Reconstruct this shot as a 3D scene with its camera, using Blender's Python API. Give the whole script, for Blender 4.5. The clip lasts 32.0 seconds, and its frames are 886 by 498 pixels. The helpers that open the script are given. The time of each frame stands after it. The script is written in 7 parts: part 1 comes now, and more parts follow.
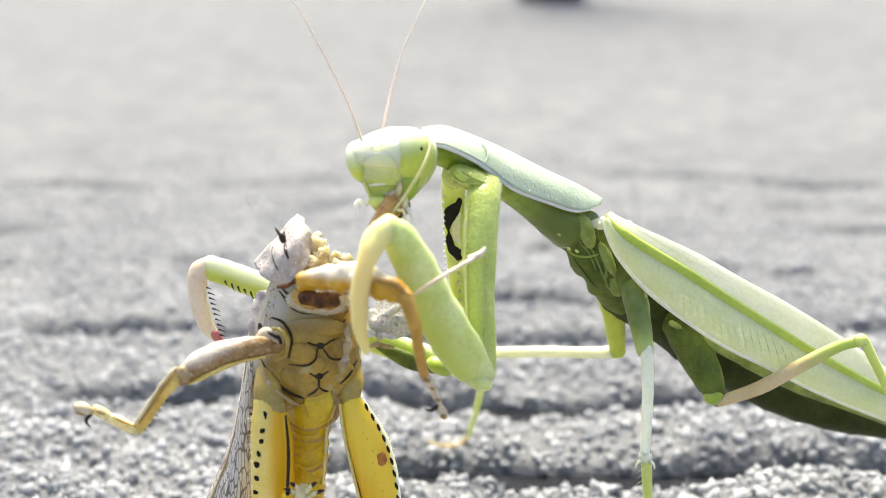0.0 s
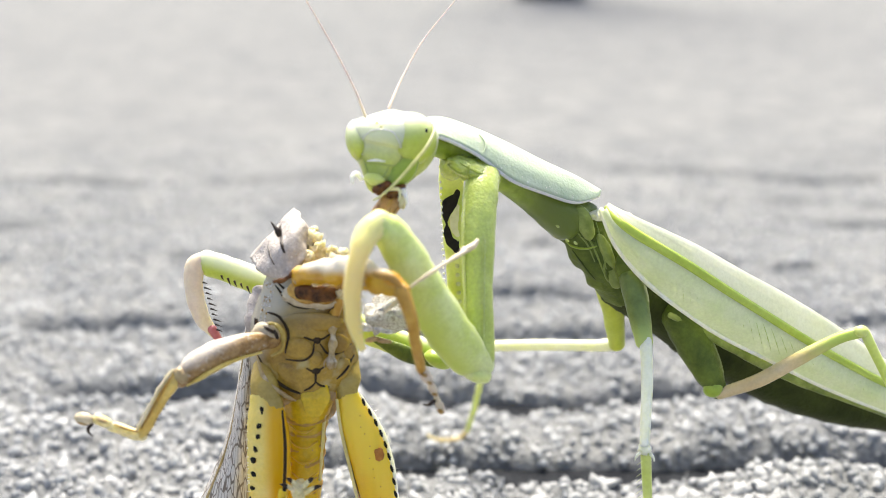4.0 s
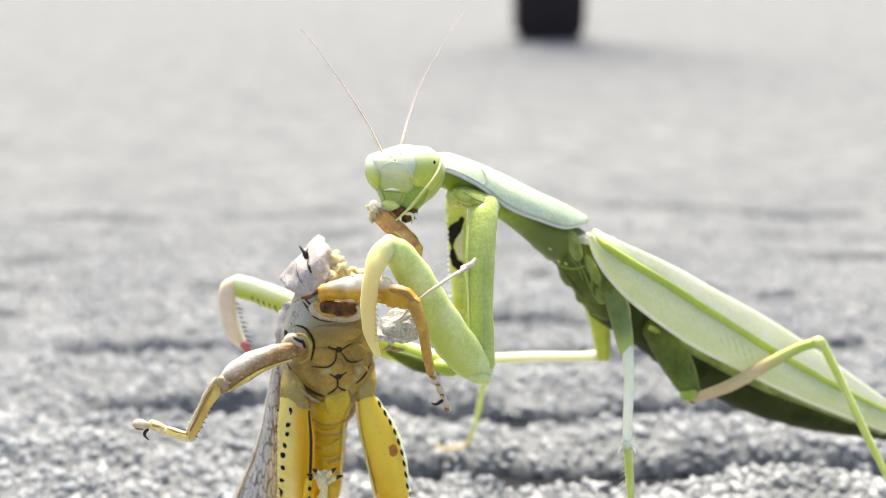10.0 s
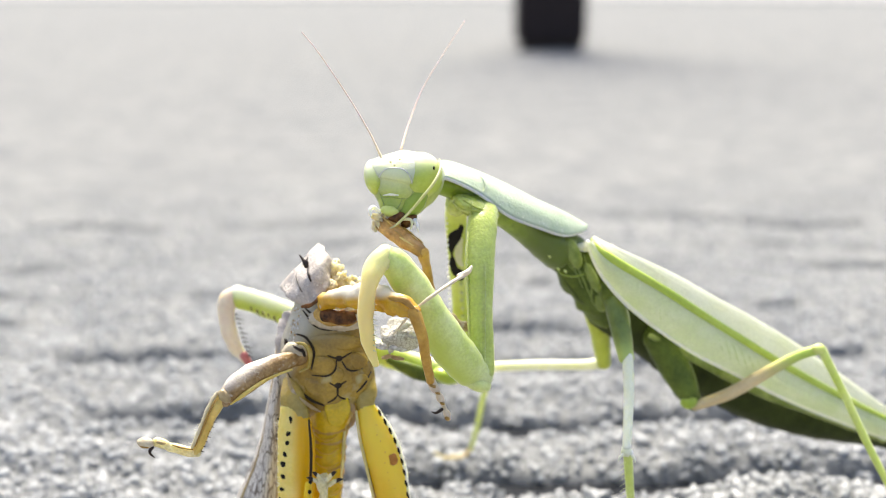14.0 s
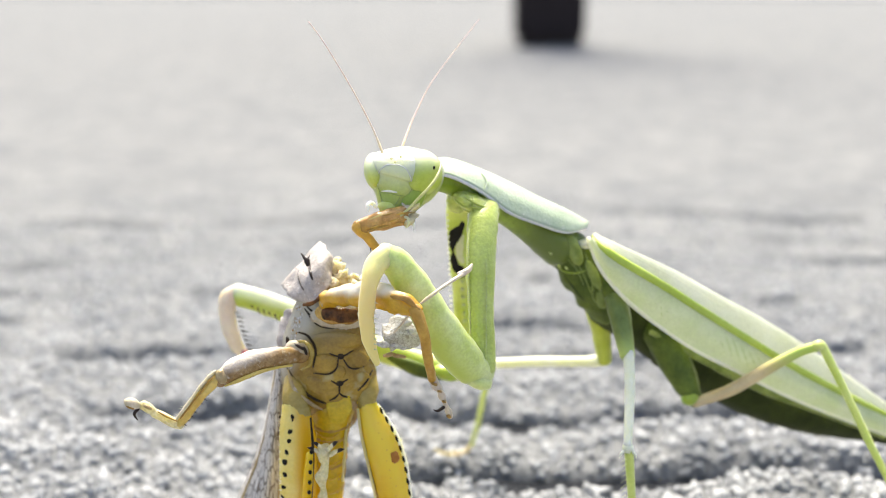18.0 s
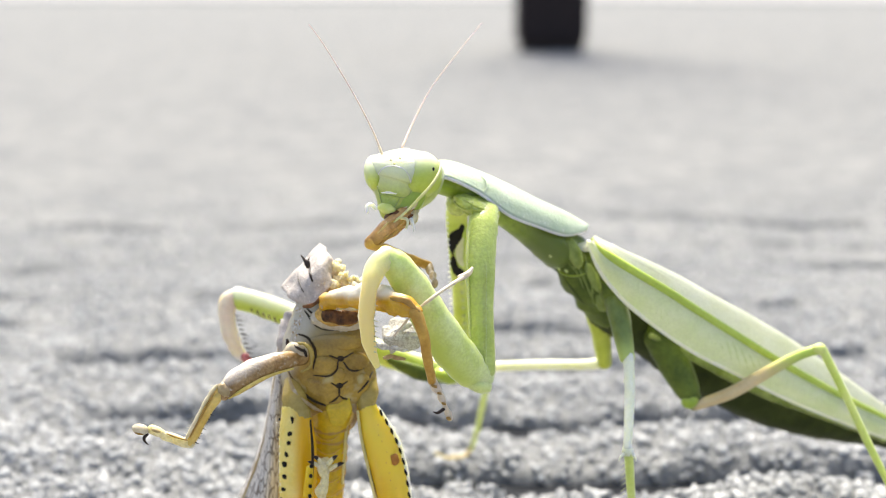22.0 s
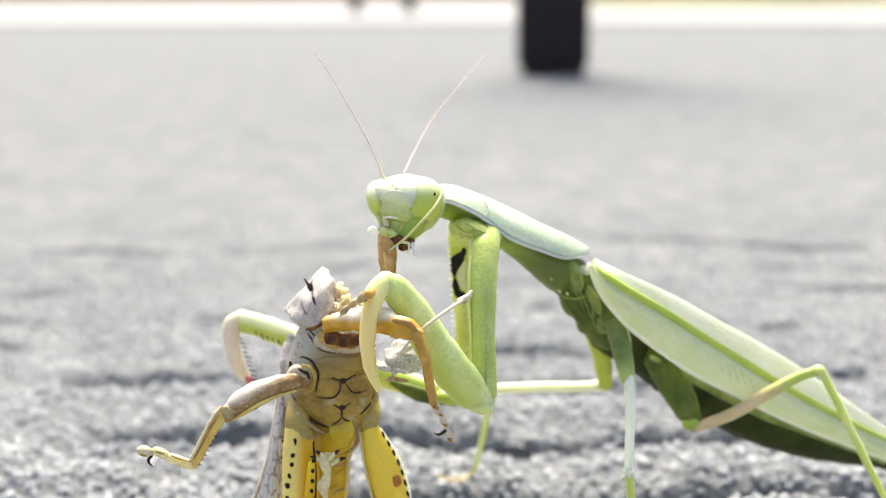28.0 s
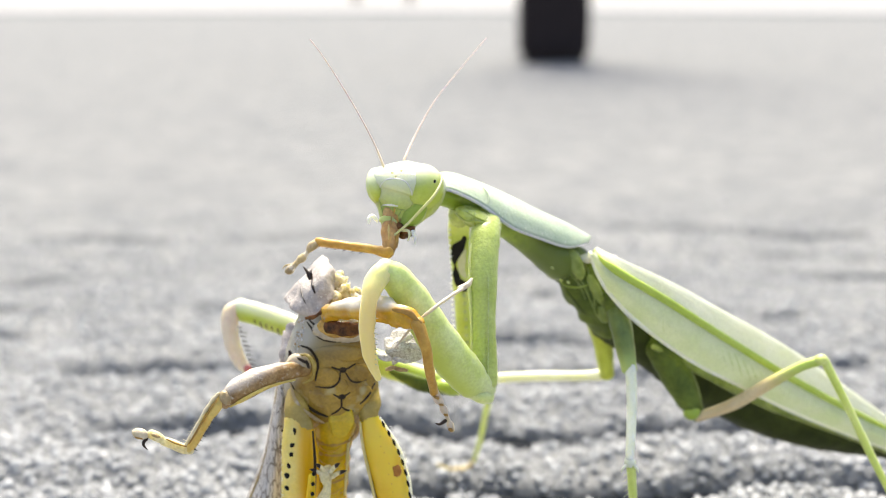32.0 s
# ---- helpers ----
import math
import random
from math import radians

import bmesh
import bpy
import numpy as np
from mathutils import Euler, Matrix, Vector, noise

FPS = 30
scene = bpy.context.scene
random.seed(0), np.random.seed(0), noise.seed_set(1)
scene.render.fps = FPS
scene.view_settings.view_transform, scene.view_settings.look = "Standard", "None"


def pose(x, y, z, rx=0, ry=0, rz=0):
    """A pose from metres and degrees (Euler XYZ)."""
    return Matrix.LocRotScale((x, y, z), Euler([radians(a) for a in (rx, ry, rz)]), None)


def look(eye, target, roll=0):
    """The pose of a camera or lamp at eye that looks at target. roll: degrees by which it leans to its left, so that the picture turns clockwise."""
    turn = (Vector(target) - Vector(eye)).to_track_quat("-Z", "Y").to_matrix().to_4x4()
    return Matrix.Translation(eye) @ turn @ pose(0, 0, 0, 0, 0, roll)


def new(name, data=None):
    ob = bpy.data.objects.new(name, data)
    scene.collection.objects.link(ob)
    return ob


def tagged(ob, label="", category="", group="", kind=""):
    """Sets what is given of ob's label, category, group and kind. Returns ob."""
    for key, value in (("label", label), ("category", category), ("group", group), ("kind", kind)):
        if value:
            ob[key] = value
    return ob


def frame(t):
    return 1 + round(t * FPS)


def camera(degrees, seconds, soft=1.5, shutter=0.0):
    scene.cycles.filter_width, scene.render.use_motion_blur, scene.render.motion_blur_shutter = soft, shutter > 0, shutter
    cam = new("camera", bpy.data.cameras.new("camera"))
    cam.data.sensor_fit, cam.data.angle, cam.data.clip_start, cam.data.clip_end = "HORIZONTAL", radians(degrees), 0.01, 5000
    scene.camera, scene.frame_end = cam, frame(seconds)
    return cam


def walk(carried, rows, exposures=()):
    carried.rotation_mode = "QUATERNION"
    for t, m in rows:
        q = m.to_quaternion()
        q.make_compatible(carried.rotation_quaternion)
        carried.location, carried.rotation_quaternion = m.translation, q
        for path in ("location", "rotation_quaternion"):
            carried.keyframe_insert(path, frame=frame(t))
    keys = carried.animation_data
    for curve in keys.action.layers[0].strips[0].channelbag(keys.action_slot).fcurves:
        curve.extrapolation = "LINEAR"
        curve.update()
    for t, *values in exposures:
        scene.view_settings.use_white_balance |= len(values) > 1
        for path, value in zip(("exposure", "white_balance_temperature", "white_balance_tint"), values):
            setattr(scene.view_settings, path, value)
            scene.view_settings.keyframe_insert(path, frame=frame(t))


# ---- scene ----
from mathutils.bvhtree import BVHTree

cam = camera(40.0, 32.0, soft=0.8)
cam.data.dof.use_dof = True
cam.data.dof.focus_distance = 0.1215
cam.data.dof.aperture_fstop = 23.0
walk(cam, [
    (0, pose(0.00037, -0.12118, 0.06098, 74.953, -0.250, -0.018)),
    (0.5, pose(0.00076, -0.12125, 0.06053, 75.235, -0.279, 0.124)),
    (1, pose(0.00047, -0.12148, 0.06050, 75.369, -0.193, -0.003)),
    (1.5, pose(0.00068, -0.12153, 0.06045, 75.514, -0.187, 0.088)),
    (2, pose(0.00066, -0.12149, 0.06064, 75.517, -0.209, 0.037)),
    (2.5, pose(0.00062, -0.12204, 0.06070, 75.551, -0.154, 0.027)),
    (3, pose(0.00073, -0.12155, 0.06073, 75.279, -0.184, 0.013)),
    (3.5, pose(0.00063, -0.12049, 0.06005, 74.870, -0.134, -0.045)),
    (5.5, pose(0.00051, -0.12186, 0.06081, 75.594, -0.076, -0.059)),
    (6, pose(0.00085, -0.12097, 0.06030, 75.957, -0.079, 0.066)),
    (6.5, pose(0.00093, -0.11716, 0.05928, 75.871, -0.025, 0.060)),
    (7, pose(0.00041, -0.11371, 0.05867, 75.381, 0.062, -0.331)),
    (7.5, pose(0.00076, -0.10974, 0.05731, 74.976, 0.100, -0.284)),
    (8, pose(0.00059, -0.11264, 0.05783, 74.938, 0.118, -0.280)),
    (8.5, pose(0.00073, -0.12248, 0.05934, 75.765, 0.045, 0.023)),
    (9, pose(0.00025, -0.13515, 0.06189, 76.585, -0.021, 0.067)),
    (9.5, pose(-0.00024, -0.13704, 0.06185, 76.862, -0.032, -0.128)),
    (10, pose(-0.00009, -0.13732, 0.06231, 76.774, -0.024, -0.055)),
    (10.5, pose(-0.00010, -0.13724, 0.06238, 76.782, -0.009, -0.059)),
    (11, pose(0.00010, -0.13727, 0.06209, 76.909, -0.053, 0.028)),
    (11.5, pose(0.00011, -0.13728, 0.06212, 76.940, -0.053, 0.031)),
    (12, pose(0.00001, -0.13754, 0.06216, 77.044, -0.037, -0.008)),
    (12.5, pose(0.00004, -0.13760, 0.06215, 77.134, 0.010, 0.009)),
    (13, pose(0.00000, -0.13800, 0.06216, 77.272, -0.000, 0.000)),
    (13.5, pose(-0.00000, -0.13793, 0.06231, 77.243, 0.015, -0.002)),
    (14, pose(0.00016, -0.13745, 0.06206, 77.258, 0.079, 0.010)),
    (14.5, pose(0.00018, -0.13746, 0.06212, 77.230, 0.100, 0.042)),
    (16.5, pose(0.00010, -0.13734, 0.06233, 77.013, 0.089, 0.023)),
    (17, pose(0.00019, -0.13752, 0.06194, 77.172, 0.108, 0.029)),
    (17.5, pose(0.00007, -0.13727, 0.06222, 77.012, 0.165, -0.008)),
    (18, pose(-0.00007, -0.13752, 0.06217, 77.077, 0.127, -0.050)),
    (18.5, pose(0.00003, -0.13781, 0.06195, 77.257, 0.100, 0.000)),
    (19, pose(0.00004, -0.13776, 0.06192, 77.309, 0.163, 0.008)),
    (19.5, pose(0.00027, -0.13777, 0.06191, 77.355, 0.147, 0.097)),
    (20, pose(0.00002, -0.13773, 0.06202, 77.304, 0.115, -0.005)),
    (20.5, pose(0.00002, -0.13772, 0.06203, 77.259, 0.116, -0.005)),
    (21, pose(0.00006, -0.13752, 0.06179, 77.300, 0.078, 0.006)),
    (21.5, pose(0.00015, -0.13752, 0.06207, 77.159, 0.134, 0.056)),
    (22, pose(0.00013, -0.13758, 0.06190, 77.319, 0.086, 0.039)),
    (22.5, pose(0.00010, -0.13779, 0.06224, 77.287, 0.140, 0.044)),
    (23, pose(-0.00020, -0.13822, 0.06226, 77.463, 0.109, -0.080)),
    (23.5, pose(0.00009, -0.13811, 0.06223, 77.467, 0.186, 0.031)),
    (24, pose(0.00000, -0.13779, 0.06175, 77.628, 0.214, -0.017)),
    (24.5, pose(0.00002, -0.13782, 0.06203, 77.563, 0.206, 0.002)),
    (25, pose(0.00014, -0.13821, 0.06185, 77.808, 0.164, 0.058)),
    (25.5, pose(0.00005, -0.13886, 0.06220, 77.955, 0.161, 0.042)),
    (27.5, pose(0.00013, -0.13894, 0.06219, 78.326, 0.176, 0.100)),
    (28, pose(0.00021, -0.13907, 0.06220, 78.423, 0.196, 0.146)),
    (28.5, pose(0.00000, -0.13914, 0.06236, 78.484, 0.193, 0.049)),
    (29, pose(0.00005, -0.13928, 0.06230, 78.568, 0.193, 0.072)),
    (29.5, pose(-0.00004, -0.13920, 0.06221, 78.605, 0.170, 0.026)),
    (30, pose(0.00001, -0.13915, 0.06241, 78.503, 0.194, 0.051)),
    (30.5, pose(0.00016, -0.13898, 0.06244, 78.382, 0.204, 0.106)),
    (31, pose(0.00018, -0.13906, 0.06223, 78.371, 0.202, 0.119)),
    (31.5, pose(0.00035, -0.13890, 0.06213, 78.209, 0.147, 0.189)),
    (32, pose(0.00025, -0.13792, 0.06203, 77.845, 0.169, 0.181)),
], exposures=[(0.0, 0.98), (32.0, 0.98)])

# ---- world and sun: bright daylight from above and behind the animals ----
world = bpy.data.worlds.new("sky")
scene.world = world
world.use_nodes = True
wn = world.node_tree.nodes
wl = world.node_tree.links
sky = wn.new("ShaderNodeTexSky")
sky.sky_type = "NISHITA"
sky.sun_disc = False
sky.sun_elevation = radians(62)
sky.sun_rotation = radians(-4)
sky.dust_density = 4.2
wl.new(sky.outputs["Color"], wn["Background"].inputs["Color"])
wn["Background"].inputs["Strength"].default_value = 0.15
sun_data = bpy.data.lights.new("sun", "SUN")
sun_data.energy = 4.2
sun_data.angle = radians(24)
sun_data.color = (1.0, 0.95, 0.80)
sun = new("sun", sun_data)
sun.matrix_world = look((-0.06, 0.86, 1.6), (0, 0, 0))

MM = 0.001


# ---- materials ----
def mat(name, c1, c2, size, rough=0.5, bump=0.0, bump_size=0.3, sss=0.0, spec=0.5, stretch=(1, 1, 1), spots=None,
        spot_size=1.0, transl=0.0, island=0.0, grad=None, coat=0.0, mottle=0.05, fine_size=0.3, sheen=0.0):
    """Procedural surface: two-scale colour variation between c1 and c2, size in mm, with a fine relief."""
    m = bpy.data.materials.new(name)
    m.use_nodes = True
    nt = m.node_tree
    n, l = nt.nodes, nt.links
    b = n["Principled BSDF"]
    tc = n.new("ShaderNodeTexCoord")
    mp = n.new("ShaderNodeMapping")
    mp.inputs["Scale"].default_value = stretch
    l.new(tc.outputs["Object"], mp.inputs["Vector"])
    big = n.new("ShaderNodeTexNoise")
    big.inputs["Scale"].default_value = 1 / (size * MM)
    big.inputs["Detail"].default_value = 5
    big.inputs["Roughness"].default_value = 0.65
    l.new(mp.outputs["Vector"], big.inputs["Vector"])
    ramp = n.new("ShaderNodeValToRGB")
    ramp.color_ramp.elements[0].position, ramp.color_ramp.elements[1].position = 0.32, 0.68
    ramp.color_ramp.elements[0].color = (*c1, 1)
    ramp.color_ramp.elements[1].color = (*c2, 1)
    l.new(big.outputs["Fac"], ramp.inputs["Fac"])
    col = ramp.outputs["Color"]
    if mottle:
        fm = n.new("ShaderNodeTexNoise")
        fm.inputs["Scale"].default_value = 1 / (fine_size * MM)
        fm.inputs["Detail"].default_value = 2
        l.new(mp.outputs["Vector"], fm.inputs["Vector"])
        mv = n.new("ShaderNodeMapRange")
        mv.inputs["From Min"].default_value, mv.inputs["From Max"].default_value = 0.3, 0.7
        mv.inputs["To Min"].default_value, mv.inputs["To Max"].default_value = 1 - mottle, 1 + mottle
        l.new(fm.outputs["Fac"], mv.inputs["Value"])
        hv = n.new("ShaderNodeHueSaturation")
        l.new(mv.outputs["Result"], hv.inputs["Value"])
        l.new(col, hv.inputs["Color"])
        col = hv.outputs["Color"]
    if island:
        geo = n.new("ShaderNodeNewGeometry")
        hsv = n.new("ShaderNodeHueSaturation")
        mr = n.new("ShaderNodeMapRange")
        mr.inputs["To Min"].default_value, mr.inputs["To Max"].default_value = 1 - island, 1 + island
        l.new(geo.outputs["Random Per Island"], mr.inputs["Value"])
        l.new(mr.outputs["Result"], hsv.inputs["Value"])
        l.new(col, hsv.inputs["Color"])
        col = hsv.outputs["Color"]
    if spots:
        vor = n.new("ShaderNodeTexNoise")
        vor.inputs["Scale"].default_value = 1 / (spot_size * MM)
        vor.inputs["Detail"].default_value = 3
        l.new(tc.outputs["Object"], vor.inputs["Vector"])
        sr = n.new("ShaderNodeMapRange")
        sr.inputs["From Min"].default_value, sr.inputs["From Max"].default_value = 0.58, 0.72
        l.new(vor.outputs["Fac"], sr.inputs["Value"])
        mix = n.new("ShaderNodeMix")
        mix.data_type = "RGBA"
        l.new(sr.outputs["Result"], mix.inputs["Factor"])
        l.new(col, mix.inputs["A"])
        mix.inputs["B"].default_value = (*spots, 1)
        col = mix.outputs["Result"]
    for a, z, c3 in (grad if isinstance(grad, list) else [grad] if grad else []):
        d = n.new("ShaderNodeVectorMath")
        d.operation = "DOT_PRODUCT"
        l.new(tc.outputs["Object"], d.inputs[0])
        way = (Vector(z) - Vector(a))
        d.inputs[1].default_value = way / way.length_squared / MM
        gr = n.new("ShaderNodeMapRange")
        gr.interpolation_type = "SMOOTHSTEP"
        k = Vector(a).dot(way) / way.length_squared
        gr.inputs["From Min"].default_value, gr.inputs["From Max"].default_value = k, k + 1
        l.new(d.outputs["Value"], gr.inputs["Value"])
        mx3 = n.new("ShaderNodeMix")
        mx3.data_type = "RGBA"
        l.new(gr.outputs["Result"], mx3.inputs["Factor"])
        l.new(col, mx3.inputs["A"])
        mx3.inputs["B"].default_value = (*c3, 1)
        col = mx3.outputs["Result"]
    b.inputs["Sheen Weight"].default_value = sheen
    b.inputs["Sheen Roughness"].default_value = 0.35
    b.inputs["Coat Weight"].default_value = coat
    b.inputs["Coat Roughness"].default_value = 0.25
    l.new(col, b.inputs["Base Color"])
    b.inputs["Roughness"].default_value = rough
    b.inputs["Specular IOR Level"].default_value = spec
    if sss:
        b.inputs["Subsurface Weight"].default_value = sss
        b.inputs["Subsurface Radius"].default_value = (1.0, 1.0, 0.4)
        b.inputs["Subsurface Scale"].default_value = 1.6 * MM
    if bump:
        fine = n.new("ShaderNodeTexNoise")
        fine.inputs["Scale"].default_value = 1 / (bump_size * MM)
        fine.inputs["Detail"].default_value = 3
        l.new(tc.outputs["Object"], fine.inputs["Vector"])
        bp = n.new("ShaderNodeBump")
        bp.inputs["Strength"].default_value = bump
        bp.inputs["Distance"].default_value = bump_size * MM
        l.new(fine.outputs["Fac"], bp.inputs["Height"])
        l.new(bp.outputs["Normal"], b.inputs["Normal"])
    if transl:
        tr = n.new("ShaderNodeBsdfTranslucent")
        l.new(col, tr.inputs["Color"])
        mx = n.new("ShaderNodeMixShader")
        mx.inputs["Fac"].default_value = transl
        l.new(b.outputs["BSDF"], mx.inputs[1])
        l.new(tr.outputs["BSDF"], mx.inputs[2])
        l.new(mx.outputs["Shader"], n["Material Output"].inputs["Surface"])
    return m


GREEN = mat("mantis_green", (0.25, 0.35, 0.025), (0.42, 0.52, 0.07), 5, 0.3, 0.12, 0.25, sss=0.55, sheen=0.25)
# Breast falls off to dark green at the rear, shade put into the colour.
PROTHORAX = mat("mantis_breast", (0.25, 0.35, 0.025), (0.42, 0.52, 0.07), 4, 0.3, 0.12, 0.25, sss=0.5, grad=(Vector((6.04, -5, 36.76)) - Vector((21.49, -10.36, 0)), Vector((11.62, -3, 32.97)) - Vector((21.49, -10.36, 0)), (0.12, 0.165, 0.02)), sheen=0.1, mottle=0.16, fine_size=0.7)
JOINT = mat("mantis_joint_skin", (0.42, 0.50, 0.06), (0.66, 0.72, 0.26), 1.6, 0.25, 0.4, 0.4, sss=0.5, coat=0.2, mottle=0.18, fine_size=0.6)
FOLD = mat("mantis_joint_fold", (0.32, 0.39, 0.05), (0.44, 0.51, 0.10), 1.0, 0.3, sss=0.3)
COXA = mat("mantis_coxa_green", (0.42, 0.50, 0.08), (0.58, 0.65, 0.19), 3, 0.28, 0.35, 0.35, sss=0.5, sheen=0.35, mottle=0.1)
FAR_COXA = mat("mantis_far_coxa", (0.54, 0.62, 0.07), (0.68, 0.73, 0.20), 3, 0.3, 0.2, 0.3, sss=0.6, sheen=0.3)
# The bright top edge of the far femur is painted as a whitish gradient.
FAR_FEMUR = mat("mantis_far_femur", (0.48, 0.58, 0.05), (0.62, 0.70, 0.16), 4, 0.28, 0.1, 0.25, sss=0.6, sheen=0.3, grad=(Vector((-20.5, 2, 23.7)) - Vector((1.5, 1.5, 14.94)), Vector((-19.99, 2, 25.03)) - Vector((1.5, 1.5, 14.94)), (0.80, 0.83, 0.64)))
FEMUR_G = mat("mantis_femur_green", (0.56, 0.65, 0.15), (0.74, 0.80, 0.38), 4, 0.28, 0.1, 0.25, sss=0.6, sheen=0.4, mottle=0.08, grad=(Vector((-0.69, -19, 29.18)) - Vector((3.95, -15.5, 20.54)), Vector((-3.11, -19, 27.57)) - Vector((3.95, -15.5, 20.54)), (0.54, 0.63, 0.09)))
GREEN_LIGHT = mat("mantis_light_green", (0.48, 0.58, 0.08), (0.72, 0.77, 0.32), 5, 0.28, 0.1, 0.25, sss=0.6, sheen=0.4)
# Darker copy of the body green with the shade of the lower parts painted in.
GREEN_SHADED = mat("mantis_shaded_green", (0.045, 0.07, 0.008), (0.16, 0.21, 0.03), 3, 0.45, 0.3, 0.3, sss=0.15, spec=0.25)
# Light caught on the plate edges, painted as a lighter green.
PLATE_EDGE_LIT = mat("mantis_plate_edge_lit", (0.17, 0.22, 0.035), (0.27, 0.33, 0.07), 2, 0.35, sss=0.2)
PLATE = mat("mantis_side_plate", (0.15, 0.20, 0.03), (0.33, 0.39, 0.10), 2, 0.35, 0.2, 0.3, sss=0.2, spec=0.4)
SEAM_G = mat("mantis_seam", (0.03, 0.045, 0.008), (0.06, 0.08, 0.015), 2, 0.5, spec=0.2)
# Near-black olive: the shade on the belly is put into its colour.
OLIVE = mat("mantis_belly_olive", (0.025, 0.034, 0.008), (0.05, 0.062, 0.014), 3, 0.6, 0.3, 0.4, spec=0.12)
PRONOTUM = mat("pronotum_grey_green", (0.40, 0.48, 0.31), (0.54, 0.60, 0.43), 3.5, 0.34, 0.25, 0.3, sss=0.3, sheen=0.08)
RIM = mat("pale_rim", (0.80, 0.80, 0.66), (0.86, 0.84, 0.74), 1.5, 0.45, 0.2, 0.2, sss=0.6)
# Head whitens upwards: the overexposed light on its top is put into the colour.
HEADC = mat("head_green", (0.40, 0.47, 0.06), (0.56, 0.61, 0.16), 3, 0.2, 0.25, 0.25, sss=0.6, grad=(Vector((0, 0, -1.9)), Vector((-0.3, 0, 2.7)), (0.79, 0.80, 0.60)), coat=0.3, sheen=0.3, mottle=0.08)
FACE_LINE = mat("face_seam", (0.24, 0.30, 0.05), (0.34, 0.40, 0.08), 1.5, 0.4)
FACE = mat("face_pale_green", (0.52, 0.59, 0.14), (0.64, 0.69, 0.27), 1.5, 0.4, 0.25, 0.2, sss=0.6)
# Eyes pale towards the top too, bright light painted in to match the head.
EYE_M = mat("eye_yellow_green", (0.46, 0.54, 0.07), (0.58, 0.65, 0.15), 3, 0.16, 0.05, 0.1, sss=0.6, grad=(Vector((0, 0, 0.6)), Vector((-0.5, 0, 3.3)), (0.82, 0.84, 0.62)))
BEIGE = mat("beige_filament", (0.60, 0.58, 0.30), (0.70, 0.66, 0.42), 1.5, 0.5, sss=0.3)
FILAMENT = mat("cheek_filament", (0.46, 0.46, 0.18), (0.58, 0.55, 0.28), 1.5, 0.5, sss=0.3)
MAUVE = mat("antenna_mauve_brown", (0.58, 0.41, 0.39), (0.70, 0.53, 0.49), 3, 0.5, sss=0.2, grad=(Vector((0, 0, 3.2)), Vector((0, 0, 0)), (0.66, 0.52, 0.40)))
HINGE = mat("wing_base_skin", (0.70, 0.70, 0.48), (0.84, 0.82, 0.68), 0.8, 0.6, 0.8, 0.4, sss=0.5, mottle=0.12)
PINK = mat("antenna_pinkish_tan", (0.62, 0.40, 0.36), (0.72, 0.52, 0.47), 3, 0.5, sss=0.4)
YELLOWISH = mat("fore_tibia_yellow", (0.72, 0.71, 0.26), (0.82, 0.79, 0.40), 3, 0.4, 0.1, 0.25, sss=0.6, grad=(Vector((-5.63, -20, 35.02)) - Vector((3.95, -15.5, 20.54)), Vector((-7.14, -23, 31.18)) - Vector((3.95, -15.5, 20.54)), (0.90, 0.68, 0.26)), sheen=0.3)
TIBIA_PINK = mat("fore_tibia_pinkish", (0.72, 0.58, 0.44), (0.80, 0.70, 0.56), 2, 0.45, 0.1, 0.25, sss=0.6)
TARSUS = mat("fore_tarsus_pinkish", (0.52, 0.41, 0.32), (0.66, 0.55, 0.45), 1.2, 0.45, 0.2, 0.2, sss=0.3)
PINKRED = mat("claw_reddish", (0.45, 0.10, 0.10), (0.62, 0.22, 0.20), 1, 0.4, sss=0.2)
BLACK = mat("black_mark", (0.008, 0.007, 0.006), (0.02, 0.018, 0.015), 0.6, 0.55, 0.3, 0.15, spec=0.15)
CREAM_SPOT = mat("cream_mark", (0.66, 0.66, 0.36), (0.74, 0.72, 0.45), 0.8, 0.5, 0.2, 0.2)
LEG_WHITE = mat("leg_pale", (0.78, 0.78, 0.55), (0.87, 0.86, 0.70), 2, 0.45, 0.1, 0.25, sss=0.55, sheen=0.05)
LEG_TAN = mat("leg_tan", (0.56, 0.41, 0.21), (0.68, 0.54, 0.31), 4, 0.4, 0.1, 0.25, sss=0.4, grad=(Vector((36.03, -3, 16.07)) - Vector((21.49, -10.36, 0)), Vector((41.45, -4, 19.51)) - Vector((21.49, -10.36, 0)), (0.42, 0.52, 0.10)))
LEG_LIME = mat("leg_lime", (0.50, 0.58, 0.12), (0.60, 0.66, 0.24), 3, 0.45, 0.1, 0.25, sss=0.55, sheen=0.3)
WINGC = mat("wing_pale_green", (0.78, 0.83, 0.60), (0.88, 0.90, 0.76), 3, 0.35, 0.25, 0.35, transl=0.62)
# Whiter than the wing side: the sunlit glow of the top is put into the colour.
WINGTOP = mat("wing_whitish_green", (0.91, 0.92, 0.76), (0.97, 0.97, 0.89), 4, 0.35, 0.2, 0.4, transl=0.7, sheen=0.3)
FINE_VEIN = mat("wing_fine_vein", (0.44, 0.54, 0.16), (0.56, 0.64, 0.26), 2, 0.4)
MIDRIB = mat("wing_vein_green", (0.36, 0.46, 0.05), (0.46, 0.55, 0.10), 3, 0.4, 0.2, 0.3, sss=0.3)
GH_GREY = mat("hopper_grey_shell", (0.38, 0.325, 0.285), (0.54, 0.475, 0.425), 1.6, 0.55, 0.5, 0.25, spots=(0.64, 0.585, 0.535), spot_size=0.8, mottle=0.14)
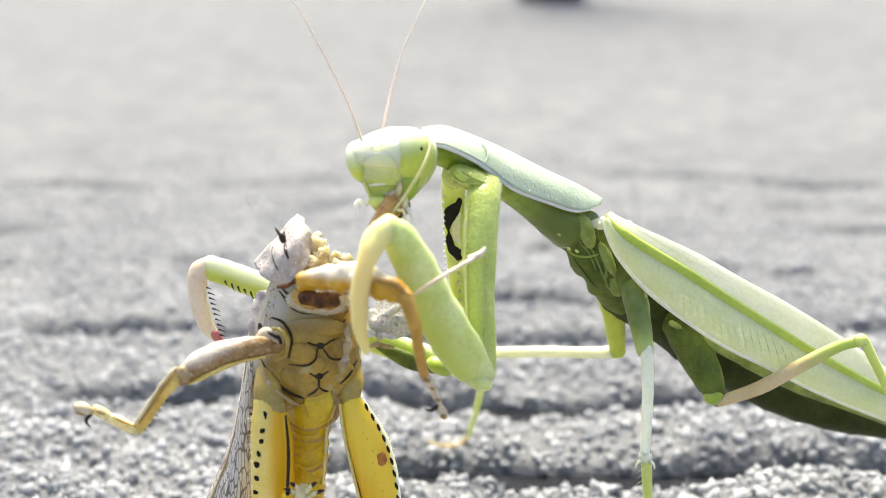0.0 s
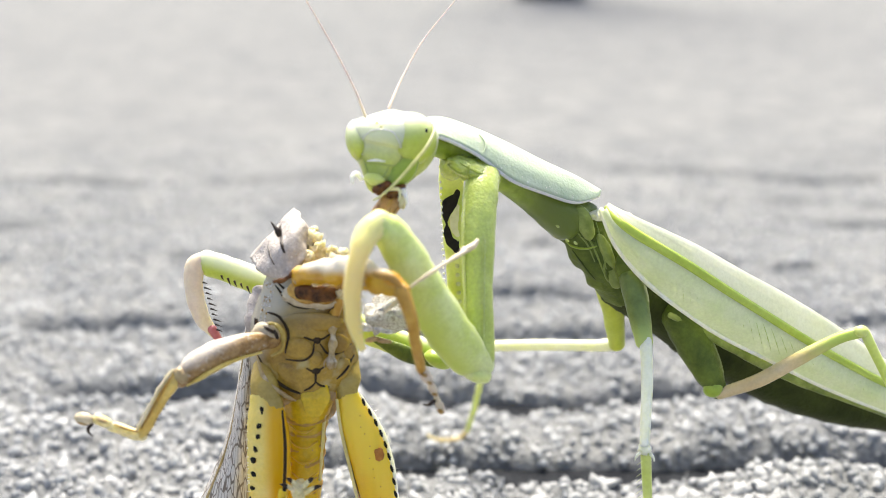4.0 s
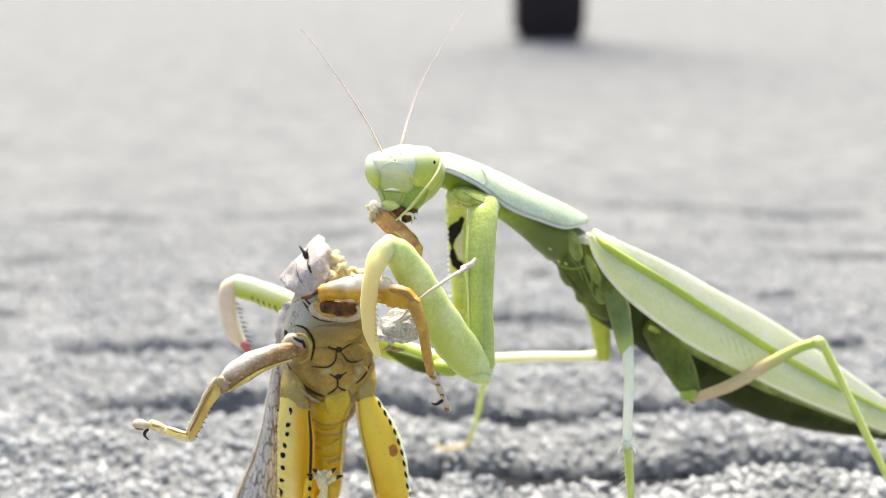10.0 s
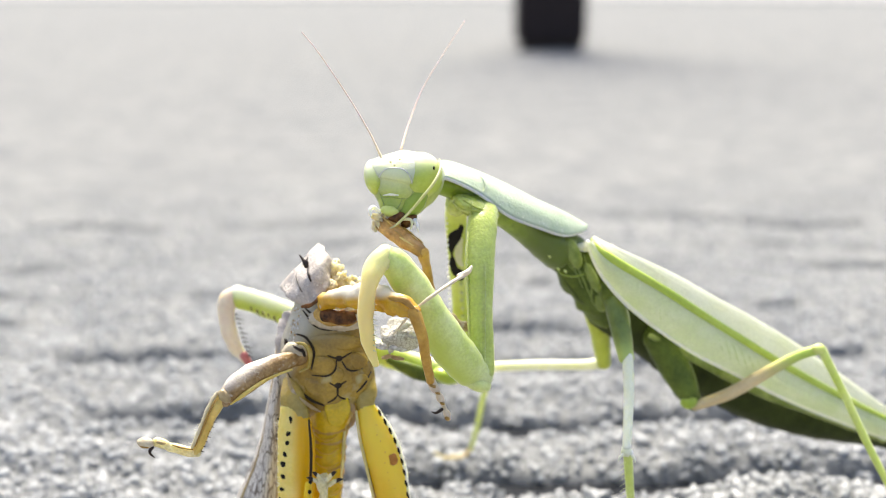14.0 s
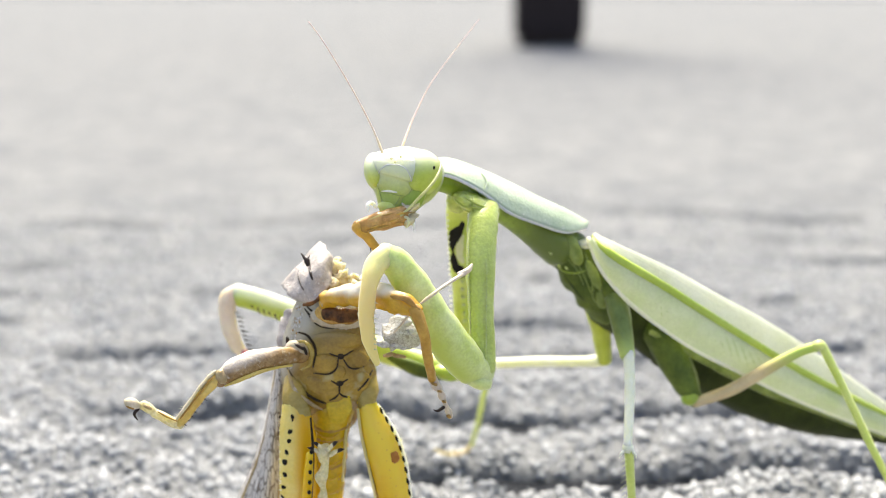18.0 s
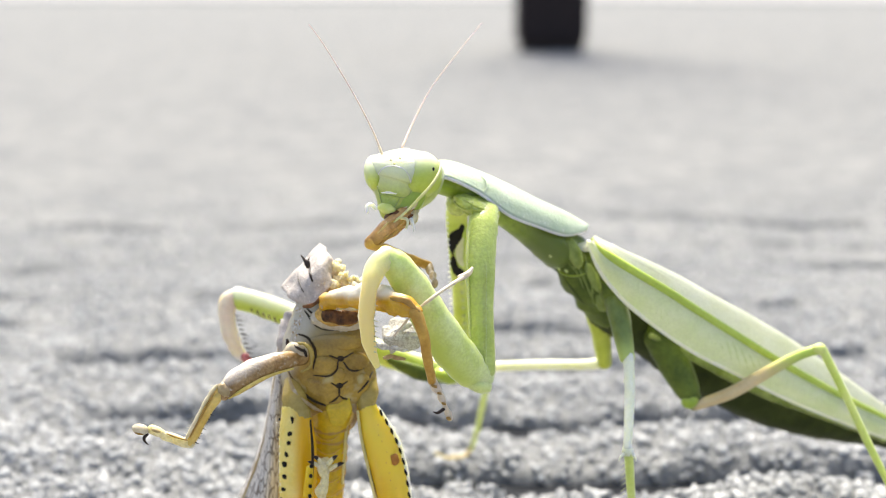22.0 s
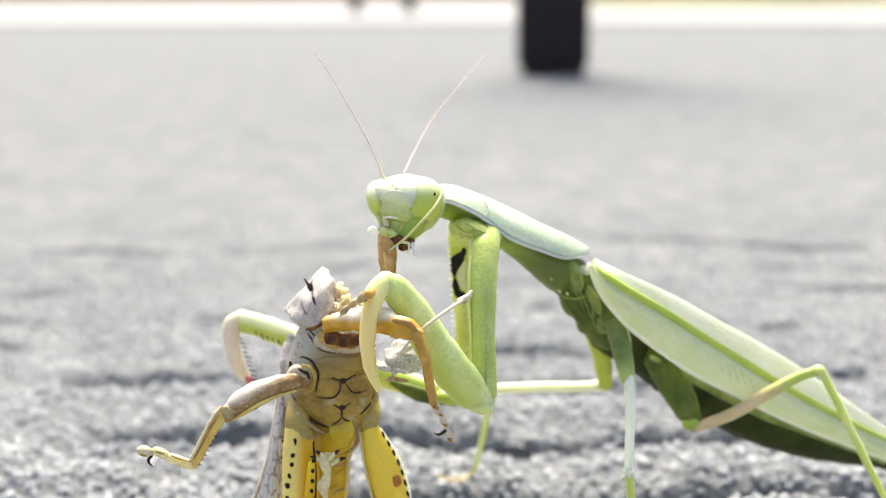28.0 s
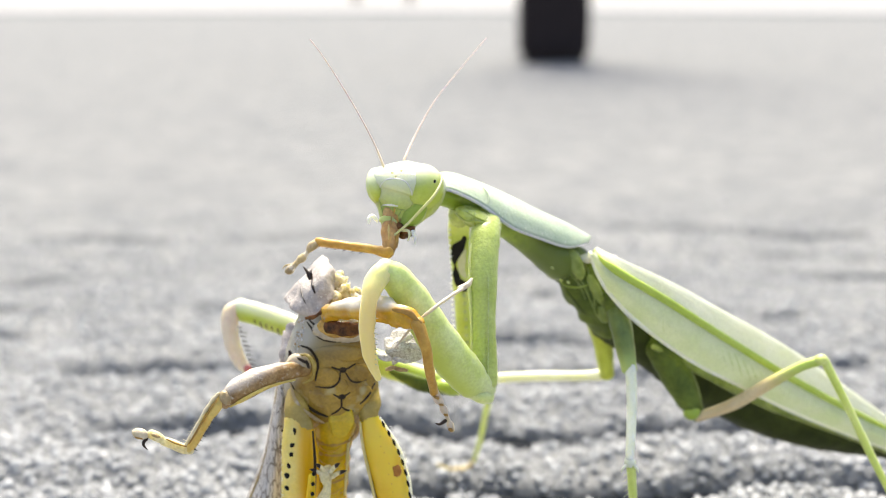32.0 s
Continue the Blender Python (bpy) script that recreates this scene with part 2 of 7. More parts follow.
GH_PALEGREY = mat("hopper_pale_grey", (0.52, 0.48, 0.43), (0.72, 0.68, 0.63), 0.8, 0.6, 0.8, 0.25, mottle=0.2)
GH_THORAX = mat("hopper_sternum", (0.21, 0.12, 0.014), (0.47, 0.295, 0.04), 3, 0.24, 0.2, 0.3, sss=0.12, spec=0.4, coat=0.25, spots=(0.46, 0.38, 0.17), spot_size=2.2, mottle=0.1, grad=[(Vector((-1.5, 0, 4.4)), Vector((-4.0, 0, 10.2)), (0.38, 0.32, 0.17)), (Vector((-2.9, 0, 3.0)), Vector((-4.6, 0, 3.8)), (0.46, 0.41, 0.31))])
GH_HIP = mat("hopper_hip_ochre", (0.30, 0.21, 0.035), (0.50, 0.37, 0.10), 2.5, 0.26, 0.14, 0.3, sss=0.2, mottle=0.06)
GH_TAN = mat("hopper_tan_leg", (0.30, 0.20, 0.09), (0.50, 0.38, 0.20), 1.8, 0.42, 0.35, 0.3, sss=0.2, spots=(0.60, 0.52, 0.40), spot_size=1.2, mottle=0.12)
# Femur shading painted as a lighter yellow towards the right.
GH_YELLOW = mat("hopper_yellow", (0.72, 0.39, 0.003), (0.84, 0.54, 0.012), 3, 0.22, 0.06, 0.3, sss=0.5, coat=0.12, mottle=0.04, spec=0.35, grad=(Vector((3.6, 0, -8)), Vector((7.2, 0, -6)), (0.88, 0.66, 0.06)))
GH_ORANGE = mat("hopper_orange", (0.55, 0.28, 0.01), (0.66, 0.38, 0.02), 3, 0.36, 0.25, 0.3, sss=0.55)
GH_PALE = mat("hopper_pale_yellow", (0.64, 0.52, 0.16), (0.74, 0.64, 0.30), 2, 0.42, 0.3, 0.3, sss=0.3)
GH_BELLY = mat("hopper_belly_ochre", (0.58, 0.36, 0.006), (0.76, 0.52, 0.02), 2, 0.22, 0.15, 0.35, sss=0.3, mottle=0.1)
GH_LEGY = mat("hopper_leg_amber", (0.58, 0.38, 0.07), (0.74, 0.56, 0.17), 2, 0.3, 0.15, 0.25, sss=0.35, mottle=0.08)
GH_BROWN = mat("hopper_leg_brown", (0.26, 0.13, 0.02), (0.44, 0.25, 0.05), 1.5, 0.35, 0.3, 0.25, sss=0.1)
TORN_THIGH = mat("torn_thigh_cream_amber", (0.33, 0.14, 0.03), (0.64, 0.38, 0.12), 1.4, 0.25, 0.3, 0.25, sss=0.5, mottle=0.15, grad=(Vector((1.4, 0, 0)), Vector((0.1, 0, 0)), (0.34, 0.18, 0.04)))
MEMBRANE = mat("torn_membrane_silver", (0.42, 0.38, 0.35), (0.74, 0.72, 0.69), 0.5, 0.2, 0.6, 0.3, sss=0.2, coat=0.4, mottle=0.2)
GH_TORN = mat("torn_leg_brown", (0.26, 0.14, 0.06), (0.52, 0.36, 0.18), 1.6, 0.35, 0.3, 0.25, sss=0.2, mottle=0.15)
CREAM = mat("cream_flesh", (0.50, 0.36, 0.15), (0.78, 0.69, 0.47), 0.8, 0.5, 0.5, 0.25, sss=0.6, mottle=0.12)
FOOT_CREAM = mat("foot_cream", (0.62, 0.50, 0.22), (0.78, 0.68, 0.42), 0.8, 0.45, 0.4, 0.25, sss=0.5, mottle=0.15)
GH_RIDGE = mat("hopper_pale_ridge", (0.50, 0.40, 0.26), (0.66, 0.57, 0.42), 1.2, 0.4, 0.3, 0.25, sss=0.2)
GH_SHIN = mat("hopper_shin_amber_brown", (0.42, 0.21, 0.02), (0.60, 0.36, 0.06), 1.5, 0.32, 0.3, 0.25, sss=0.2)
# Pale gradient on the thigh paints the light on its upper side.
GH_THIGH = mat("hopper_thigh", (0.24, 0.125, 0.035), (0.44, 0.28, 0.12), 1.1, 0.22, 0.4, 0.25, sss=0.2, mottle=0.2, spots=(0.54, 0.45, 0.33), spot_size=0.6, grad=(Vector((-0.5, 0, 0.87)) * 1.3, Vector((-0.5, 0, 0.87)) * 2.7, (0.72, 0.64, 0.54)))
# Amber thigh turns cream at the top, where its lit side is painted in.
GH_AMBER = mat("hopper_amber_thigh", (0.50, 0.25, 0.008), (0.66, 0.39, 0.02), 1.8, 0.26, 0.15, 0.25, sss=0.25, mottle=0.08, grad=(Vector((-8.13, -19, 30.31)) - Vector((-12.93, -10, 16.52)), Vector((-8.34, -19, 31.2)) - Vector((-12.93, -10, 16.52)), (0.78, 0.70, 0.56)))
GH_TWO = mat("hopper_two_tone_thigh", (0.82, 0.62, 0.12), (0.88, 0.72, 0.24), 2.5, 0.25, 0.08, 0.3, sss=0.3, mottle=0.05, spec=0.35, grad=(Vector((-16.52, -16, 12.31)) - Vector((-12.93, -10, 16.52)), Vector((-15.06, -16, 12.31)) - Vector((-12.93, -10, 16.52)), (0.76, 0.42, 0.006)), coat=0.12)
GORE = mat("dark_wet_cavity", (0.03, 0.01, 0.002), (0.20, 0.075, 0.014), 0.8, 0.25, 0.5, 0.3, spec=0.3)
RUST = mat("rust_spot", (0.36, 0.12, 0.01), (0.46, 0.18, 0.02), 0.6, 0.45)
LINE = mat("dark_suture_and_gap_shade", (0.02, 0.014, 0.008), (0.06, 0.04, 0.02), 0.6, 0.5, spec=0.15)
CLAW = mat("claw_black_brown", (0.015, 0.01, 0.008), (0.05, 0.03, 0.02), 0.5, 0.3, spec=0.25)
YELLOWGREEN = mat("mantis_yellow_green", (0.44, 0.50, 0.03), (0.56, 0.61, 0.07), 2.5, 0.35, 0.15, 0.25, sss=0.5, sheen=0.2)
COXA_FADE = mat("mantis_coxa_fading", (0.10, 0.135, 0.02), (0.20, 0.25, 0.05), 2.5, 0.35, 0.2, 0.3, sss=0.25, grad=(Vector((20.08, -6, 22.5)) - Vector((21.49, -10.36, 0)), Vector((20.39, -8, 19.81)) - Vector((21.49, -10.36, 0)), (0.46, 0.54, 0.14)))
LEG_CREAM = mat("leg_cream", (0.76, 0.77, 0.50), (0.85, 0.85, 0.65), 3, 0.4, 0.1, 0.25, sss=0.55, sheen=0.3)
NECK_AMBER = mat("torn_neck_amber", (0.36, 0.17, 0.02), (0.60, 0.38, 0.10), 0.9, 0.22, 0.4, 0.25, sss=0.3, mottle=0.15)
PILE = mat("grey_pile", (0.142, 0.146, 0.151), (0.222, 0.221, 0.217), 14, 0.95, 0.8, 0.9, spec=0.15, spots=(0.145, 0.148, 0.155), spot_size=22, mottle=0.2, fine_size=1.2)
TUFT = mat("grey_tuft_fibre", (0.275, 0.28, 0.287), (0.475, 0.472, 0.466), 6, 0.9, 0.5, 0.3, spec=0.12, island=0.14, mottle=0.1)
# Near-black colour of the sheet that keeps the rib gaps dark.
GAP_BLACK = mat("gap_black", (0.012, 0.013, 0.016), (0.03, 0.032, 0.036), 3, 0.9, 0.6, 0.8, spec=0.05)
PAVING = mat("pale_paving", (0.245, 0.237, 0.232), (0.30, 0.292, 0.286), 180, 0.85, 0.4, 6, spec=0.3)
KERB = mat("white_kerb", (0.27, 0.268, 0.266), (0.32, 0.317, 0.313), 160, 0.8, 0.4, 4, spec=0.3)
LAWN = mat("sunny_lawn", (0.32, 0.32, 0.12), (0.42, 0.41, 0.18), 60, 0.9, 0.8, 12, spec=0.2)
POST = mat("dark_stained_wood", (0.018, 0.012, 0.012), (0.035, 0.025, 0.024), 12, 0.6, 0.4, 1.5, stretch=(4, 4, 1), spec=0.15)


def veined(name, base, vein, size, stretch, rough=0.5, width=0.06, transl=0.2):
    """A membrane with a dark net of veins."""
    m = mat(name, base, tuple(min(1, c * 1.25) for c in base), 2.5, rough, 0.2, 0.3, transl=transl)
    n, l = m.node_tree.nodes, m.node_tree.links
    tc = n.new("ShaderNodeTexCoord")
    mp = n.new("ShaderNodeMapping")
    mp.inputs["Scale"].default_value = stretch
    l.new(tc.outputs["Object"], mp.inputs["Vector"])
    v = n.new("ShaderNodeTexVoronoi")
    v.feature = "DISTANCE_TO_EDGE"
    v.inputs["Scale"].default_value = 1 / (size * MM)
    l.new(mp.outputs["Vector"], v.inputs["Vector"])
    r = n.new("ShaderNodeMapRange")
    r.inputs["From Min"].default_value, r.inputs["From Max"].default_value = width * 0.4, width
    l.new(v.outputs["Distance"], r.inputs["Value"])
    mix = n.new("ShaderNodeMix")
    mix.data_type = "RGBA"
    mix.inputs["A"].default_value = (*vein, 1)
    b = n["Principled BSDF"]
    src = b.inputs["Base Color"].links[0].from_socket
    l.new(r.outputs["Result"], mix.inputs["Factor"])
    l.new(src, mix.inputs["B"])
    l.new(mix.outputs["Result"], b.inputs["Base Color"])
    return m


GH_STUB = veined("hopper_wing_stub", (0.68, 0.66, 0.60), (0.36, 0.30, 0.22), 0.45, (1, 1, 2.2), 0.4, 0.09)
GH_WING = veined("hopper_wing_net", (0.64, 0.60, 0.55), (0.16, 0.12, 0.09), 0.9, (2.4, 2.4, 0.42), 0.45, 0.09)


# ---- mesh tools (all lengths in mm) ----
def spline(pts, n):
    """Catmull-Rom through pts (any dimension), n samples a span."""
    p = [np.array(q, float) for q in pts]
    p = [2 * p[0] - p[1]] + p + [2 * p[-1] - p[-2]]
    out = []
    for i in range(1, len(p) - 2):
        for k in range(n):
            t = k / n
            a, b, c, d = p[i - 1], p[i], p[i + 1], p[i + 2]
            out.append(0.5 * (2 * b + (c - a) * t + (2 * a - 5 * b + 4 * c - d) * t * t + (3 * b - a - 3 * c + d) * t ** 3))
    out.append(p[-2])
    return out


def skin(bm, rings, caps=True):
    vs = [[bm.verts.new(tuple(q)) for q in ring] for ring in rings]
    k = len(rings[0])
    for a, b in zip(vs, vs[1:]):
        for i in range(k):
            bm.faces.new((a[i], a[(i + 1) % k], b[(i + 1) % k], b[i]))
    if caps:
        bm.faces.new(vs[0][::-1])
        bm.faces.new(vs[-1])
    return bm


def tube(path, radii, deep=1.0, seg=14, n=6, wob=0.0, seed=0.0, ends=True, bm=None):
    """A limb or body: elliptical rings along a path. radii: one a path point; deep: depth radius over width radius (number or list)."""
    bm = bm or bmesh.new()
    deep = deep if isinstance(deep, (list, tuple)) else [deep] * len(path)
    rows = spline([(*p, r, d) for p, r, d in zip(path, radii, deep)], n)
    pts = [r[:3] for r in rows]
    rad = [max(0.01, r[3]) for r in rows]
    dp = [r[4] for r in rows]
    if ends:
        t0, t1 = pts[0] - pts[1], pts[-1] - pts[-2]
        t0, t1 = t0 / np.linalg.norm(t0), t1 / np.linalg.norm(t1)
        pre = [(pts[0] + t0 * rad[0] * 0.85 * math.sin(a), rad[0] * math.cos(a)) for a in (1.45, 1.1, 0.7, 0.35)]
        post = [(pts[-1] + t1 * rad[-1] * 0.85 * math.sin(a), rad[-1] * math.cos(a)) for a in (0.35, 0.7, 1.1, 1.45)]
        pts = [p for p, r in pre] + pts + [p for p, r in post]
        rad = [r for p, r in pre] + rad + [r for p, r in post]
        dp = [dp[0]] * 4 + dp + [dp[-1]] * 4
    rings = []
    side = None
    for i, p in enumerate(pts):
        t = pts[min(i + 1, len(pts) - 1)] - pts[max(i - 1, 0)]
        t = t / (np.linalg.norm(t) + 1e-9)
        s = np.cross(t, (0, 1, 0))
        if np.linalg.norm(s) < 0.15:
            s = side if side is not None else np.array((1.0, 0, 0))
        s = s / np.linalg.norm(s)
        if side is not None and s @ side < 0:
            s = -s
        side = s
        d = np.cross(s, t)
        ring = []
        for k in range(seg):
            a = 2 * math.pi * k / seg
            q = p + s * rad[i] * math.cos(a) + d * rad[i] * dp[i] * math.sin(a)
            if wob:
                q = q + (q - p) / rad[i] * wob * noise.noise(Vector(q) * 0.9 + Vector((seed, 0, 0)))
            ring.append(q)
        rings.append(ring)
    skin(bm, rings)
    bmesh.ops.recalc_face_normals(bm, faces=bm.faces[:])
    return bm


def sheet(curves, thick, n=6, across=3, wob=0.0):
    """A curved plate through several curves of equal point counts, thick mm through."""
    rows = [spline(c, n) for c in curves]
    cols = list(zip(*rows))
    grid = [spline(list(c), across) for c in cols]
    bm = bmesh.new()
    g = np.array(grid)
    if wob:
        for i in range(g.shape[0]):
            for j in range(g.shape[1]):
                g[i, j] += np.array(noise.noise_vector(Vector(g[i, j]) * 0.6)) * wob
    du, dv = np.gradient(g, axis=0), np.gradient(g, axis=1)
    nm = np.cross(du, dv)
    nm /= np.linalg.norm(nm, axis=2, keepdims=True) + 1e-9
    a, b = g + nm * thick / 2, g - nm * thick / 2
    va = [[bm.verts.new(q) for q in r] for r in a]
    vb = [[bm.verts.new(q) for q in r] for r in b]
    R, C = g.shape[:2]
    for i in range(R - 1):
        for j in range(C - 1):
            bm.faces.new((va[i][j], va[i + 1][j], va[i + 1][j + 1], va[i][j + 1]))
            bm.faces.new((vb[i][j], vb[i][j + 1], vb[i + 1][j + 1], vb[i + 1][j]))
    edge = [(i, 0) for i in range(R)] + [(R - 1, j) for j in range(1, C)] + [(i, C - 1) for i in range(R - 2, -1, -1)] + [(0, j) for j in range(C - 2, 0, -1)]
    for (i, j), (p, q) in zip(edge, edge[1:] + edge[:1]):
        bm.faces.new((va[i][j], va[p][q], vb[p][q], vb[i][j]))
    bmesh.ops.recalc_face_normals(bm, faces=bm.faces[:])
    return bm


def blob(c, r, seg=16, wob=0.0, turn=(0, 0, 0), freq=0.9, bm=None):
    """An ellipsoid of radii r round c, turned by degrees, with an uneven surface."""
    bm = bm or bmesh.new()
    m = Euler([radians(a) for a in turn]).to_matrix()
    made = bmesh.ops.create_uvsphere(bm, u_segments=seg, v_segments=max(6, seg * 2 // 3), radius=1.0)["verts"]
    for v in made:
        k = 1 + wob * noise.noise(v.co * 2 * freq + Vector(c))
        v.co = m @ Vector((v.co.x * r[0], v.co.y * r[1], v.co.z * r[2])) * k + Vector(c)
    return bm


ORIGIN = {}


def part(name, bm, material, parent=None, label="", at=None, smooth=True):
    """Links a bmesh given in place coordinates (mm) as one mesh under parent; at: its own origin (its joint)."""
    me = bpy.data.meshes.new(name)
    base = Vector(ORIGIN.get(parent.name, (0, 0, 0))) if parent else Vector((0, 0, 0))
    o = Vector(at) if at else base
    for v in bm.verts:
        v.co = (v.co - o) * MM
    bm.to_mesh(me)
    bm.free()
    if smooth:
        me.polygons.foreach_set("use_smooth", [True] * len(me.polygons))
    me.materials.append(material)
    ob = new(name, me)
    ob.parent = parent
    ob.location = (o - base) * MM
    ORIGIN[ob.name] = tuple(o)
    if label:
        tagged(ob, label)
    return ob


def thing(name, at, label, category, group="", kind=""):
    ob = new(name)
    ob.empty_display_size = 0.01
    ob.location = Vector(at) * MM
    ORIGIN[ob.name] = tuple(at)
    return tagged(ob, label, category, group, kind)


def onto(tree, pts, lift=0.0):
    """Lays points on the camera-ward (-y) face of a body."""
    out = []
    for p in pts:
        hit, nm, _, _ = tree.ray_cast(Vector((p[0], -80, p[2])), Vector((0, 1, 0)))
        if hit:
            out.append(tuple(hit + nm * lift))
    return out


def seam(tree, pts, r, n=4, parent=None, name="suture", material=None):
    q = onto(tree, [tuple(p) for p in spline(pts, n)], 0.0)
    if len(q) < 3:
        return None
    k = len(q)
    bm = tube(q, [r * (0.45 + 0.55 * math.sin(math.pi * (i + 0.6) / (k + 0.2))) for i in range(k)], seg=6, n=1, ends=False)
    return part(name, bm, material or LINE, parent)


# ---- ground: ribbed grey pile mat, paving, kerb and lawn ----
GAPS = [-100, -78, -56, -34, -12.5, 10.5, 31.5, 58, 79, 101, 124, 148, 174]
GROW, EYE_Y, EYE_Z = 1.14, -127.0, 61.0


def lay(x, y, z):
    """A place of the mat's own plan (mm), set down under the animals' feet."""
    return (x * GROW, EYE_Y + (y - EYE_Y) * GROW, EYE_Z + (z - EYE_Z) * GROW)


OPEN = {4: 0.4, 5: 1.15, 6: 0.85, 7: 0.22, 8: 0.15}


def rib(x, y):
    """Height of the mat: woven ribs with a rounded front and dark gaps that run across, uneven along their length."""
    calm = max(0.35, 1.0 - max(0, y - 20) / 130)
    wv = (1.1 + max(0, y - 8) * 0.13) * noise.noise(Vector((x * 0.022, y * 0.03, 3.1))) + (0.9 if y < 20 else 1.6) * noise.noise(Vector((x * 0.10, y * 0.1, 7.7)))
    yy = y + wv
    z = 0.0
    if -110 < yy < 185:
        k = min(range(len(GAPS)), key=lambda i: abs(yy - GAPS[i]))
        d = yy - GAPS[k]
        gap = OPEN.get(k, 0.0) + 1.5 * noise.noise(Vector((x * 0.026, 4.1 * k, 12.0))) + 0.35 * noise.noise(Vector((x * 0.12, y * 0.1, 2.0)))
        if k in (5, 6):
            gap -= 1.0 * max(0, min(1, (-x - 4) / 18))
            gap = max(gap, (0.9 if k == 5 else 0.6) * max(0, min(1, (x + 8) / 12)))
        gap = max(0.03, min(1.0, gap)) * (1.0 if k < 9 else 0.7)
        z -= 13.0 * gap * math.exp(-(d / (3.2 if k == 5 and x > -8 else 2.65)) ** 4)
        if d > 0:
            z -= 3.8 * gap * max(0.0, 1 - d / 9.0) ** 2
        else:
            z -= 0.8 * gap * max(0.0, 1 + d / 6.0) ** 2
    z += calm * (1.3 * noise.noise(Vector((x * 0.14, y * 0.12, 0))) + 1.0 * noise.noise(Vector((x * 0.4, y * 0.4, 5))))
    z += 1.3 * noise.noise(Vector((x * 0.035, y * 0.035, 9)))
    return z - 1.0


def steps(start, stop, fine, grow):
    """Places from start to stop whose spacing grows from fine."""
    out, d = [start], fine
    while abs(out[-1] - stop) > d * 1.2:
        out.append(out[-1] + (d if stop > start else -d))
        d *= grow
    return out + [stop]


def build_mat():
    """One rectangular sheet, finest where the animals stand."""
    ys = steps(-60, -700, 1.2, 1.06)[:0:-1] + [-60 + k for k in range(180)] + steps(120, 3050, 1.1, 1.012)
    xs = steps(-105, -1800, 1.2, 1.05)[:0:-1] + [-105 + 1.1 * k for k in range(191)] + steps(105.1, 1800, 1.2, 1.05)
    verts, faces = [], []
    nu = len(xs) - 1
    for y in ys:
        for x in xs:
            verts.append(tuple(v * MM for v in lay(x, y, rib(x, y))))
    for j in range(len(ys) - 1):
        for i in range(nu):
            a = j * (nu + 1) + i
            faces.append((a, a + 1, a + nu + 2, a + nu + 1))
    me = bpy.data.meshes.new("ground_mat")
    me.from_pydata(verts, [], faces)
    me.polygons.foreach_set("use_smooth", [True] * len(me.polygons))
    me.materials.append(PILE)
    return tagged(new("ground_mat", me), "grey ribbed pile mat with dark gaps between its ribs", "mat", kind="structure")


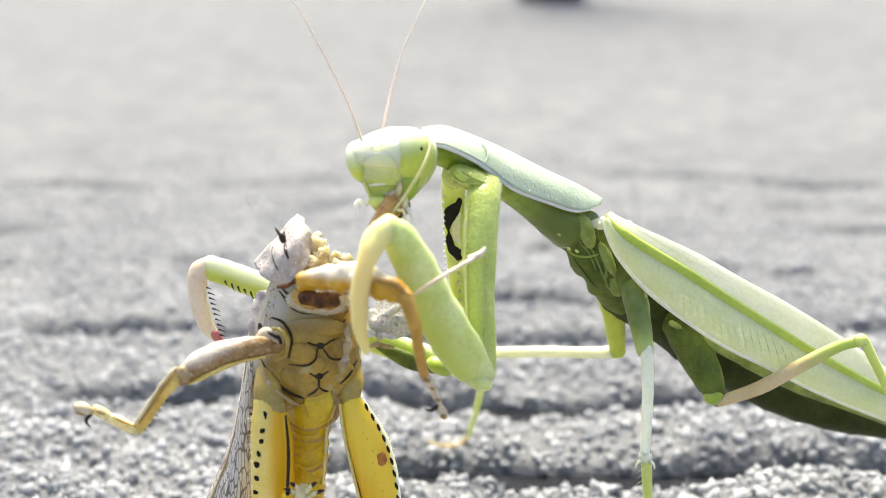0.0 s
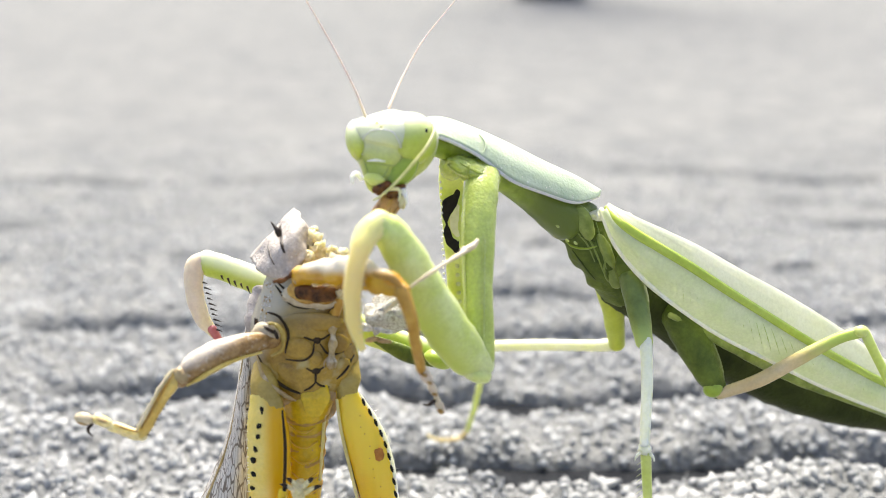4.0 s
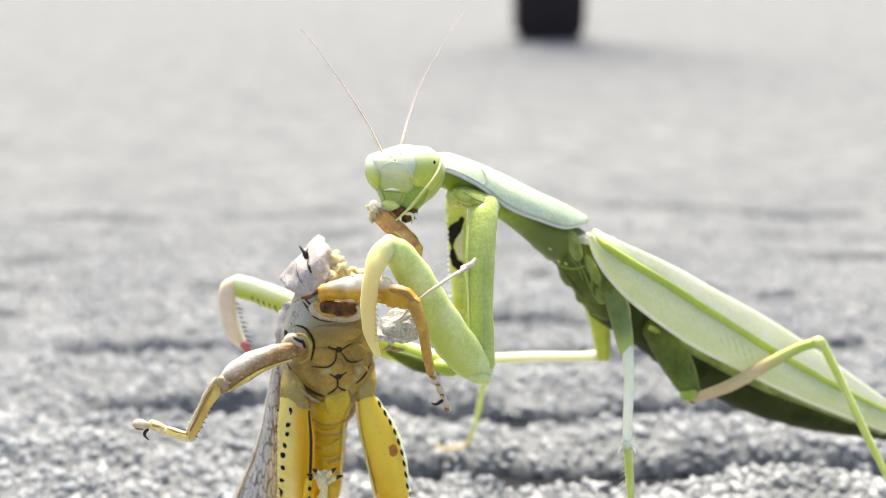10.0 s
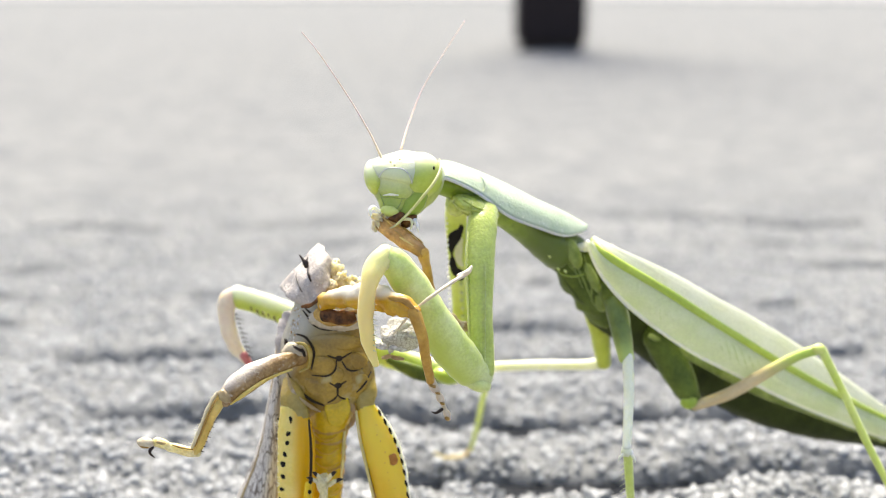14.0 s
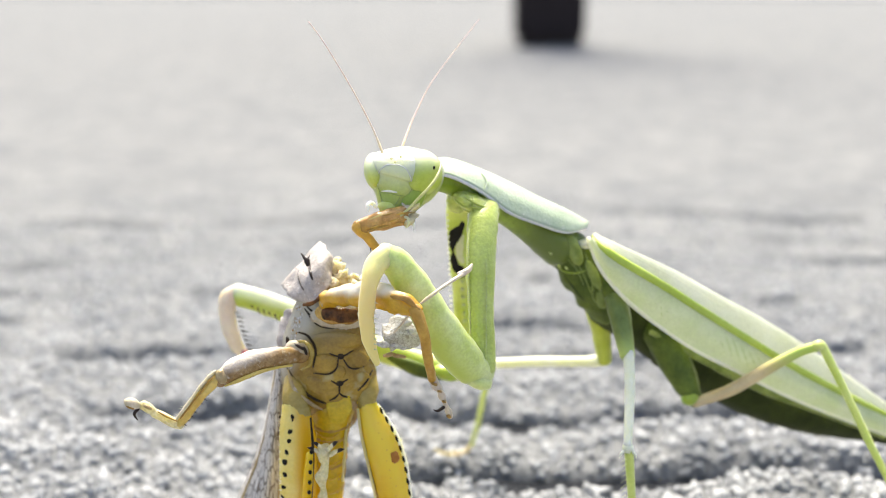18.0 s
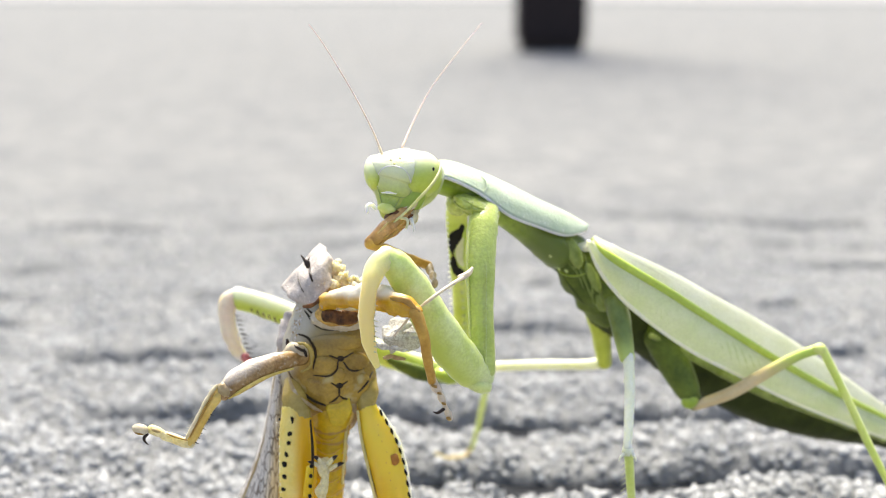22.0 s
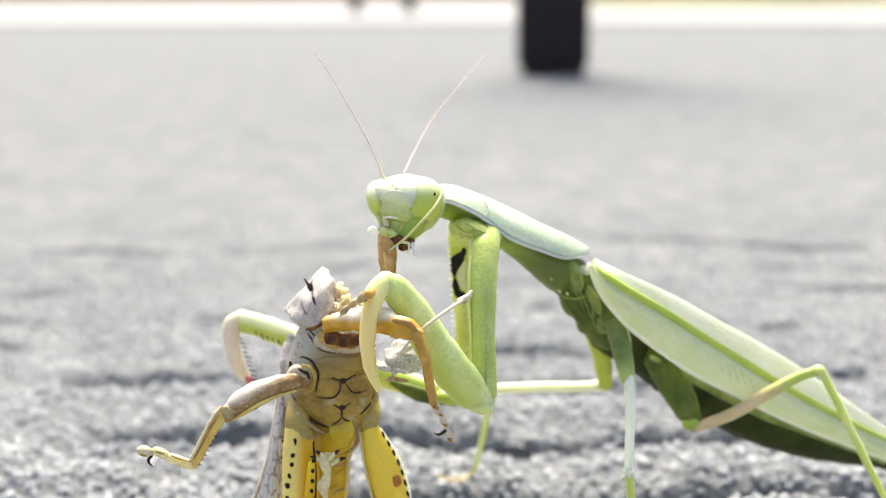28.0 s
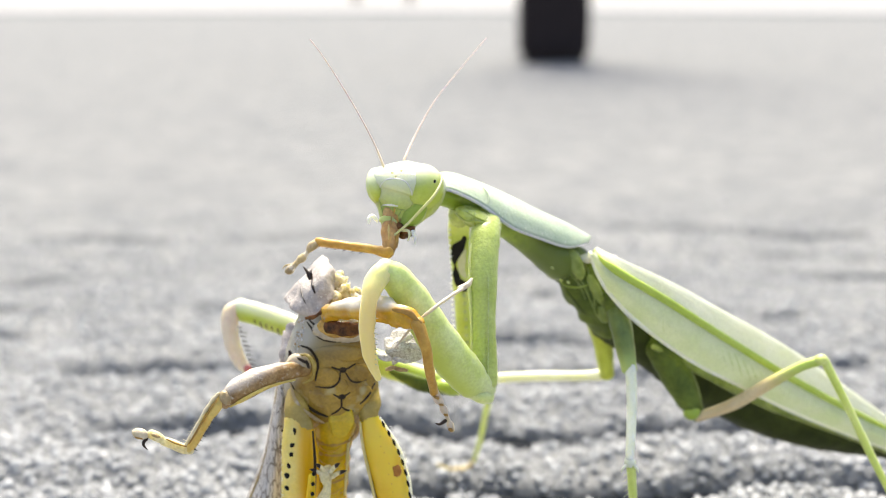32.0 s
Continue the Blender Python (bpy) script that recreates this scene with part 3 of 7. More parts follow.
def build_tufts():
    """Small knots and loose fibres of pile on the near ribs."""
    rng = np.random.default_rng(4)
    f = (1 + 5 ** 0.5) / 2
    ico = np.array([(-1, f, 0), (1, f, 0), (-1, -f, 0), (1, -f, 0), (0, -1, f), (0, 1, f), (0, -1, -f), (0, 1, -f), (f, 0, -1), (f, 0, 1), (-f, 0, -1), (-f, 0, 1)]) / 1.9
    tri = np.array([(0, 11, 5), (0, 5, 1), (0, 1, 7), (0, 7, 10), (0, 10, 11), (1, 5, 9), (5, 11, 4), (11, 10, 2), (10, 7, 6), (7, 1, 8), (3, 9, 4), (3, 4, 2), (3, 2, 6), (3, 6, 8), (3, 8, 9), (4, 9, 5), (2, 4, 11), (6, 2, 10), (8, 6, 7), (9, 8, 1)])
    V, T = [], []
    n = 0
    for _ in range(52000):
        y = -50 + 270 * rng.random() ** 1.8
        x = (rng.random() * 2 - 1) * (62 + 0.42 * (y + 50))
        z = rib(x, y)
        if z < -3.4 and rng.random() < 0.93:
            continue
        fade = max(0.15, 1.0 - max(0, y - 10) / 230)
        if rng.random() > fade * 1.4:
            continue
        s = (0.3 + 0.55 * rng.random() ** 2) * (0.6 + 0.4 * fade)
        sc = np.array([s * rng.uniform(0.6, 1.5), s * rng.uniform(0.6, 1.5), s * rng.uniform(0.6, 1.5)])
        a, tilt = rng.uniform(0, 6.283), rng.normal(0, 0.6)
        q = (ico + rng.normal(0, 0.22, ico.shape)) * sc
        q = np.stack([q[:, 0] * math.cos(tilt) + q[:, 2] * math.sin(tilt), q[:, 1], q[:, 2] * math.cos(tilt) - q[:, 0] * math.sin(tilt)], 1)
        c, sn = math.cos(a), math.sin(a)
        q = np.stack([q[:, 0] * c - q[:, 1] * sn, q[:, 0] * sn + q[:, 1] * c, q[:, 2]], 1) + lay(x, y, z + 0.1 * s)
        V.append(q)
        T.append(tri + n)
        n += 12
    strip = np.array([(0, 1, 4), (0, 4, 3), (1, 2, 5), (1, 5, 4), (2, 0, 3), (2, 3, 5)])
    for _ in range(5200):
        y = -45 + 110 * rng.random() ** 1.6
        x = (rng.random() * 2 - 1) * (58 + 0.40 * (y + 45))
        p = np.array(lay(x, y, rib(x, y)))
        w = rng.uniform(0.04, 0.09)
        way = np.array((rng.normal(), rng.normal(), 0.9 + abs(rng.normal())))
        way /= np.linalg.norm(way)
        ring = np.array([(w, 0, 0), (-w * 0.5, w * 0.87, 0), (-w * 0.5, -w * 0.87, 0)])
        seg = [p + ring]
        for k in range(4):
            p = p + way * rng.uniform(0.3, 0.6)
            way = way + np.array((rng.normal(0, 0.35), rng.normal(0, 0.35), -0.25))
            way /= np.linalg.norm(way)
            seg.append(p + ring * (1 - 0.2 * k))
        V.append(np.concatenate(seg))
        T.append(np.concatenate([strip + n + 3 * k for k in range(4)]))
        n += 15
    me = bpy.data.meshes.new("mat_tufts")
    me.from_pydata((np.concatenate(V) * MM).tolist(), [], np.concatenate(T).tolist())
    me.polygons.foreach_set("use_smooth", [True] * len(me.polygons))
    me.materials.append(TUFT)
    return tagged(new("mat_tufts", me), "pale grey knots and fibres of pile on the ribbed mat", "pile", kind="stuff")


def box(x0, x1, y0, y1, z0, z1, bevel=0.0):
    bm = bmesh.new()
    bmesh.ops.create_cube(bm, size=1.0)
    for v in bm.verts:
        v.co = Vector(((x0 + x1) / 2 + v.co.x * (x1 - x0), (y0 + y1) / 2 + v.co.y * (y1 - y0), (z0 + z1) / 2 + v.co.z * (z1 - z0)))
    if bevel:
        bmesh.ops.bevel(bm, geom=bm.edges[:], offset=bevel, segments=3, affect="EDGES")
    return bm


build_mat()
build_tufts()
# Black sheet added under the ribs so that the gaps come out dark.
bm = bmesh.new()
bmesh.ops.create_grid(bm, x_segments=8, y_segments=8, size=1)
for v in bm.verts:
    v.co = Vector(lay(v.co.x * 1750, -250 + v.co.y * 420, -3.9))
tagged(part("gap_sheet", bm, GAP_BLACK), "black sheet added under the mat to darken its gaps", "mat backing", kind="structure")
bm = bmesh.new()
bmesh.ops.create_grid(bm, x_segments=60, y_segments=60, size=200000)
for v in bm.verts:
    v.co.z = lay(0, 0, -13.0)[2]
tagged(part("ground", bm, PAVING), "pale paved ground out to the horizon", "ground", kind="structure")
bm = bmesh.new()
front = [(x, 3000 - 0.5 * max(0, x - 250) - 0.0001 * max(0, 250 - x)) for x in range(-5000, 1801, 100)]
top = [bm.verts.new(lay(x, y, 5)) for x, y in front]
low = [bm.verts.new(lay(x, y - 6, -13)) for x, y in front]
back = [bm.verts.new(lay(x, 3800, 5)) for x, y in front]
for k in range(len(front) - 1):
    bm.faces.new((top[k], top[k + 1], back[k + 1], back[k]))
    bm.faces.new((low[k], low[k + 1], top[k + 1], top[k]))
bm.faces.new([bm.verts.new(lay(x, 3800, z)) for x, z in ((-5000, 5), (1800, 5), (1800, -13), (-5000, -13))])
tagged(part("kerb", bm, KERB, smooth=False), "low pale stone kerb at the edge of the mat", "kerb", kind="structure")
bm = bmesh.new()
bmesh.ops.create_grid(bm, x_segments=80, y_segments=40, size=1)
for v in bm.verts:
    v.co = Vector((1500 + 9000 + v.co.x * 9000, 10500 + 9000 + v.co.y * 9000, 0))
    v.co.y -= (v.co.x - 1500) * 0.10
    v.co = Vector(lay(v.co.x, v.co.y, 6 + 14 * noise.noise(v.co * 0.004)))
tagged(part("lawn", bm, LAWN), "sunlit yellow-green lawn beyond the paving", "lawn", kind="structure")


def post(name, x, y, w, h, label, z=-3):
    x, y, z = lay(x, y, z)
    w *= GROW
    t = thing(name, (x, y, z + 2), label, "post")
    part("shaft", box(x - w / 2, x + w / 2, y, y + w, z + 10, h, 2.5), POST, t, smooth=False)
    part("foot", box(x - w / 2 + 3, x + w / 2 - 3, y + 3, y + w - 3, z, z + 10, 1.5), CLAW, t, smooth=False)
    return t


post("furniture_leg", 90.5, 890, 57.5, 720, "dark stained square wooden furniture leg standing on the mat")
post("furniture_leg", -520, 7000, 62, 760, "distant dark wooden furniture leg on the paving", -13)
post("furniture_leg", -215, 7050, 66, 760, "distant dark wooden furniture leg on the paving", -13)

# ==== praying mantis ====
mantis = thing("praying_mantis", (21.49, -10.36, 0), "large pale green praying mantis feeding on a grasshopper", "insect")

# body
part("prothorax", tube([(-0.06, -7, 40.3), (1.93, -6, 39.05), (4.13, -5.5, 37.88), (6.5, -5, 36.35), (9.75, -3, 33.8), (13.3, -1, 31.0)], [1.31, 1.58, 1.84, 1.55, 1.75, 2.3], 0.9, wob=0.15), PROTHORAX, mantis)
PR_TOP = [(-1.5, -6.4, 41.9), (0.7, -5.2, 41.85), (4.05, -4, 40.5), (7.35, -3, 38.85), (10.66, -2, 37.02), (14.01, -1, 35.31), (16.77, 0, 33.58)]
PR_RIM = [(-1.0, -9, 40.9), (0.9, -9, 40.6), (4.03, -8.5, 38.95), (7.17, -7.5, 36.44), (10.4, -6, 34.86), (13.76, -4, 33.45), (16.34, -1.5, 33.43)]
PR_FAR = [(-1.2, -3.4, 41.0), (0.9, -1.6, 40.5), (4.29, 0, 38.82), (7.61, 1, 36.78), (11, 2, 34.84), (14.45, 3, 33.28), (16.75, 2, 32.88)]
PR_A = [(-1.4, -8.1, 41.65), (0.75, -7.5, 41.5), (4.0, -7, 40.15), (7.23, -6, 38.17), (10.46, -4.8, 36.4), (13.83, -3, 34.61), (16.52, -1, 33.66)]
part("pronotum", sheet([PR_RIM, PR_A, PR_TOP, PR_FAR], 0.45, 8, 5), PRONOTUM, mantis, "pale grey-green back shield")
part("pronotum_groove", tube([(4.21, -6.4, 40.57), (4.62, -7.2, 40.21), (4.78, -7.9, 39.71), (4.52, -8.4, 39.18)], [0.07, 0.11, 0.11, 0.07], seg=6), PRONOTUM, mantis)
spot_rng = random.Random(8)
for k in range(34):
    i = spot_rng.randint(1, 4)
    u, v = spot_rng.random(), spot_rng.uniform(0.15, 0.8)
    p0 = np.array(PR_RIM[i]) * (1 - u) + np.array(PR_RIM[i + 1]) * u
    p1 = np.array(PR_A[i]) * (1 - u) + np.array(PR_A[i + 1]) * u
    q = p0 * (1 - v) + p1 * v + (0, -0.32, 0.08)
    part("speck", blob(tuple(q), (0.07, 0.12, 0.07), 6), RIM, mantis)
part("pronotum_rim", tube(PR_RIM, [0.13, 0.2, 0.2, 0.2, 0.2, 0.2, 0.13], seg=8), RIM, mantis, "white edge of the back shield")
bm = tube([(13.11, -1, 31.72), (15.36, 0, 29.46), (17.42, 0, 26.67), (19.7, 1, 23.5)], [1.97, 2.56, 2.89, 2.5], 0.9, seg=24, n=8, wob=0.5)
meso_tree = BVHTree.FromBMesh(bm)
meso = part("mesothorax", bm, GREEN_SHADED, mantis, "green side of the chest, its shade painted dark")
for pts, r, m in (
    ([(13.22, -4, 28.72), (13.88, -4, 28.32), (15.03, -4, 28.26), (16.25, -4, 28.59)], 0.13, GREEN),
    ([(13.13, -4, 32.93), (13.95, -4, 30.9), (15.53, -4, 29.12), (16.48, -4, 27.13), (17.16, -4, 25.59), (17.98, -4, 24.32)], 0.1, PLATE_EDGE_LIT),
    ([(15.7, -4, 32.14), (16.4, -4, 29.91), (16.84, -4, 27.92), (17.28, -4, 26.19)], 0.1, PLATE_EDGE_LIT),
    ([(13.71, -4, 29.91), (14.75, -4, 29.51), (16.04, -4, 28.98)], 0.08, SEAM_G),
    ([(13.88, -4, 27.92), (15.08, -4, 26.33), (16.28, -4, 24.85)], 0.11, SEAM_G),
    ([(17.49, -4, 27.59), (17.07, -4, 26.59), (17.3, -4, 25.25), (17.97, -4, 24.45)], 0.12, PLATE_EDGE_LIT),
    ([(12.82, -4, 32.67), (13.57, -4, 30.7), (15.15, -4, 28.92), (16.1, -4, 26.93)], 0.1, PLATE_EDGE_LIT)):
    seam(meso_tree, pts, r, parent=meso, name="plate_edge", material=m)
for p, rr, turn, m in (((14.92, -2, 31.02), (0.85, 0.35, 1.9), -22, PLATE), ((17.2, -2, 28.07), (0.6, 0.35, 2.0), -25, PLATE), ((18.33, -2, 25.37), (0.95, 0.5, 1.35), -12, PLATE)):
    q = onto(meso_tree, [p])
    if q:
        part("side_plate", blob(q[0], rr, 14, 0.15, (0, turn, 0)), m, mantis)
part("side_plate", blob((19.45, -3.6, 26.48), (1.4, 0.9, 2.0), 14, 0.15, (0, -20, 0)), GREEN_SHADED, mantis)
for k, q in enumerate([(10.96, -3.4, 31.80), (12.15, -3.2, 30.82), (13.17, -3, 29.30), (13.99, -3.2, 29.08)]):
    part("chest_dot", blob(q, (0.26, 0.14, 0.14), 8, 0.2, (0, 40, 0)), FACE, mantis)
part("wing_hinge", tube([(15.5, -1.4, 31.5), (17.2, -2, 31.7), (19.3, -1, 31.2)], [0.42, 0.66, 0.5], 1.3, seg=16, wob=0.5), HINGE, mantis, "pale fuzzy skin of the wing base")
for k in range(26):
    q = np.array((15.9 + 0.13 * k, -2.2 - 0.4 * math.sin(k * 1.7), 31.7 - 0.03 * k + 0.45 * math.sin(k * 2.9)))
    part("hinge_hair", tube([tuple(q), tuple(q + (0.12, -0.2, 0.25)), tuple(q + (0.3, -0.3, 0.5 + 0.25 * math.sin(k)))], [0.04, 0.03, 0.012], seg=3, n=2, ends=False), RIM, mantis)
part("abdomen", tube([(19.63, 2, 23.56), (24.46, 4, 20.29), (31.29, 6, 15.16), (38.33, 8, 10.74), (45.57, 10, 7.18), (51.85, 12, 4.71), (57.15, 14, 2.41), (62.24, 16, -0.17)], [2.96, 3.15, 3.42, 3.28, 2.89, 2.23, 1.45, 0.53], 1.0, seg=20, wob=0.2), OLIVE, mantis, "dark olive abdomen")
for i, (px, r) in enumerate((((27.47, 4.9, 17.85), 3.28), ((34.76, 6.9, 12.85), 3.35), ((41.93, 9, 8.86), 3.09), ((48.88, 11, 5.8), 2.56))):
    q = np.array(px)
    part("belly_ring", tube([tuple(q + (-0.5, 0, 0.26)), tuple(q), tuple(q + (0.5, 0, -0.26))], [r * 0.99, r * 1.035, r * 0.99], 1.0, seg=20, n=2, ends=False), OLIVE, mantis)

part("belly_edge", tube([(24.39, -0.5, 20.67), (30.54, -0.5, 17.32), (37.99, 1.5, 13.07), (44.23, 3.5, 10.15), (50.84, 6, 6.96), (56.22, 8.5, 3.99)], [0.33, 0.53, 0.59, 0.59, 0.53, 0.33], 0.5, seg=10, wob=0.1), PLATE, mantis, "lighter olive side edge of the abdomen")
# wings: folded roof of costal field, main vein and pale top
W_LOW = [(16.39, -3.5, 32.56), (17.29, -5, 30.29), (18.69, -5.5, 28.18), (21.14, -5.5, 25.54), (24.62, -4.5, 22.58), (29.28, -3, 19.18), (34.51, -1, 16.08), (40.62, 1, 12.53), (46.2, 3, 9.6), (51.94, 5, 6.83), (58.06, 7.5, 3.7), (65.72, 11, -1.68)]
W_RIB = [(16.83, -4, 32.93), (17.88, -6, 31.96), (19.34, -6.6, 30.94), (21.81, -6.4, 29.4), (25.24, -5.4, 27.17), (29.49, -4, 24.18), (34.35, -2, 20.79), (40.08, 0, 16.94), (45.63, 2, 13.47), (51.35, 4, 10.11), (57.66, 7, 6.19), (65.63, 11, -0.65)]
W_UP = [(17.21, -3, 32.97), (18.57, -4, 32.47), (20.44, -4.5, 31.67), (23.31, -4, 30.31), (26.91, -3, 28.4), (31.25, -1.5, 25.71), (36.17, 0.5, 22.74), (41.63, 2.5, 19.18), (47.09, 4.5, 15.29), (52.83, 6.5, 10.98), (59.12, 9, 6.1), (66.16, 12, -0.52)]
W_FAR = [(17.91, 1, 32.08), (19.89, 3, 30.26), (22.19, 4.5, 28.51), (25.15, 5.5, 26.5), (29.23, 6.5, 24.1), (33.87, 8, 21.14), (39.15, 10, 17.59), (44.97, 12, 13.78), (50.84, 14, 9.85), (56.45, 15, 6.17), (62.25, 16, 2.42), (68.09, 16, -2.29)]
part("forewing_side", sheet([W_LOW, [tuple((np.array(a) + b) / 2 + (0, -0.7, 0)) for a, b in zip(W_LOW, W_RIB)], W_RIB], 0.22, 6, 6), WINGC, mantis, "pale green costal field of the folded wing")
part("forewing_top", sheet([W_RIB, [tuple((np.array(a) + b) / 2 + (0, -0.3, 0.3)) for a, b in zip(W_RIB, W_UP)], W_UP, W_FAR], 0.22, 6, 5), WINGTOP, mantis, "whitish green folded wing")
part("wing_vein", tube(W_RIB, [0.26, 0.46, 0.53, 0.53, 0.53, 0.53, 0.53, 0.53, 0.53, 0.46, 0.39, 0.26], 0.6, seg=8), MIDRIB, mantis, "darker green main vein")
part("wing_edge", tube(W_LOW, [0.26, 0.33, 0.33, 0.33, 0.26, 0.26, 0.26, 0.26, 0.26, 0.26, 0.2, 0.2], seg=8), RIM, mantis, "white front edge of the wing")
for k in range(46):
    u = 1.2 + k * 0.19
    i = int(u)
    if i + 1 >= len(W_LOW) - 1:
        break
    lo = np.array(W_LOW[i]) * (1 - u + i) + np.array(W_LOW[i + 1]) * (u - i)
    v = u - 0.42
    j = int(v)
    hi = np.array(W_RIB[j]) * (1 - v + j) + np.array(W_RIB[j + 1]) * (v - j)
    mid = (lo + hi) / 2 + (0, -0.78, 0)
    part("cross_vein", tube([tuple(lo + (0, -0.1, 0.1)), tuple(mid), tuple(hi)], [0.05, 0.06, 0.05], seg=4, n=3, ends=False), FINE_VEIN, mantis)

# head, nodding on the neck
NECK = (-0.86, -8, 40.84)
head_bm = tube([(-3.83, -9.9, 43.72), (-3.84, -9.9, 43.53), (-3.84, -9.9, 43.23), (-3.84, -9.9, 42.89), (-3.86, -9.95, 42.41), (-3.91, -10, 41.79), (-4.03, -10.1, 40.83), (-4.24, -10.35, 39.84), (-4.47, -10.8, 39.01), (-4.73, -11.3, 38.19), (-5.13, -12, 37.42), (-5.47, -12.5, 36.79), (-5.59, -12.7, 36.47)], [0.13, 1.12, 2.17, 3.02, 3.74, 4.14, 4.2, 3.88, 3.28, 2.5, 1.64, 0.85, 0.13], [0.8] * 3 + [0.74] * 6 + [0.8] * 4, seg=40, n=4, wob=0.05, ends=False)
head_tree = BVHTree.FromBMesh(head_bm)
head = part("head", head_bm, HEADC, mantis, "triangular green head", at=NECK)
for pts, r, m in (
    ([(-6.66, -13, 39.84), (-6.65, -13, 41.1), (-5.99, -13, 42.05), (-4.93, -13, 42.29), (-3.88, -13, 42.05), (-3.24, -13, 41.1), (-3.12, -13, 40.02)], 0.065, RIM),
    ([(-6.66, -13, 39.78), (-6.38, -13, 39.06), (-6.09, -13, 38.34), (-5.86, -13, 37.86)], 0.06, FACE_LINE),
    ([(-3.01, -13, 39.9), (-3.36, -13, 39.18), (-3.84, -13, 38.46), (-4.38, -13, 37.74)], 0.06, FACE_LINE),
    ([(-6.38, -13, 39.06), (-5.43, -13, 39.18), (-4.25, -13, 39.06), (-3.42, -13, 39.06)], 0.05, FACE_LINE),
    ([(-4.19, -13, 39.06), (-4.37, -13, 38.58), (-4.67, -13, 38.1), (-4.91, -13, 37.74)], 0.05, FACE_LINE)):
    seam(head_tree, pts, r, parent=head, name="face_ridge", material=m)
part("neck", tube([(-2.07, -8.5, 40.4), (-0.55, -7.5, 40.05), (0.99, -6.5, 39.5)], [1.5, 1.3, 1.35], 0.9), GREEN, mantis)
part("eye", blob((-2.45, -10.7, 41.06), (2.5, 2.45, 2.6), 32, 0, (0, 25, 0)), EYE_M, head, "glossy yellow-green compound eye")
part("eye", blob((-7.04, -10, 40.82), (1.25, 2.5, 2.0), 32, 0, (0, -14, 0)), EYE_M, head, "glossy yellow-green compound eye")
part("pupil_dot", blob((-0.88, -13, 42.29), (0.13, 0.12, 0.2), 10), BLACK, head)
# The white highlight on the clypeus, modelled as a thin pale tube.
part("clypeus_highlight", tube([(-6.13, -13.2, 39.46), (-5.4, -13.7, 39.62), (-4.58, -13.5, 39.52)], [0.07, 0.11, 0.07], 0.4, seg=10, wob=0.05), RIM, head, "painted pale highlight on the band above the mouth")
part("labrum", blob((-5.49, -13.4, 37.82), (1.0, 0.42, 0.55), 16, 0.15, (0, 12, 0)), FACE, head, "pale rounded upper lip")
part("mandible", blob((-4.79, -13.3, 37.08), (1.0, 0.6, 0.6), 12, 0.15, (0, -25, 0)), GORE, head, "dark jaw")
part("mandible", blob((-3.5, -13.2, 36.7), (1.0, 0.6, 0.55), 14, 0.3, (0, -35, 0)), GORE, head, "dark wet jaw")
part("jaw_bristle", tube([(-2.9, -13.5, 36.9), (-2.6, -13.9, 36.3), (-2.5, -14, 35.7)], [0.22, 0.16, 0.05], seg=8, wob=0.1), RIM, head)
part("cheek", tube([(-2.49, -12.2, 39.39), (-3.09, -12.5, 38.36), (-4.03, -12.8, 37.22)], [1.05, 1.12, 0.59], 0.6, wob=0.12), GREEN, head)
part("cheek_filament", tube([(-0.3, -10.8, 42.89), (-0.24, -12.4, 42.07), (-0.88, -13.9, 40.9), (-1.98, -14.4, 39.57), (-3.27, -14.5, 38.04), (-4.75, -14.4, 36.59), (-5.5, -14.4, 36.15)], [0.08, 0.13, 0.16, 0.16, 0.14, 0.12, 0.08], seg=8), FILAMENT, head, "beige filament across the cheek")
for q in ((-5.35, -12.7, 42.89), (-4.41, -12.7, 43.13), (-4.93, -13, 42.59)):
    part("ocellus", blob(q, (0.16, 0.1, 0.16), 8), BEIGE, head)
palp_a = part("palp", tube([(-6.57, -14, 37.94), (-7.02, -14.4, 38.5), (-7.35, -14.8, 38.34), (-7.34, -15, 37.79)], [0.2, 0.22, 0.2, 0.13], seg=8), RIM, head, "pale curled feeler by the mouth", at=(-6.57, -14, 37.94))
palp_b = part("palp", tube([(-4, -14, 37.1), (-3.28, -14.5, 37.21), (-3.1, -14.8, 36.8), (-3.2, -15, 36.3)], [0.16, 0.16, 0.12, 0.07], seg=8), BEIGE, head, at=(-4, -14, 37.1))
ANT_A, ANT_B = (-6.43, -11, 43.16), (-4.34, -11, 44)
antenna_a = part("antenna", tube([ANT_A, (-7.56, -10, 45.4), (-9.5, -9, 48.6), (-11.75, -8, 51.9), (-13.55, -7.5, 54.4), (-14.86, -7, 55.9)], [0.15, 0.1, 0.085, 0.075, 0.065, 0.055], seg=6), MAUVE, head, "long thin mauve-brown antenna", at=ANT_A)
antenna_b = part("antenna", tube([ANT_B, (-3.57, -8, 46.48), (-2.21, -5, 49.8), (-0.25, -3, 53.01), (1.18, -2, 55.22), (2.38, -1, 57.01)], [0.13, 0.1, 0.07, 0.06, 0.05, 0.04], seg=6), PINK, head, "long thin pinkish antenna", at=ANT_B)


def spines(parent, a, b, count, r, length, side, material, name="spine"):
    """A row of short spines between a and b that point to side."""
    a, b, s = np.array(a), np.array(b), np.array(side, float)
    for i in range(count):
        p = a + (b - a) * (i + 0.5) / count
        k = length * (0.7 + 0.6 * ((i * 37) % 10) / 10)
        part(name, tube([tuple(p), tuple(p + s * k * 0.5), tuple(p + s * k + (0.1, 0, -0.1 * k))], [r, r * 0.7, r * 0.15], seg=5, n=2, ends=False), material, parent)


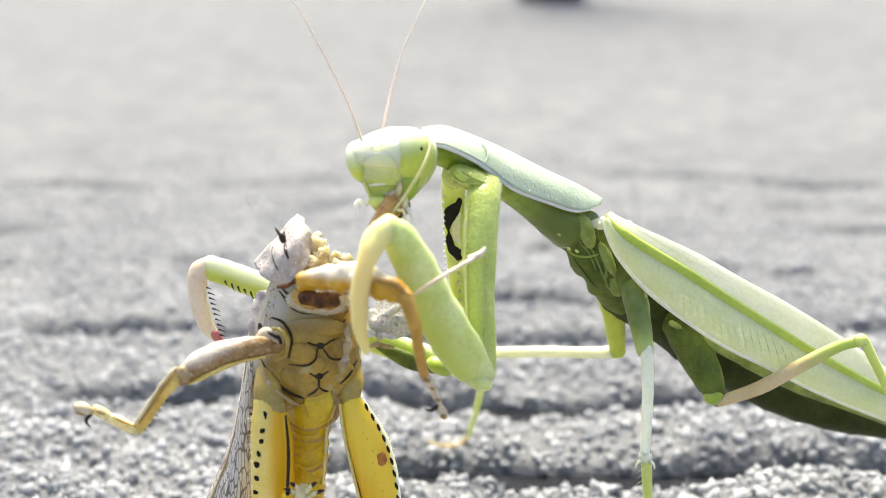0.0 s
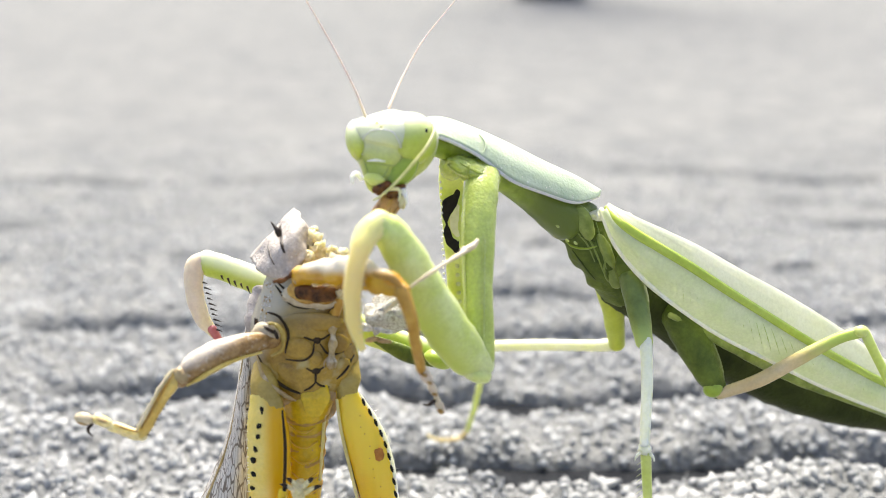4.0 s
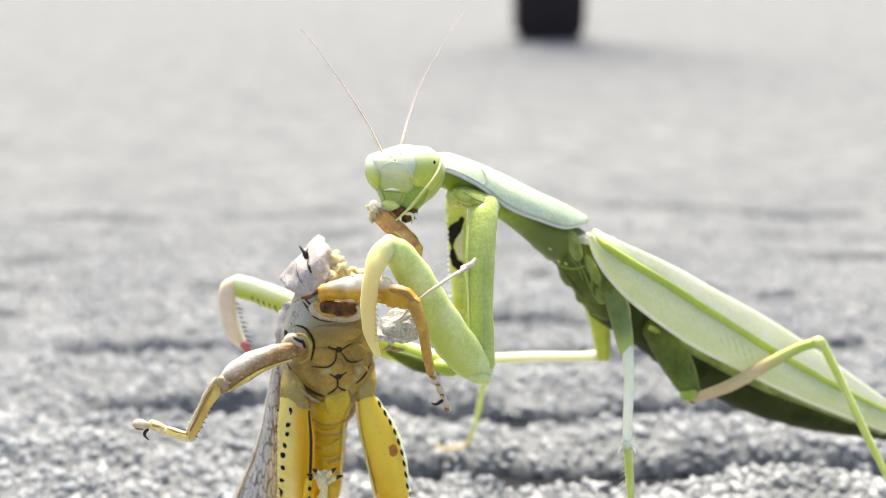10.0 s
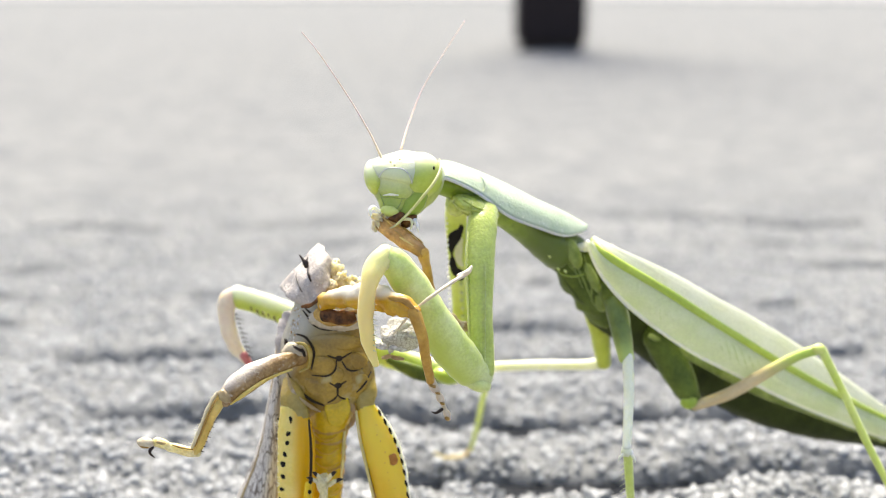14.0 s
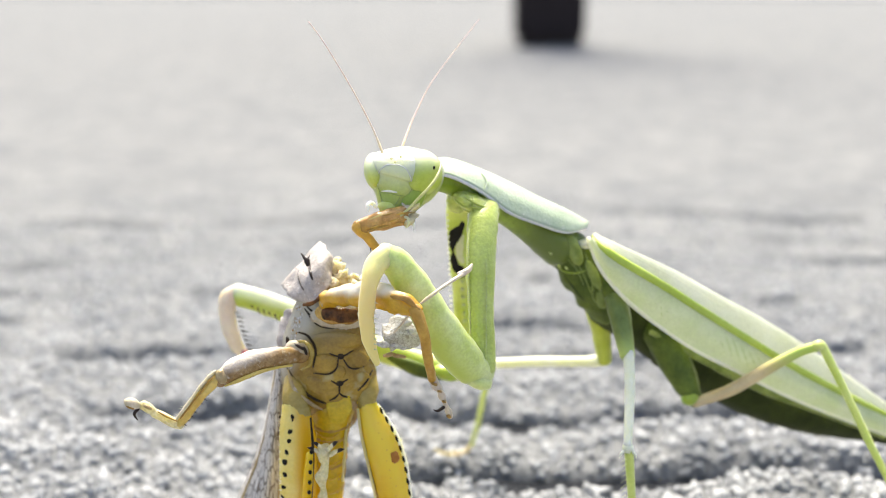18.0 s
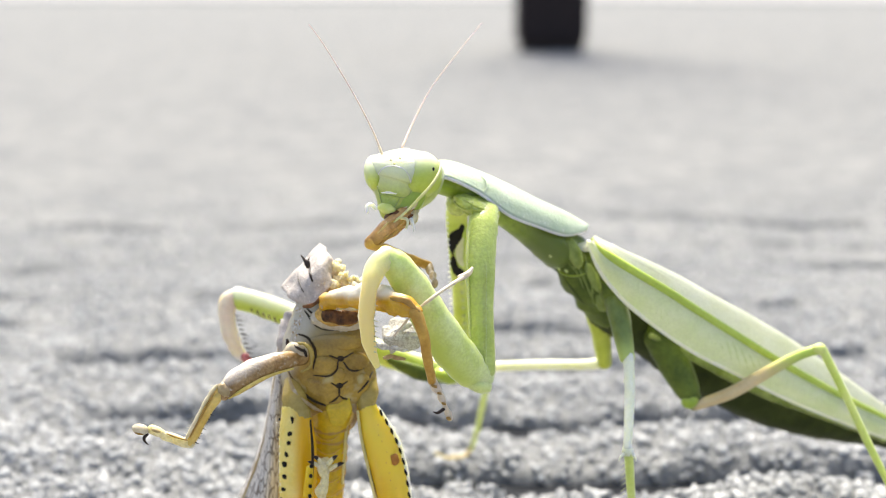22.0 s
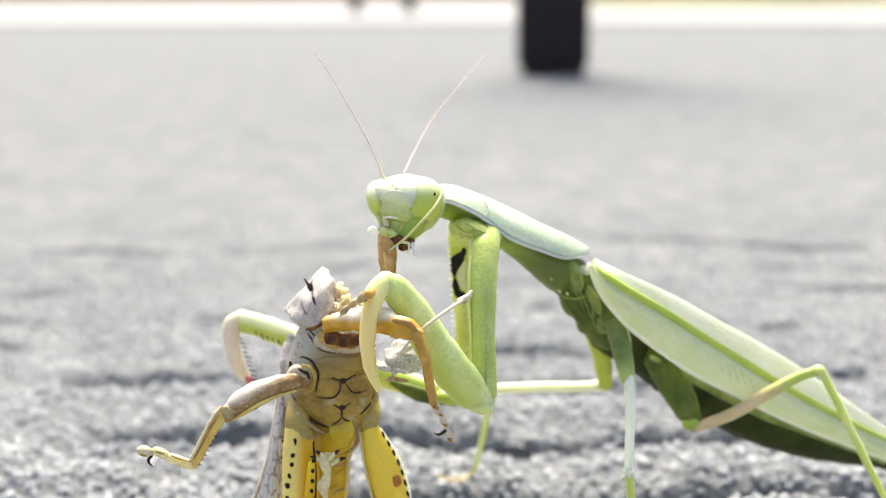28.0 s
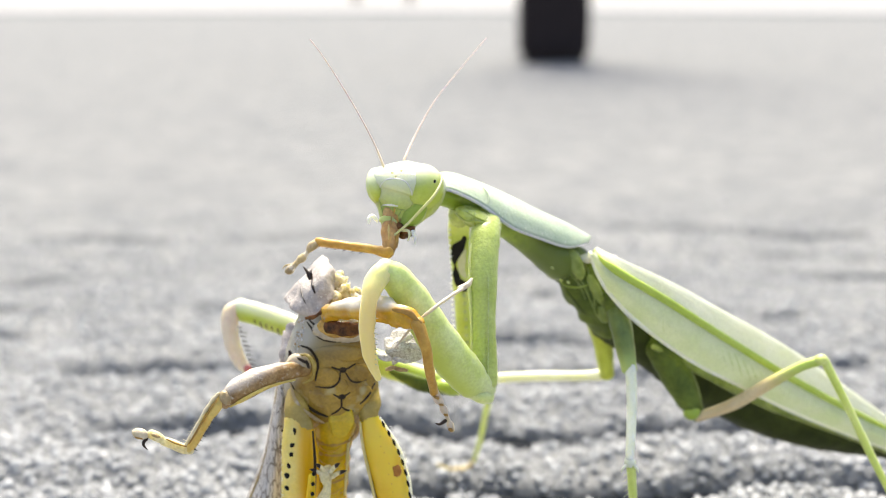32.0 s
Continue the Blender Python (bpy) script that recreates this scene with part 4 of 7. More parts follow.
# near foreleg
coxa = part("fore_coxa", tube([(4.7, -6.4, 37.6), (4.45, -8.8, 36.5), (4.15, -10.5, 34.7), (4.0, -12, 31.89), (3.98, -14, 26.83), (4.2, -15.5, 21.36)], [1.5, 1.6, 1.64, 1.55, 1.36, 1.35], 0.8, seg=20, wob=0.1), COXA, mantis)
FORE = (3.95, -15.5, 20.54)
femur = part("fore_femur", tube([(3.95, -15.5, 20.54), (2.49, -16.5, 22.14), (0.23, -18, 25.7), (-2.12, -19, 30.07), (-3.97, -19.5, 33.39), (-5.24, -20, 34.61)], [1.51, 1.97, 2.1, 1.91, 1.64, 1.38], 0.8, seg=20, wob=0.15), FEMUR_G, mantis, at=FORE)
bm = blob((3.4, -7.9, 37.5), (2.5, 1.9, 1.05), 40, 0.1, (0, 22, 0), 2.2)
blob((5.2, -8.2, 36.7), (1.0, 1.2, 0.8), 28, 0.14, (0, 30, 0), 2.6, bm=bm)
blob((1.6, -6.0, 37.4), (1.2, 1.5, 1.3), 28, 0.14, (0, 0, 0), 3.2, bm=bm)
joint_tree = BVHTree.FromBMesh(bm)
joint = part("joint_skin", bm, JOINT, mantis, "crumpled yellow-green skin of the joint")
for pts in ([(1.2, 0, 38.1), (2.2, 0, 37.5), (3.6, 0, 37.4), (4.9, 0, 36.9)], [(2.3, 0, 38.4), (3.3, 0, 37.9), (4.6, 0, 37.3), (5.9, 0, 36.6)], [(2.0, 0, 37.0), (2.9, 0, 36.7), (4.0, 0, 36.5), (5.2, 0, 35.9)], [(4.9, 0, 37.2), (5.2, 0, 36.5), (5.9, 0, 35.7)], [(3.2, 0, 38.3), (3.1, 0, 37.5), (3.3, 0, 36.6)]):
    seam(joint_tree, pts, 0.16, parent=joint, name="joint_fold", material=FOLD)
part("coxa_lobe", blob((5.55, -9.4, 35.6), (0.34, 0.45, 0.5), 14, 0.2, (0, 35, 0)), JOINT, mantis)
# Scalloped coxa edge; its pale colour stands for the highlight that runs along it.
part("coxa_edge", tube([(2.75, -11.4, 35.4), (2.55, -12.5, 33.2), (2.5, -13, 31.6), (2.68, -14.2, 28.4), (2.8, -15, 25.2), (2.9, -15.8, 22.8)], [0.08, 0.13, 0.14, 0.13, 0.12, 0.08], seg=8, wob=0.12), FACE, coxa, "scalloped edge with its highlight painted pale")
part("coxa_ridge", tube([(4.5, -12.0, 34.2), (4.4, -13.25, 31.8), (4.35, -15.05, 26.8), (4.4, -16.55, 22)], [0.1, 0.2, 0.2, 0.1], 0.5, seg=8), COXA, coxa)
for k in range(26):
    u = k / 25
    q = np.array((2.5, -12.6, 34.6)) * (1 - u) + np.array((2.75, -15.6, 22.8)) * u
    part("bead", blob((q[0] + 0.12 + 0.05 * math.sin(k * 2.1), q[1], q[2]), (0.08, 0.08, 0.1), 6), FACE, coxa)
part("femur_knob", blob((3.47, -15.8, 20.27), (1.8, 1.6, 1.0), 14, 0.1, (0, 30, 0)), GREEN_LIGHT, femur)
tibia = part("fore_tibia", tube([(-5.24, -20, 34.85), (-6.26, -21, 34.22), (-6.99, -22.5, 32.36), (-7.32, -23.2, 29.51), (-7.11, -23.5, 27), (-6.47, -23.6, 24.88)], [1.31, 1.12, 0.85, 0.79, 0.66, 0.33], 0.8, seg=14, wob=0.1), YELLOWISH, mantis, "yellowish hooked shin", at=FORE)
spines(tibia, (-6.63, -23, 31.75), (-6.65, -24, 26.17), 11, 0.08, 0.4, (0.9, -0.2, -0.3), BEIGE)
tarsus = part("tarsus", tube([(-4.74, -21.6, 27.29), (-2.57, -22.3, 29.95), (-0.5, -21.6, 31.37), (1.25, -19.6, 32.01), (2.42, -17.6, 32.2)], [0.11, 0.14, 0.17, 0.2, 0.26], seg=8, wob=0.1), TARSUS, mantis, "thin pale folded foot", at=FORE)
part("tarsus_tip", tube([(1.96, -18, 32.18), (2.77, -17.4, 32.45), (3.18, -17, 32.88)], [0.33, 0.29, 0.2], seg=8, wob=0.1), TARSUS, tarsus)
# far foreleg
coxa_f = part("fore_coxa", tube([(1.98, -3, 37.41), (1.55, -2, 35.06), (1.83, -1, 31.19), (2.26, 0, 25.51), (2.16, 1, 19.65), (1.09, 1.5, 15.58)], [1.58, 1.25, 1.25, 1.18, 0.99, 1.05], 0.7, seg=18, wob=0.12), FAR_COXA, mantis)
FARJ = (1.5, 1.5, 14.94)
femur_f = part("fore_femur", tube([(1.5, 1.5, 14.94), (-0.95, 1.5, 15.8), (-4.7, 2, 16.92), (-9.82, 2.5, 18.9), (-15.21, 2.5, 21.59), (-20.49, 2, 24.12), (-24.06, 1.5, 25.58)], [0.92, 1.45, 1.45, 1.45, 1.45, 1.45, 1.31], 0.75, seg=16, wob=0.15), FAR_FEMUR, mantis, at=FARJ)
part("femur_knob", blob((0.4, -1, 15.94), (1.7, 1.2, 0.9), 14, 0.1, (0, 20, 0)), GREEN, femur_f)
part("inner_groove", tube([(0.4, 0, 14.89), (-2.96, -0.2, 16.16), (-6.31, 0, 17.72)], [0.33, 0.92, 0.39], 0.6), GREEN_SHADED, femur_f)
tibia_f = part("fore_tibia", tube([(-23.84, 1.5, 25.93), (-25.13, 1, 25.1), (-25.15, 0.5, 22.6), (-24.36, 0, 19.96), (-22.56, -0.5, 17.6)], [0.92, 1.05, 0.99, 0.85, 0.33], 0.75, seg=14, wob=0.1), TIBIA_PINK, mantis, "pinkish white hooked shin", at=FARJ)
part("hook", tube([(-23.24, -0.6, 18.89), (-22.57, -0.8, 17.84), (-22.2, -0.8, 17)], [0.53, 0.39, 0.13], seg=8), PINKRED, tibia_f, "reddish tip")
spines(tibia_f, (-24.15, -0.3, 24.21), (-22.65, -1, 18.74), 10, 0.11, 0.7, (0.9, -0.2, -0.2), CLAW)
spines(femur_f, (-22.55, 0.2, 24.69), (-18.65, 0.5, 22.88), 6, 0.13, 0.8, (0.3, -0.3, -0.8), CLAW)
# eye-spot on the inner face of the far coxa
tmp = bmesh.new()
tmp.from_mesh(coxa_f.data)
for v in tmp.verts:
    v.co = v.co / MM + Vector(ORIGIN[coxa_f.name])
far_tree = BVHTree.FromBMesh(tmp)
tmp.free()
for pts, rr, m, nm in (([(2.05, -3, 34.2), (1.55, -3, 33.2), (1.25, -3, 32.0), (1.15, -3, 30.7)], [0.3, 0.66, 0.62, 0.3], BLACK, "black_mark"), ([(1.2, -3, 30.7), (1.4, -3, 29.6), (1.8, -3, 28.6), (2.2, -3, 27.9)], [0.3, 0.52, 0.72, 0.45], BLACK, "black_mark"), ([(2.15, -3, 32.6), (1.9, -3, 31.4), (1.9, -3, 30.2), (2.25, -3, 29.4)], [0.24, 0.42, 0.42, 0.22], CREAM_SPOT, "cream_mark")):
    q = onto(far_tree, pts)
    if len(q) == len(pts):
        part(nm, tube(q, rr, 0.12, seg=14, n=9, wob=0.3 if m is BLACK else 0.1), m, coxa_f, "black eye-spot" if m is BLACK else "cream centre of the eye-spot")
for k in range(24):
    a, b = np.array((0.51, -2.4, 35.14)), np.array((1, -0.6, 20.15))
    p = a + (b - a) * k / 23
    part("bead", blob(tuple(p + (0.05 * math.sin(k * 1.7), -0.1, 0)), (0.13, 0.12, 0.15), 8), RIM, coxa_f)
for k in range(7):
    a, b = np.array((2.15, -2, 27.06)), np.array((2.52, -1, 20.97))
    p = a + (b - a) * k / 6
    q = onto(far_tree, [tuple(p)])
    if q:
        part("bead", blob(q[0], (0.24, 0.14, 0.26), 8), FACE, coxa_f)

# walking legs
part("mid_coxa", tube([(19.62, -4, 25.59), (20.06, -6, 23.17), (20.5, -8, 20.34)], [1.31, 1.18, 0.85], 0.9, wob=0.1), COXA_FADE, mantis)
part("mid_femur", tube([(20.62, -8, 20.61), (20.43, -11, 16.89), (19.9, -14, 12.14)], [0.62, 0.58, 0.48], seg=12, wob=0.05), LEG_WHITE, mantis, "pale upright thigh")
part("mid_knee", blob((19.95, -14, 11.7), (0.68, 0.66, 0.6), 16, 0.2, (0, 20, 0), 1.8), LEG_CREAM, mantis)
part("knee_spur", tube([(19.5, -14.3, 11.5), (19.1, -14.5, 11.2), (18.95, -14.6, 10.8)], [0.2, 0.13, 0.04], seg=6), LEG_CREAM, mantis)
part("knee_spur", tube([(20.4, -14.3, 11.4), (20.7, -14.5, 11.1), (20.8, -14.6, 10.7)], [0.18, 0.12, 0.04], seg=6), LEG_CREAM, mantis)
for k in range(16):
    q = np.array((19.75 + 0.03 * k, -14.3 + 0.1 * k, 10.6 - 0.65 * k))
    part("leg_hair", tube([tuple(q), tuple(q + (-0.3, -0.1, -0.15)), tuple(q + (-0.6, -0.15, -0.4))], [0.035, 0.025, 0.01], seg=3, n=1, ends=False), LEG_LIME, mantis)
part("mid_tibia", tube([(20.05, -14, 11.48), (20.62, -13, 6.39), (21.29, -11.5, 0.91), (22.6, -8.8, -8.6)], [0.53, 0.46, 0.42, 0.39], seg=10), LEG_LIME, mantis)
part("mid_tarsus", tube([(22.6, -8.8, -8.5), (21.9, -10, -9), (19.9, -12.6, -8.9)], [0.33, 0.26, 0.2], seg=8), LEG_LIME, mantis)
part("mid_coxa", tube([(18.09, 2, 23.21), (18.99, 3, 19.74), (19.78, 5, 15.49)], [1.38, 1.18, 0.92], 0.9, wob=0.1), YELLOWGREEN, mantis)
part("mid_femur", tube([(19.78, 5, 15.49), (17.38, 7, 14.6), (11.97, 10, 13.6), (6.48, 13, 12.37)], [0.79, 0.66, 0.66, 0.66], seg=12), LEG_CREAM, mantis)
part("mid_tibia", tube([(6.33, 13, 12.45), (5.71, 21.05, 5.97), (5.04, 28.65, -1.65), (4.23, 34.88, -7.81)], [0.53, 0.46, 0.39, 0.33], seg=10), LEG_LIME, mantis)
part("mid_tarsus", tube([(4.23, 34.88, -7.72), (3.11, 34.88, -8.92), (0.51, 33.74, -8.71), (-1.2, 32.6, -7.51)], [0.33, 0.33, 0.26, 0.2], seg=8), LEG_TAN, mantis)
part("hind_coxa", tube([(25.66, 1, 20.35), (27.29, 0, 17.15), (28.92, -1, 13.96), (29.88, -1, 12.19)], [2.1, 1.97, 1.45, 0.79], 0.8, wob=0.12), GREEN_SHADED, mantis)
part("hind_trochanter", blob((29.08, -1.5, 12.87), (1.1, 0.9, 0.9), 12, 0.1), GREEN, mantis)
part("hind_femur", tube([(29.77, -1.5, 12.3), (33.72, -2, 14.04), (37.3, -3, 16.77), (40.96, -3.5, 19.14), (43.23, -4, 20.05)], [0.59, 0.72, 0.72, 0.59, 0.59], seg=12), LEG_TAN, mantis, "tan and green thigh")
part("hind_knee", blob((43.03, -4.2, 20.18), (0.8, 0.7, 0.6), 12, 0.12), LEG_LIME, mantis)
part("hind_tibia", tube([(43.44, -4.2, 19.98), (46.02, -5, 15.05), (48.72, -6, 9.55), (51.57, -7, 4.03), (57.6, -9.8, -8.4)], [0.53, 0.46, 0.46, 0.39, 0.33], seg=10), LEG_LIME, mantis)
part("hind_tarsus", tube([(57.6, -9.8, -8.3), (58.2, -10.2, -8.8), (60, -10.6, -8.9)], [0.26, 0.26, 0.2], seg=8), LEG_LIME, mantis)

# ==== grasshopper held in the forelegs ====
hopper = thing("grasshopper", (-12.93, -10, 16.52), "half-eaten yellow and grey grasshopper held upright by a mantis", "insect")
bm = tube([(-12.58, -10, 27.07), (-12.62, -10, 25.02), (-12.8, -10, 22.43), (-12.74, -10, 19.49), (-12.61, -10, 16.85), (-12.21, -10, 14.66)], [3.55, 4.34, 4.99, 5.26, 4.73, 2.89], 0.72, seg=28, wob=0.25)
bare = BVHTree.FromBMesh(bm)
whole = bm.copy()
thorax = part("thorax", bm, GH_THORAX, hopper, "olive-brown underside with dark seams")
for p, rr, tn in (((-12.87, -14, 21.42), (1.5, 0.3, 1.05), 0), ((-9.49, -14, 21.61), (1.4, 0.3, 1.0), 0), ((-13.6, -14, 18.87), (1.5, 0.35, 1.0), 35), ((-9.23, -14, 19), (1.4, 0.3, 1.0), -40), ((-11.56, -14, 23.89), (3.0, 0.3, 0.95), 0), ((-11.26, -14, 20.41), (0.7, 0.28, 0.8), 0)):
    q = onto(bare, [p])
    if q:
        c = (q[0][0], q[0][1] + 0.12, q[0][2])
        blob(c, rr, 18, 0.06, (0, tn, 0), bm=whole)
        part("sternum_plate", blob(c, rr, 18, 0.06, (0, tn, 0)), GH_THORAX, thorax)
th_tree = BVHTree.FromBMesh(whole)
whole.free()
for pts, r in (
    ([(-14.96, -14, 27.08), (-13.56, -14, 25.58), (-11.53, -14, 25.21), (-8.64, -14, 25.77)], 0.17),
    ([(-12.31, -14, 22.5), (-11.11, -14, 22.12), (-9.77, -14, 22.63)], 0.12),
    ([(-11.35, -14, 21.93), (-11.55, -14, 20.91), (-12.36, -14, 20.28), (-14.05, -14, 20.34)], 0.12),
    ([(-10.81, -14, 21.8), (-10.23, -14, 20.85), (-9.32, -14, 20.6), (-8.04, -14, 21.17)], 0.12),
    ([(-12.13, -14, 19.51), (-11.29, -14, 19.13), (-10.37, -14, 19.58)], 0.13),
    ([(-11.28, -14, 19.26), (-11.3, -14, 18.62), (-11.31, -14, 17.97)], 0.13),
    ([(-11.31, -14, 18.04), (-11.81, -14, 17.52), (-12.42, -14, 17.14)], 0.12),
    ([(-11.31, -14, 18.04), (-10.83, -14, 17.59), (-10.11, -14, 17.33)], 0.12),
    ([(-14.77, -14, 27.39), (-14.25, -14, 26.95), (-13.66, -14, 26.58), (-13.26, -14, 25.83)], 0.13),
    ([(-17.07, -14, 20.53), (-15.43, -14, 18.49), (-13.88, -14, 17.33), (-12.79, -14, 16.82)], 0.2),
    ([(-9.36, -14, 18.1), (-8.62, -14, 18.87), (-7.82, -14, 19.96)], 0.13),
    ([(-15.75, -14, 24.58), (-14.55, -14, 24.33), (-13.74, -14, 22.94), (-14.03, -14, 21.04)], 0.16)):
    seam(th_tree, pts, r * 0.98, parent=thorax)
for p, rr in (((-11.11, -14, 22.12), (0.42, 0.14, 0.34)), ((-11.29, -14, 19.19), (0.5, 0.14, 0.3))):
    q = onto(th_tree, [p])
    if q:
        part("dark_mark", blob(q[0], rr, 10, 0.2), LINE, thorax)
rg = random.Random(5)
part("shoulder", tube([(-16.76, -9, 25.37), (-17.01, -10, 23.08), (-16.96, -10, 20.47)], [0.92, 1.31, 1.05], 0.8, wob=0.3), GH_GREY, hopper, "grey side of the body")
for k in range(90):
    z = 20.5 + 6.6 * rg.random()
    q = onto(th_tree, [(-12.7 - (3.3 + 0.26 * (27 - z)) * rg.uniform(0.72, 0.97), -14, z)])
    if q:
        part("skin_grain", blob(q[0], (0.07 + 0.09 * rg.random(), 0.05, 0.07 + 0.08 * rg.random()), 6, 0.3), GH_PALEGREY if k % 5 else GH_BROWN, thorax)
part("side_flap", tube([(-16.83, -13, 20.51), (-16.04, -14, 18.62), (-14.35, -14.2, 17.15), (-13.17, -14, 16.36)], [0.1, 0.2, 0.2, 0.1], 0.7, wob=0.08), GH_TAN, hopper, "tan strap along the side")
part("neck_rim", blob((-11.11, -13, 26.41), (3.0, 0.7, 1.25), 28, 0.3, (0, 2, 0), 2.6), GH_RIDGE, hopper, "torn cream rim of the neck")
part("neck_wall", tube([(-13.08, -13.7, 27.05), (-11.92, -13.9, 26.8), (-10.43, -13.9, 26.8), (-8.89, -13.6, 26.9)], [0.79, 0.92, 0.92, 0.79], 0.4, wob=0.35), NECK_AMBER, hopper, "wet amber wall of the open neck")
part("cavity", tube([(-12.43, -14.2, 27.14), (-11.33, -14.5, 27.04), (-10.38, -14.5, 26.97), (-9.5, -14.2, 27.01)], [0.66, 0.79, 0.79, 0.66], 0.4, wob=0.3), GORE, hopper, "dark wet neck cavity")
part("cavity", tube([(-14.82, -14, 28.01), (-13.81, -14.4, 28.31), (-12.6, -14.4, 29.17), (-11.23, -13.6, 29.7)], [0.1, 0.2, 0.22, 0.12], 0.6, wob=0.3), GORE, hopper)
bm = sheet([[(-18.12, -6, 28.12), (-16.3, -8, 30.38), (-14.76, -8, 32.17), (-13.6, -7, 33.22)], [(-16.55, -11, 28.3), (-14.72, -12.2, 30.26), (-13.19, -12, 31.89), (-12.45, -10, 32.84)], [(-15.29, -12, 27.89), (-13.3, -13.5, 28.55), (-12.28, -12.6, 29.99), (-11.88, -10, 31.14)]], 0.35, 8, 8, wob=0.3)
col_tree = BVHTree.FromBMesh(bm)
collar = part("collar", bm, GH_GREY, hopper, "pale grey torn neck shield")
seam(col_tree, [(-14.74, -10.6, 31.99), (-14.40, -11, 31.52), (-14.15, -11.2, 31.07), (-13.89, -11.4, 30.49)], 0.17, parent=collar, name="collar_slit", material=CLAW)
seam(col_tree, [(-15.81, -9.6, 30.68), (-15.53, -10, 30.08), (-15.25, -10.4, 29.67), (-14.91, -10.8, 29.26)], 0.1, parent=collar, name="collar_slit", material=CLAW)
part("collar_spike", tube([(-15.21, -11.6, 33.04), (-14.81, -12, 32.64), (-14.55, -12.2, 32.37), (-14.42, -12.4, 31.98)], [0.04, 0.22, 0.34, 0.2], 0.6, seg=8, wob=0.1), CLAW, collar, "black torn spike")
part("collar_spike", tube([(-14.30, -11.6, 32.85), (-14.45, -12, 32.57), (-14.54, -12.3, 32.33)], [0.03, 0.12, 0.14], 0.6, seg=6), CLAW, collar)
for k in range(34):
    q = onto(col_tree, [(-17.6 + 5.4 * rg.random(), 0, 28.2 + 4.4 * rg.random())])
    if q:
        part("collar_grain", blob(q[0], (0.08 + 0.06 * rg.random(), 0.04, 0.07 + 0.05 * rg.random()), 6, 0.3), GH_PALEGREY, collar)
for c, r in (((-11.76, -10, 30.89), 1.5), ((-11.09, -11, 29.76), 1.3), ((-11.85, -12, 29.7), 1.0), ((-9.61, -12, 30.27), 0.7), ((-8.7, -12, 30.14), 0.8), ((-9.16, -12.5, 29.53), 1.2), ((-8.23, -12, 29.64), 0.6), ((-10.21, -13, 29.29), 1.0), ((-11.76, -15.2, 29.15), 0.85), ((-10.47, -16.4, 29.72), 0.8), ((-9.4, -17.4, 29.51), 0.7), ((-12.6, -14.6, 28.43), 0.6), ((-8.55, -14.2, 26.89), 0.75), ((-10.85, -15.6, 28.46), 0.55), ((-11.59, -9, 31.65), 0.6)):
    part("flesh_crumb", blob(c, (r * 0.72, r * 0.65, r * rg.uniform(0.55, 1.0)), 14, 0.75, (rg.uniform(0, 90), 0, rg.uniform(0, 90)), 1.6), CREAM, hopper, "cream shred of flesh")
part("hind_hip", tube([(-16.55, -12.6, 19.28), (-16.22, -13.6, 17.96), (-15.72, -14.2, 15.99)], [0.79, 1.31, 1.45], 0.6, seg=14, wob=0.15), GH_HIP, hopper)
part("hind_hip", tube([(-8.22, -10.4, 19.3), (-8.28, -11.8, 17.96), (-8.53, -12.2, 16.15)], [0.66, 1.05, 1.05], 0.6, seg=14, wob=0.15), GH_HIP, hopper)
part("side_edge", tube([(-8.01, -10, 23.08), (-7.72, -10.4, 19.95), (-7.5, -10.6, 16.74)], [0.13, 0.2, 0.13], seg=8), GH_PALE, hopper)
part("belly_plate", tube([(-11.39, -13.2, 17.17), (-11.38, -13.5, 16.37), (-11.52, -13.6, 15.37)], [1.25, 1.4, 1.0], 0.12, seg=16), GH_BELLY, hopper, "yellow plate")
# middle legs
HIP = (-15.02, -14, 22.56)
mid_leg = part("mid_femur", tube([HIP, (-16.95, -15.5, 22.36), (-19.43, -17, 21.68), (-21.26, -18, 20.61), (-22.62, -18.5, 19.48)], [0.85, 1.05, 1.31, 1.31, 0.85], 0.8, seg=18, wob=0.12), GH_THIGH, hopper, "thick brown thigh, its lit upper side painted pale", at=HIP)
part("thigh_edge", tube([(-15.84, -15.9, 21.75), (-17.38, -16.9, 21.46), (-19.1, -18.2, 20.92), (-20.65, -19, 19.98), (-21.85, -19, 19.11)], [0.1, 0.16, 0.2, 0.2, 0.13], seg=8, wob=0.06), GH_LEGY, mid_leg, "amber lower edge")
part("knee_lobe", blob((-22.44, -18.8, 19.9), (0.7, 0.6, 0.8), 14, 0.25, (0, -35, 0)), GH_TAN, mid_leg)
part("hip_ring", tube([(-15.89, -14, 23.95), (-14.66, -15.2, 24.33), (-13.92, -15.6, 23.46), (-14.13, -15.2, 21.89), (-15.15, -14.8, 21.12)], [0.13, 0.2, 0.21, 0.2, 0.13], 0.9, wob=0.12), GH_HIP, hopper)
part("hip_socket", blob((-15.71, -14.2, 23.13), (1.3, 0.8, 1.1), 16, 0.3), GH_RIDGE, hopper)
for p, rr, tn in (((-15.21, -15.25, 23.78), (0.6, 0.12, 0.16), 32), ((-14.63, -15.2, 23.33), (0.16, 0.12, 0.5), -20), ((-16.75, -12.9, 23.73), (0.22, 0.2, 0.5), -10), ((-16.46, -13.9, 23.35), (0.28, 0.14, 0.22), 40)):
    part("hip_mark", blob(p, rr, 10, 0.5, (0, tn, 0), 1.8), CLAW, hopper)
part("mid_tibia", tube([(-22.73, -18.5, 19.79), (-23.67, -18.8, 18.48), (-24.73, -19, 16.19), (-25.72, -19.2, 14.08)], [0.66, 0.66, 0.59, 0.53], seg=12, wob=0.1), GH_LEGY, mid_leg, "amber shin")
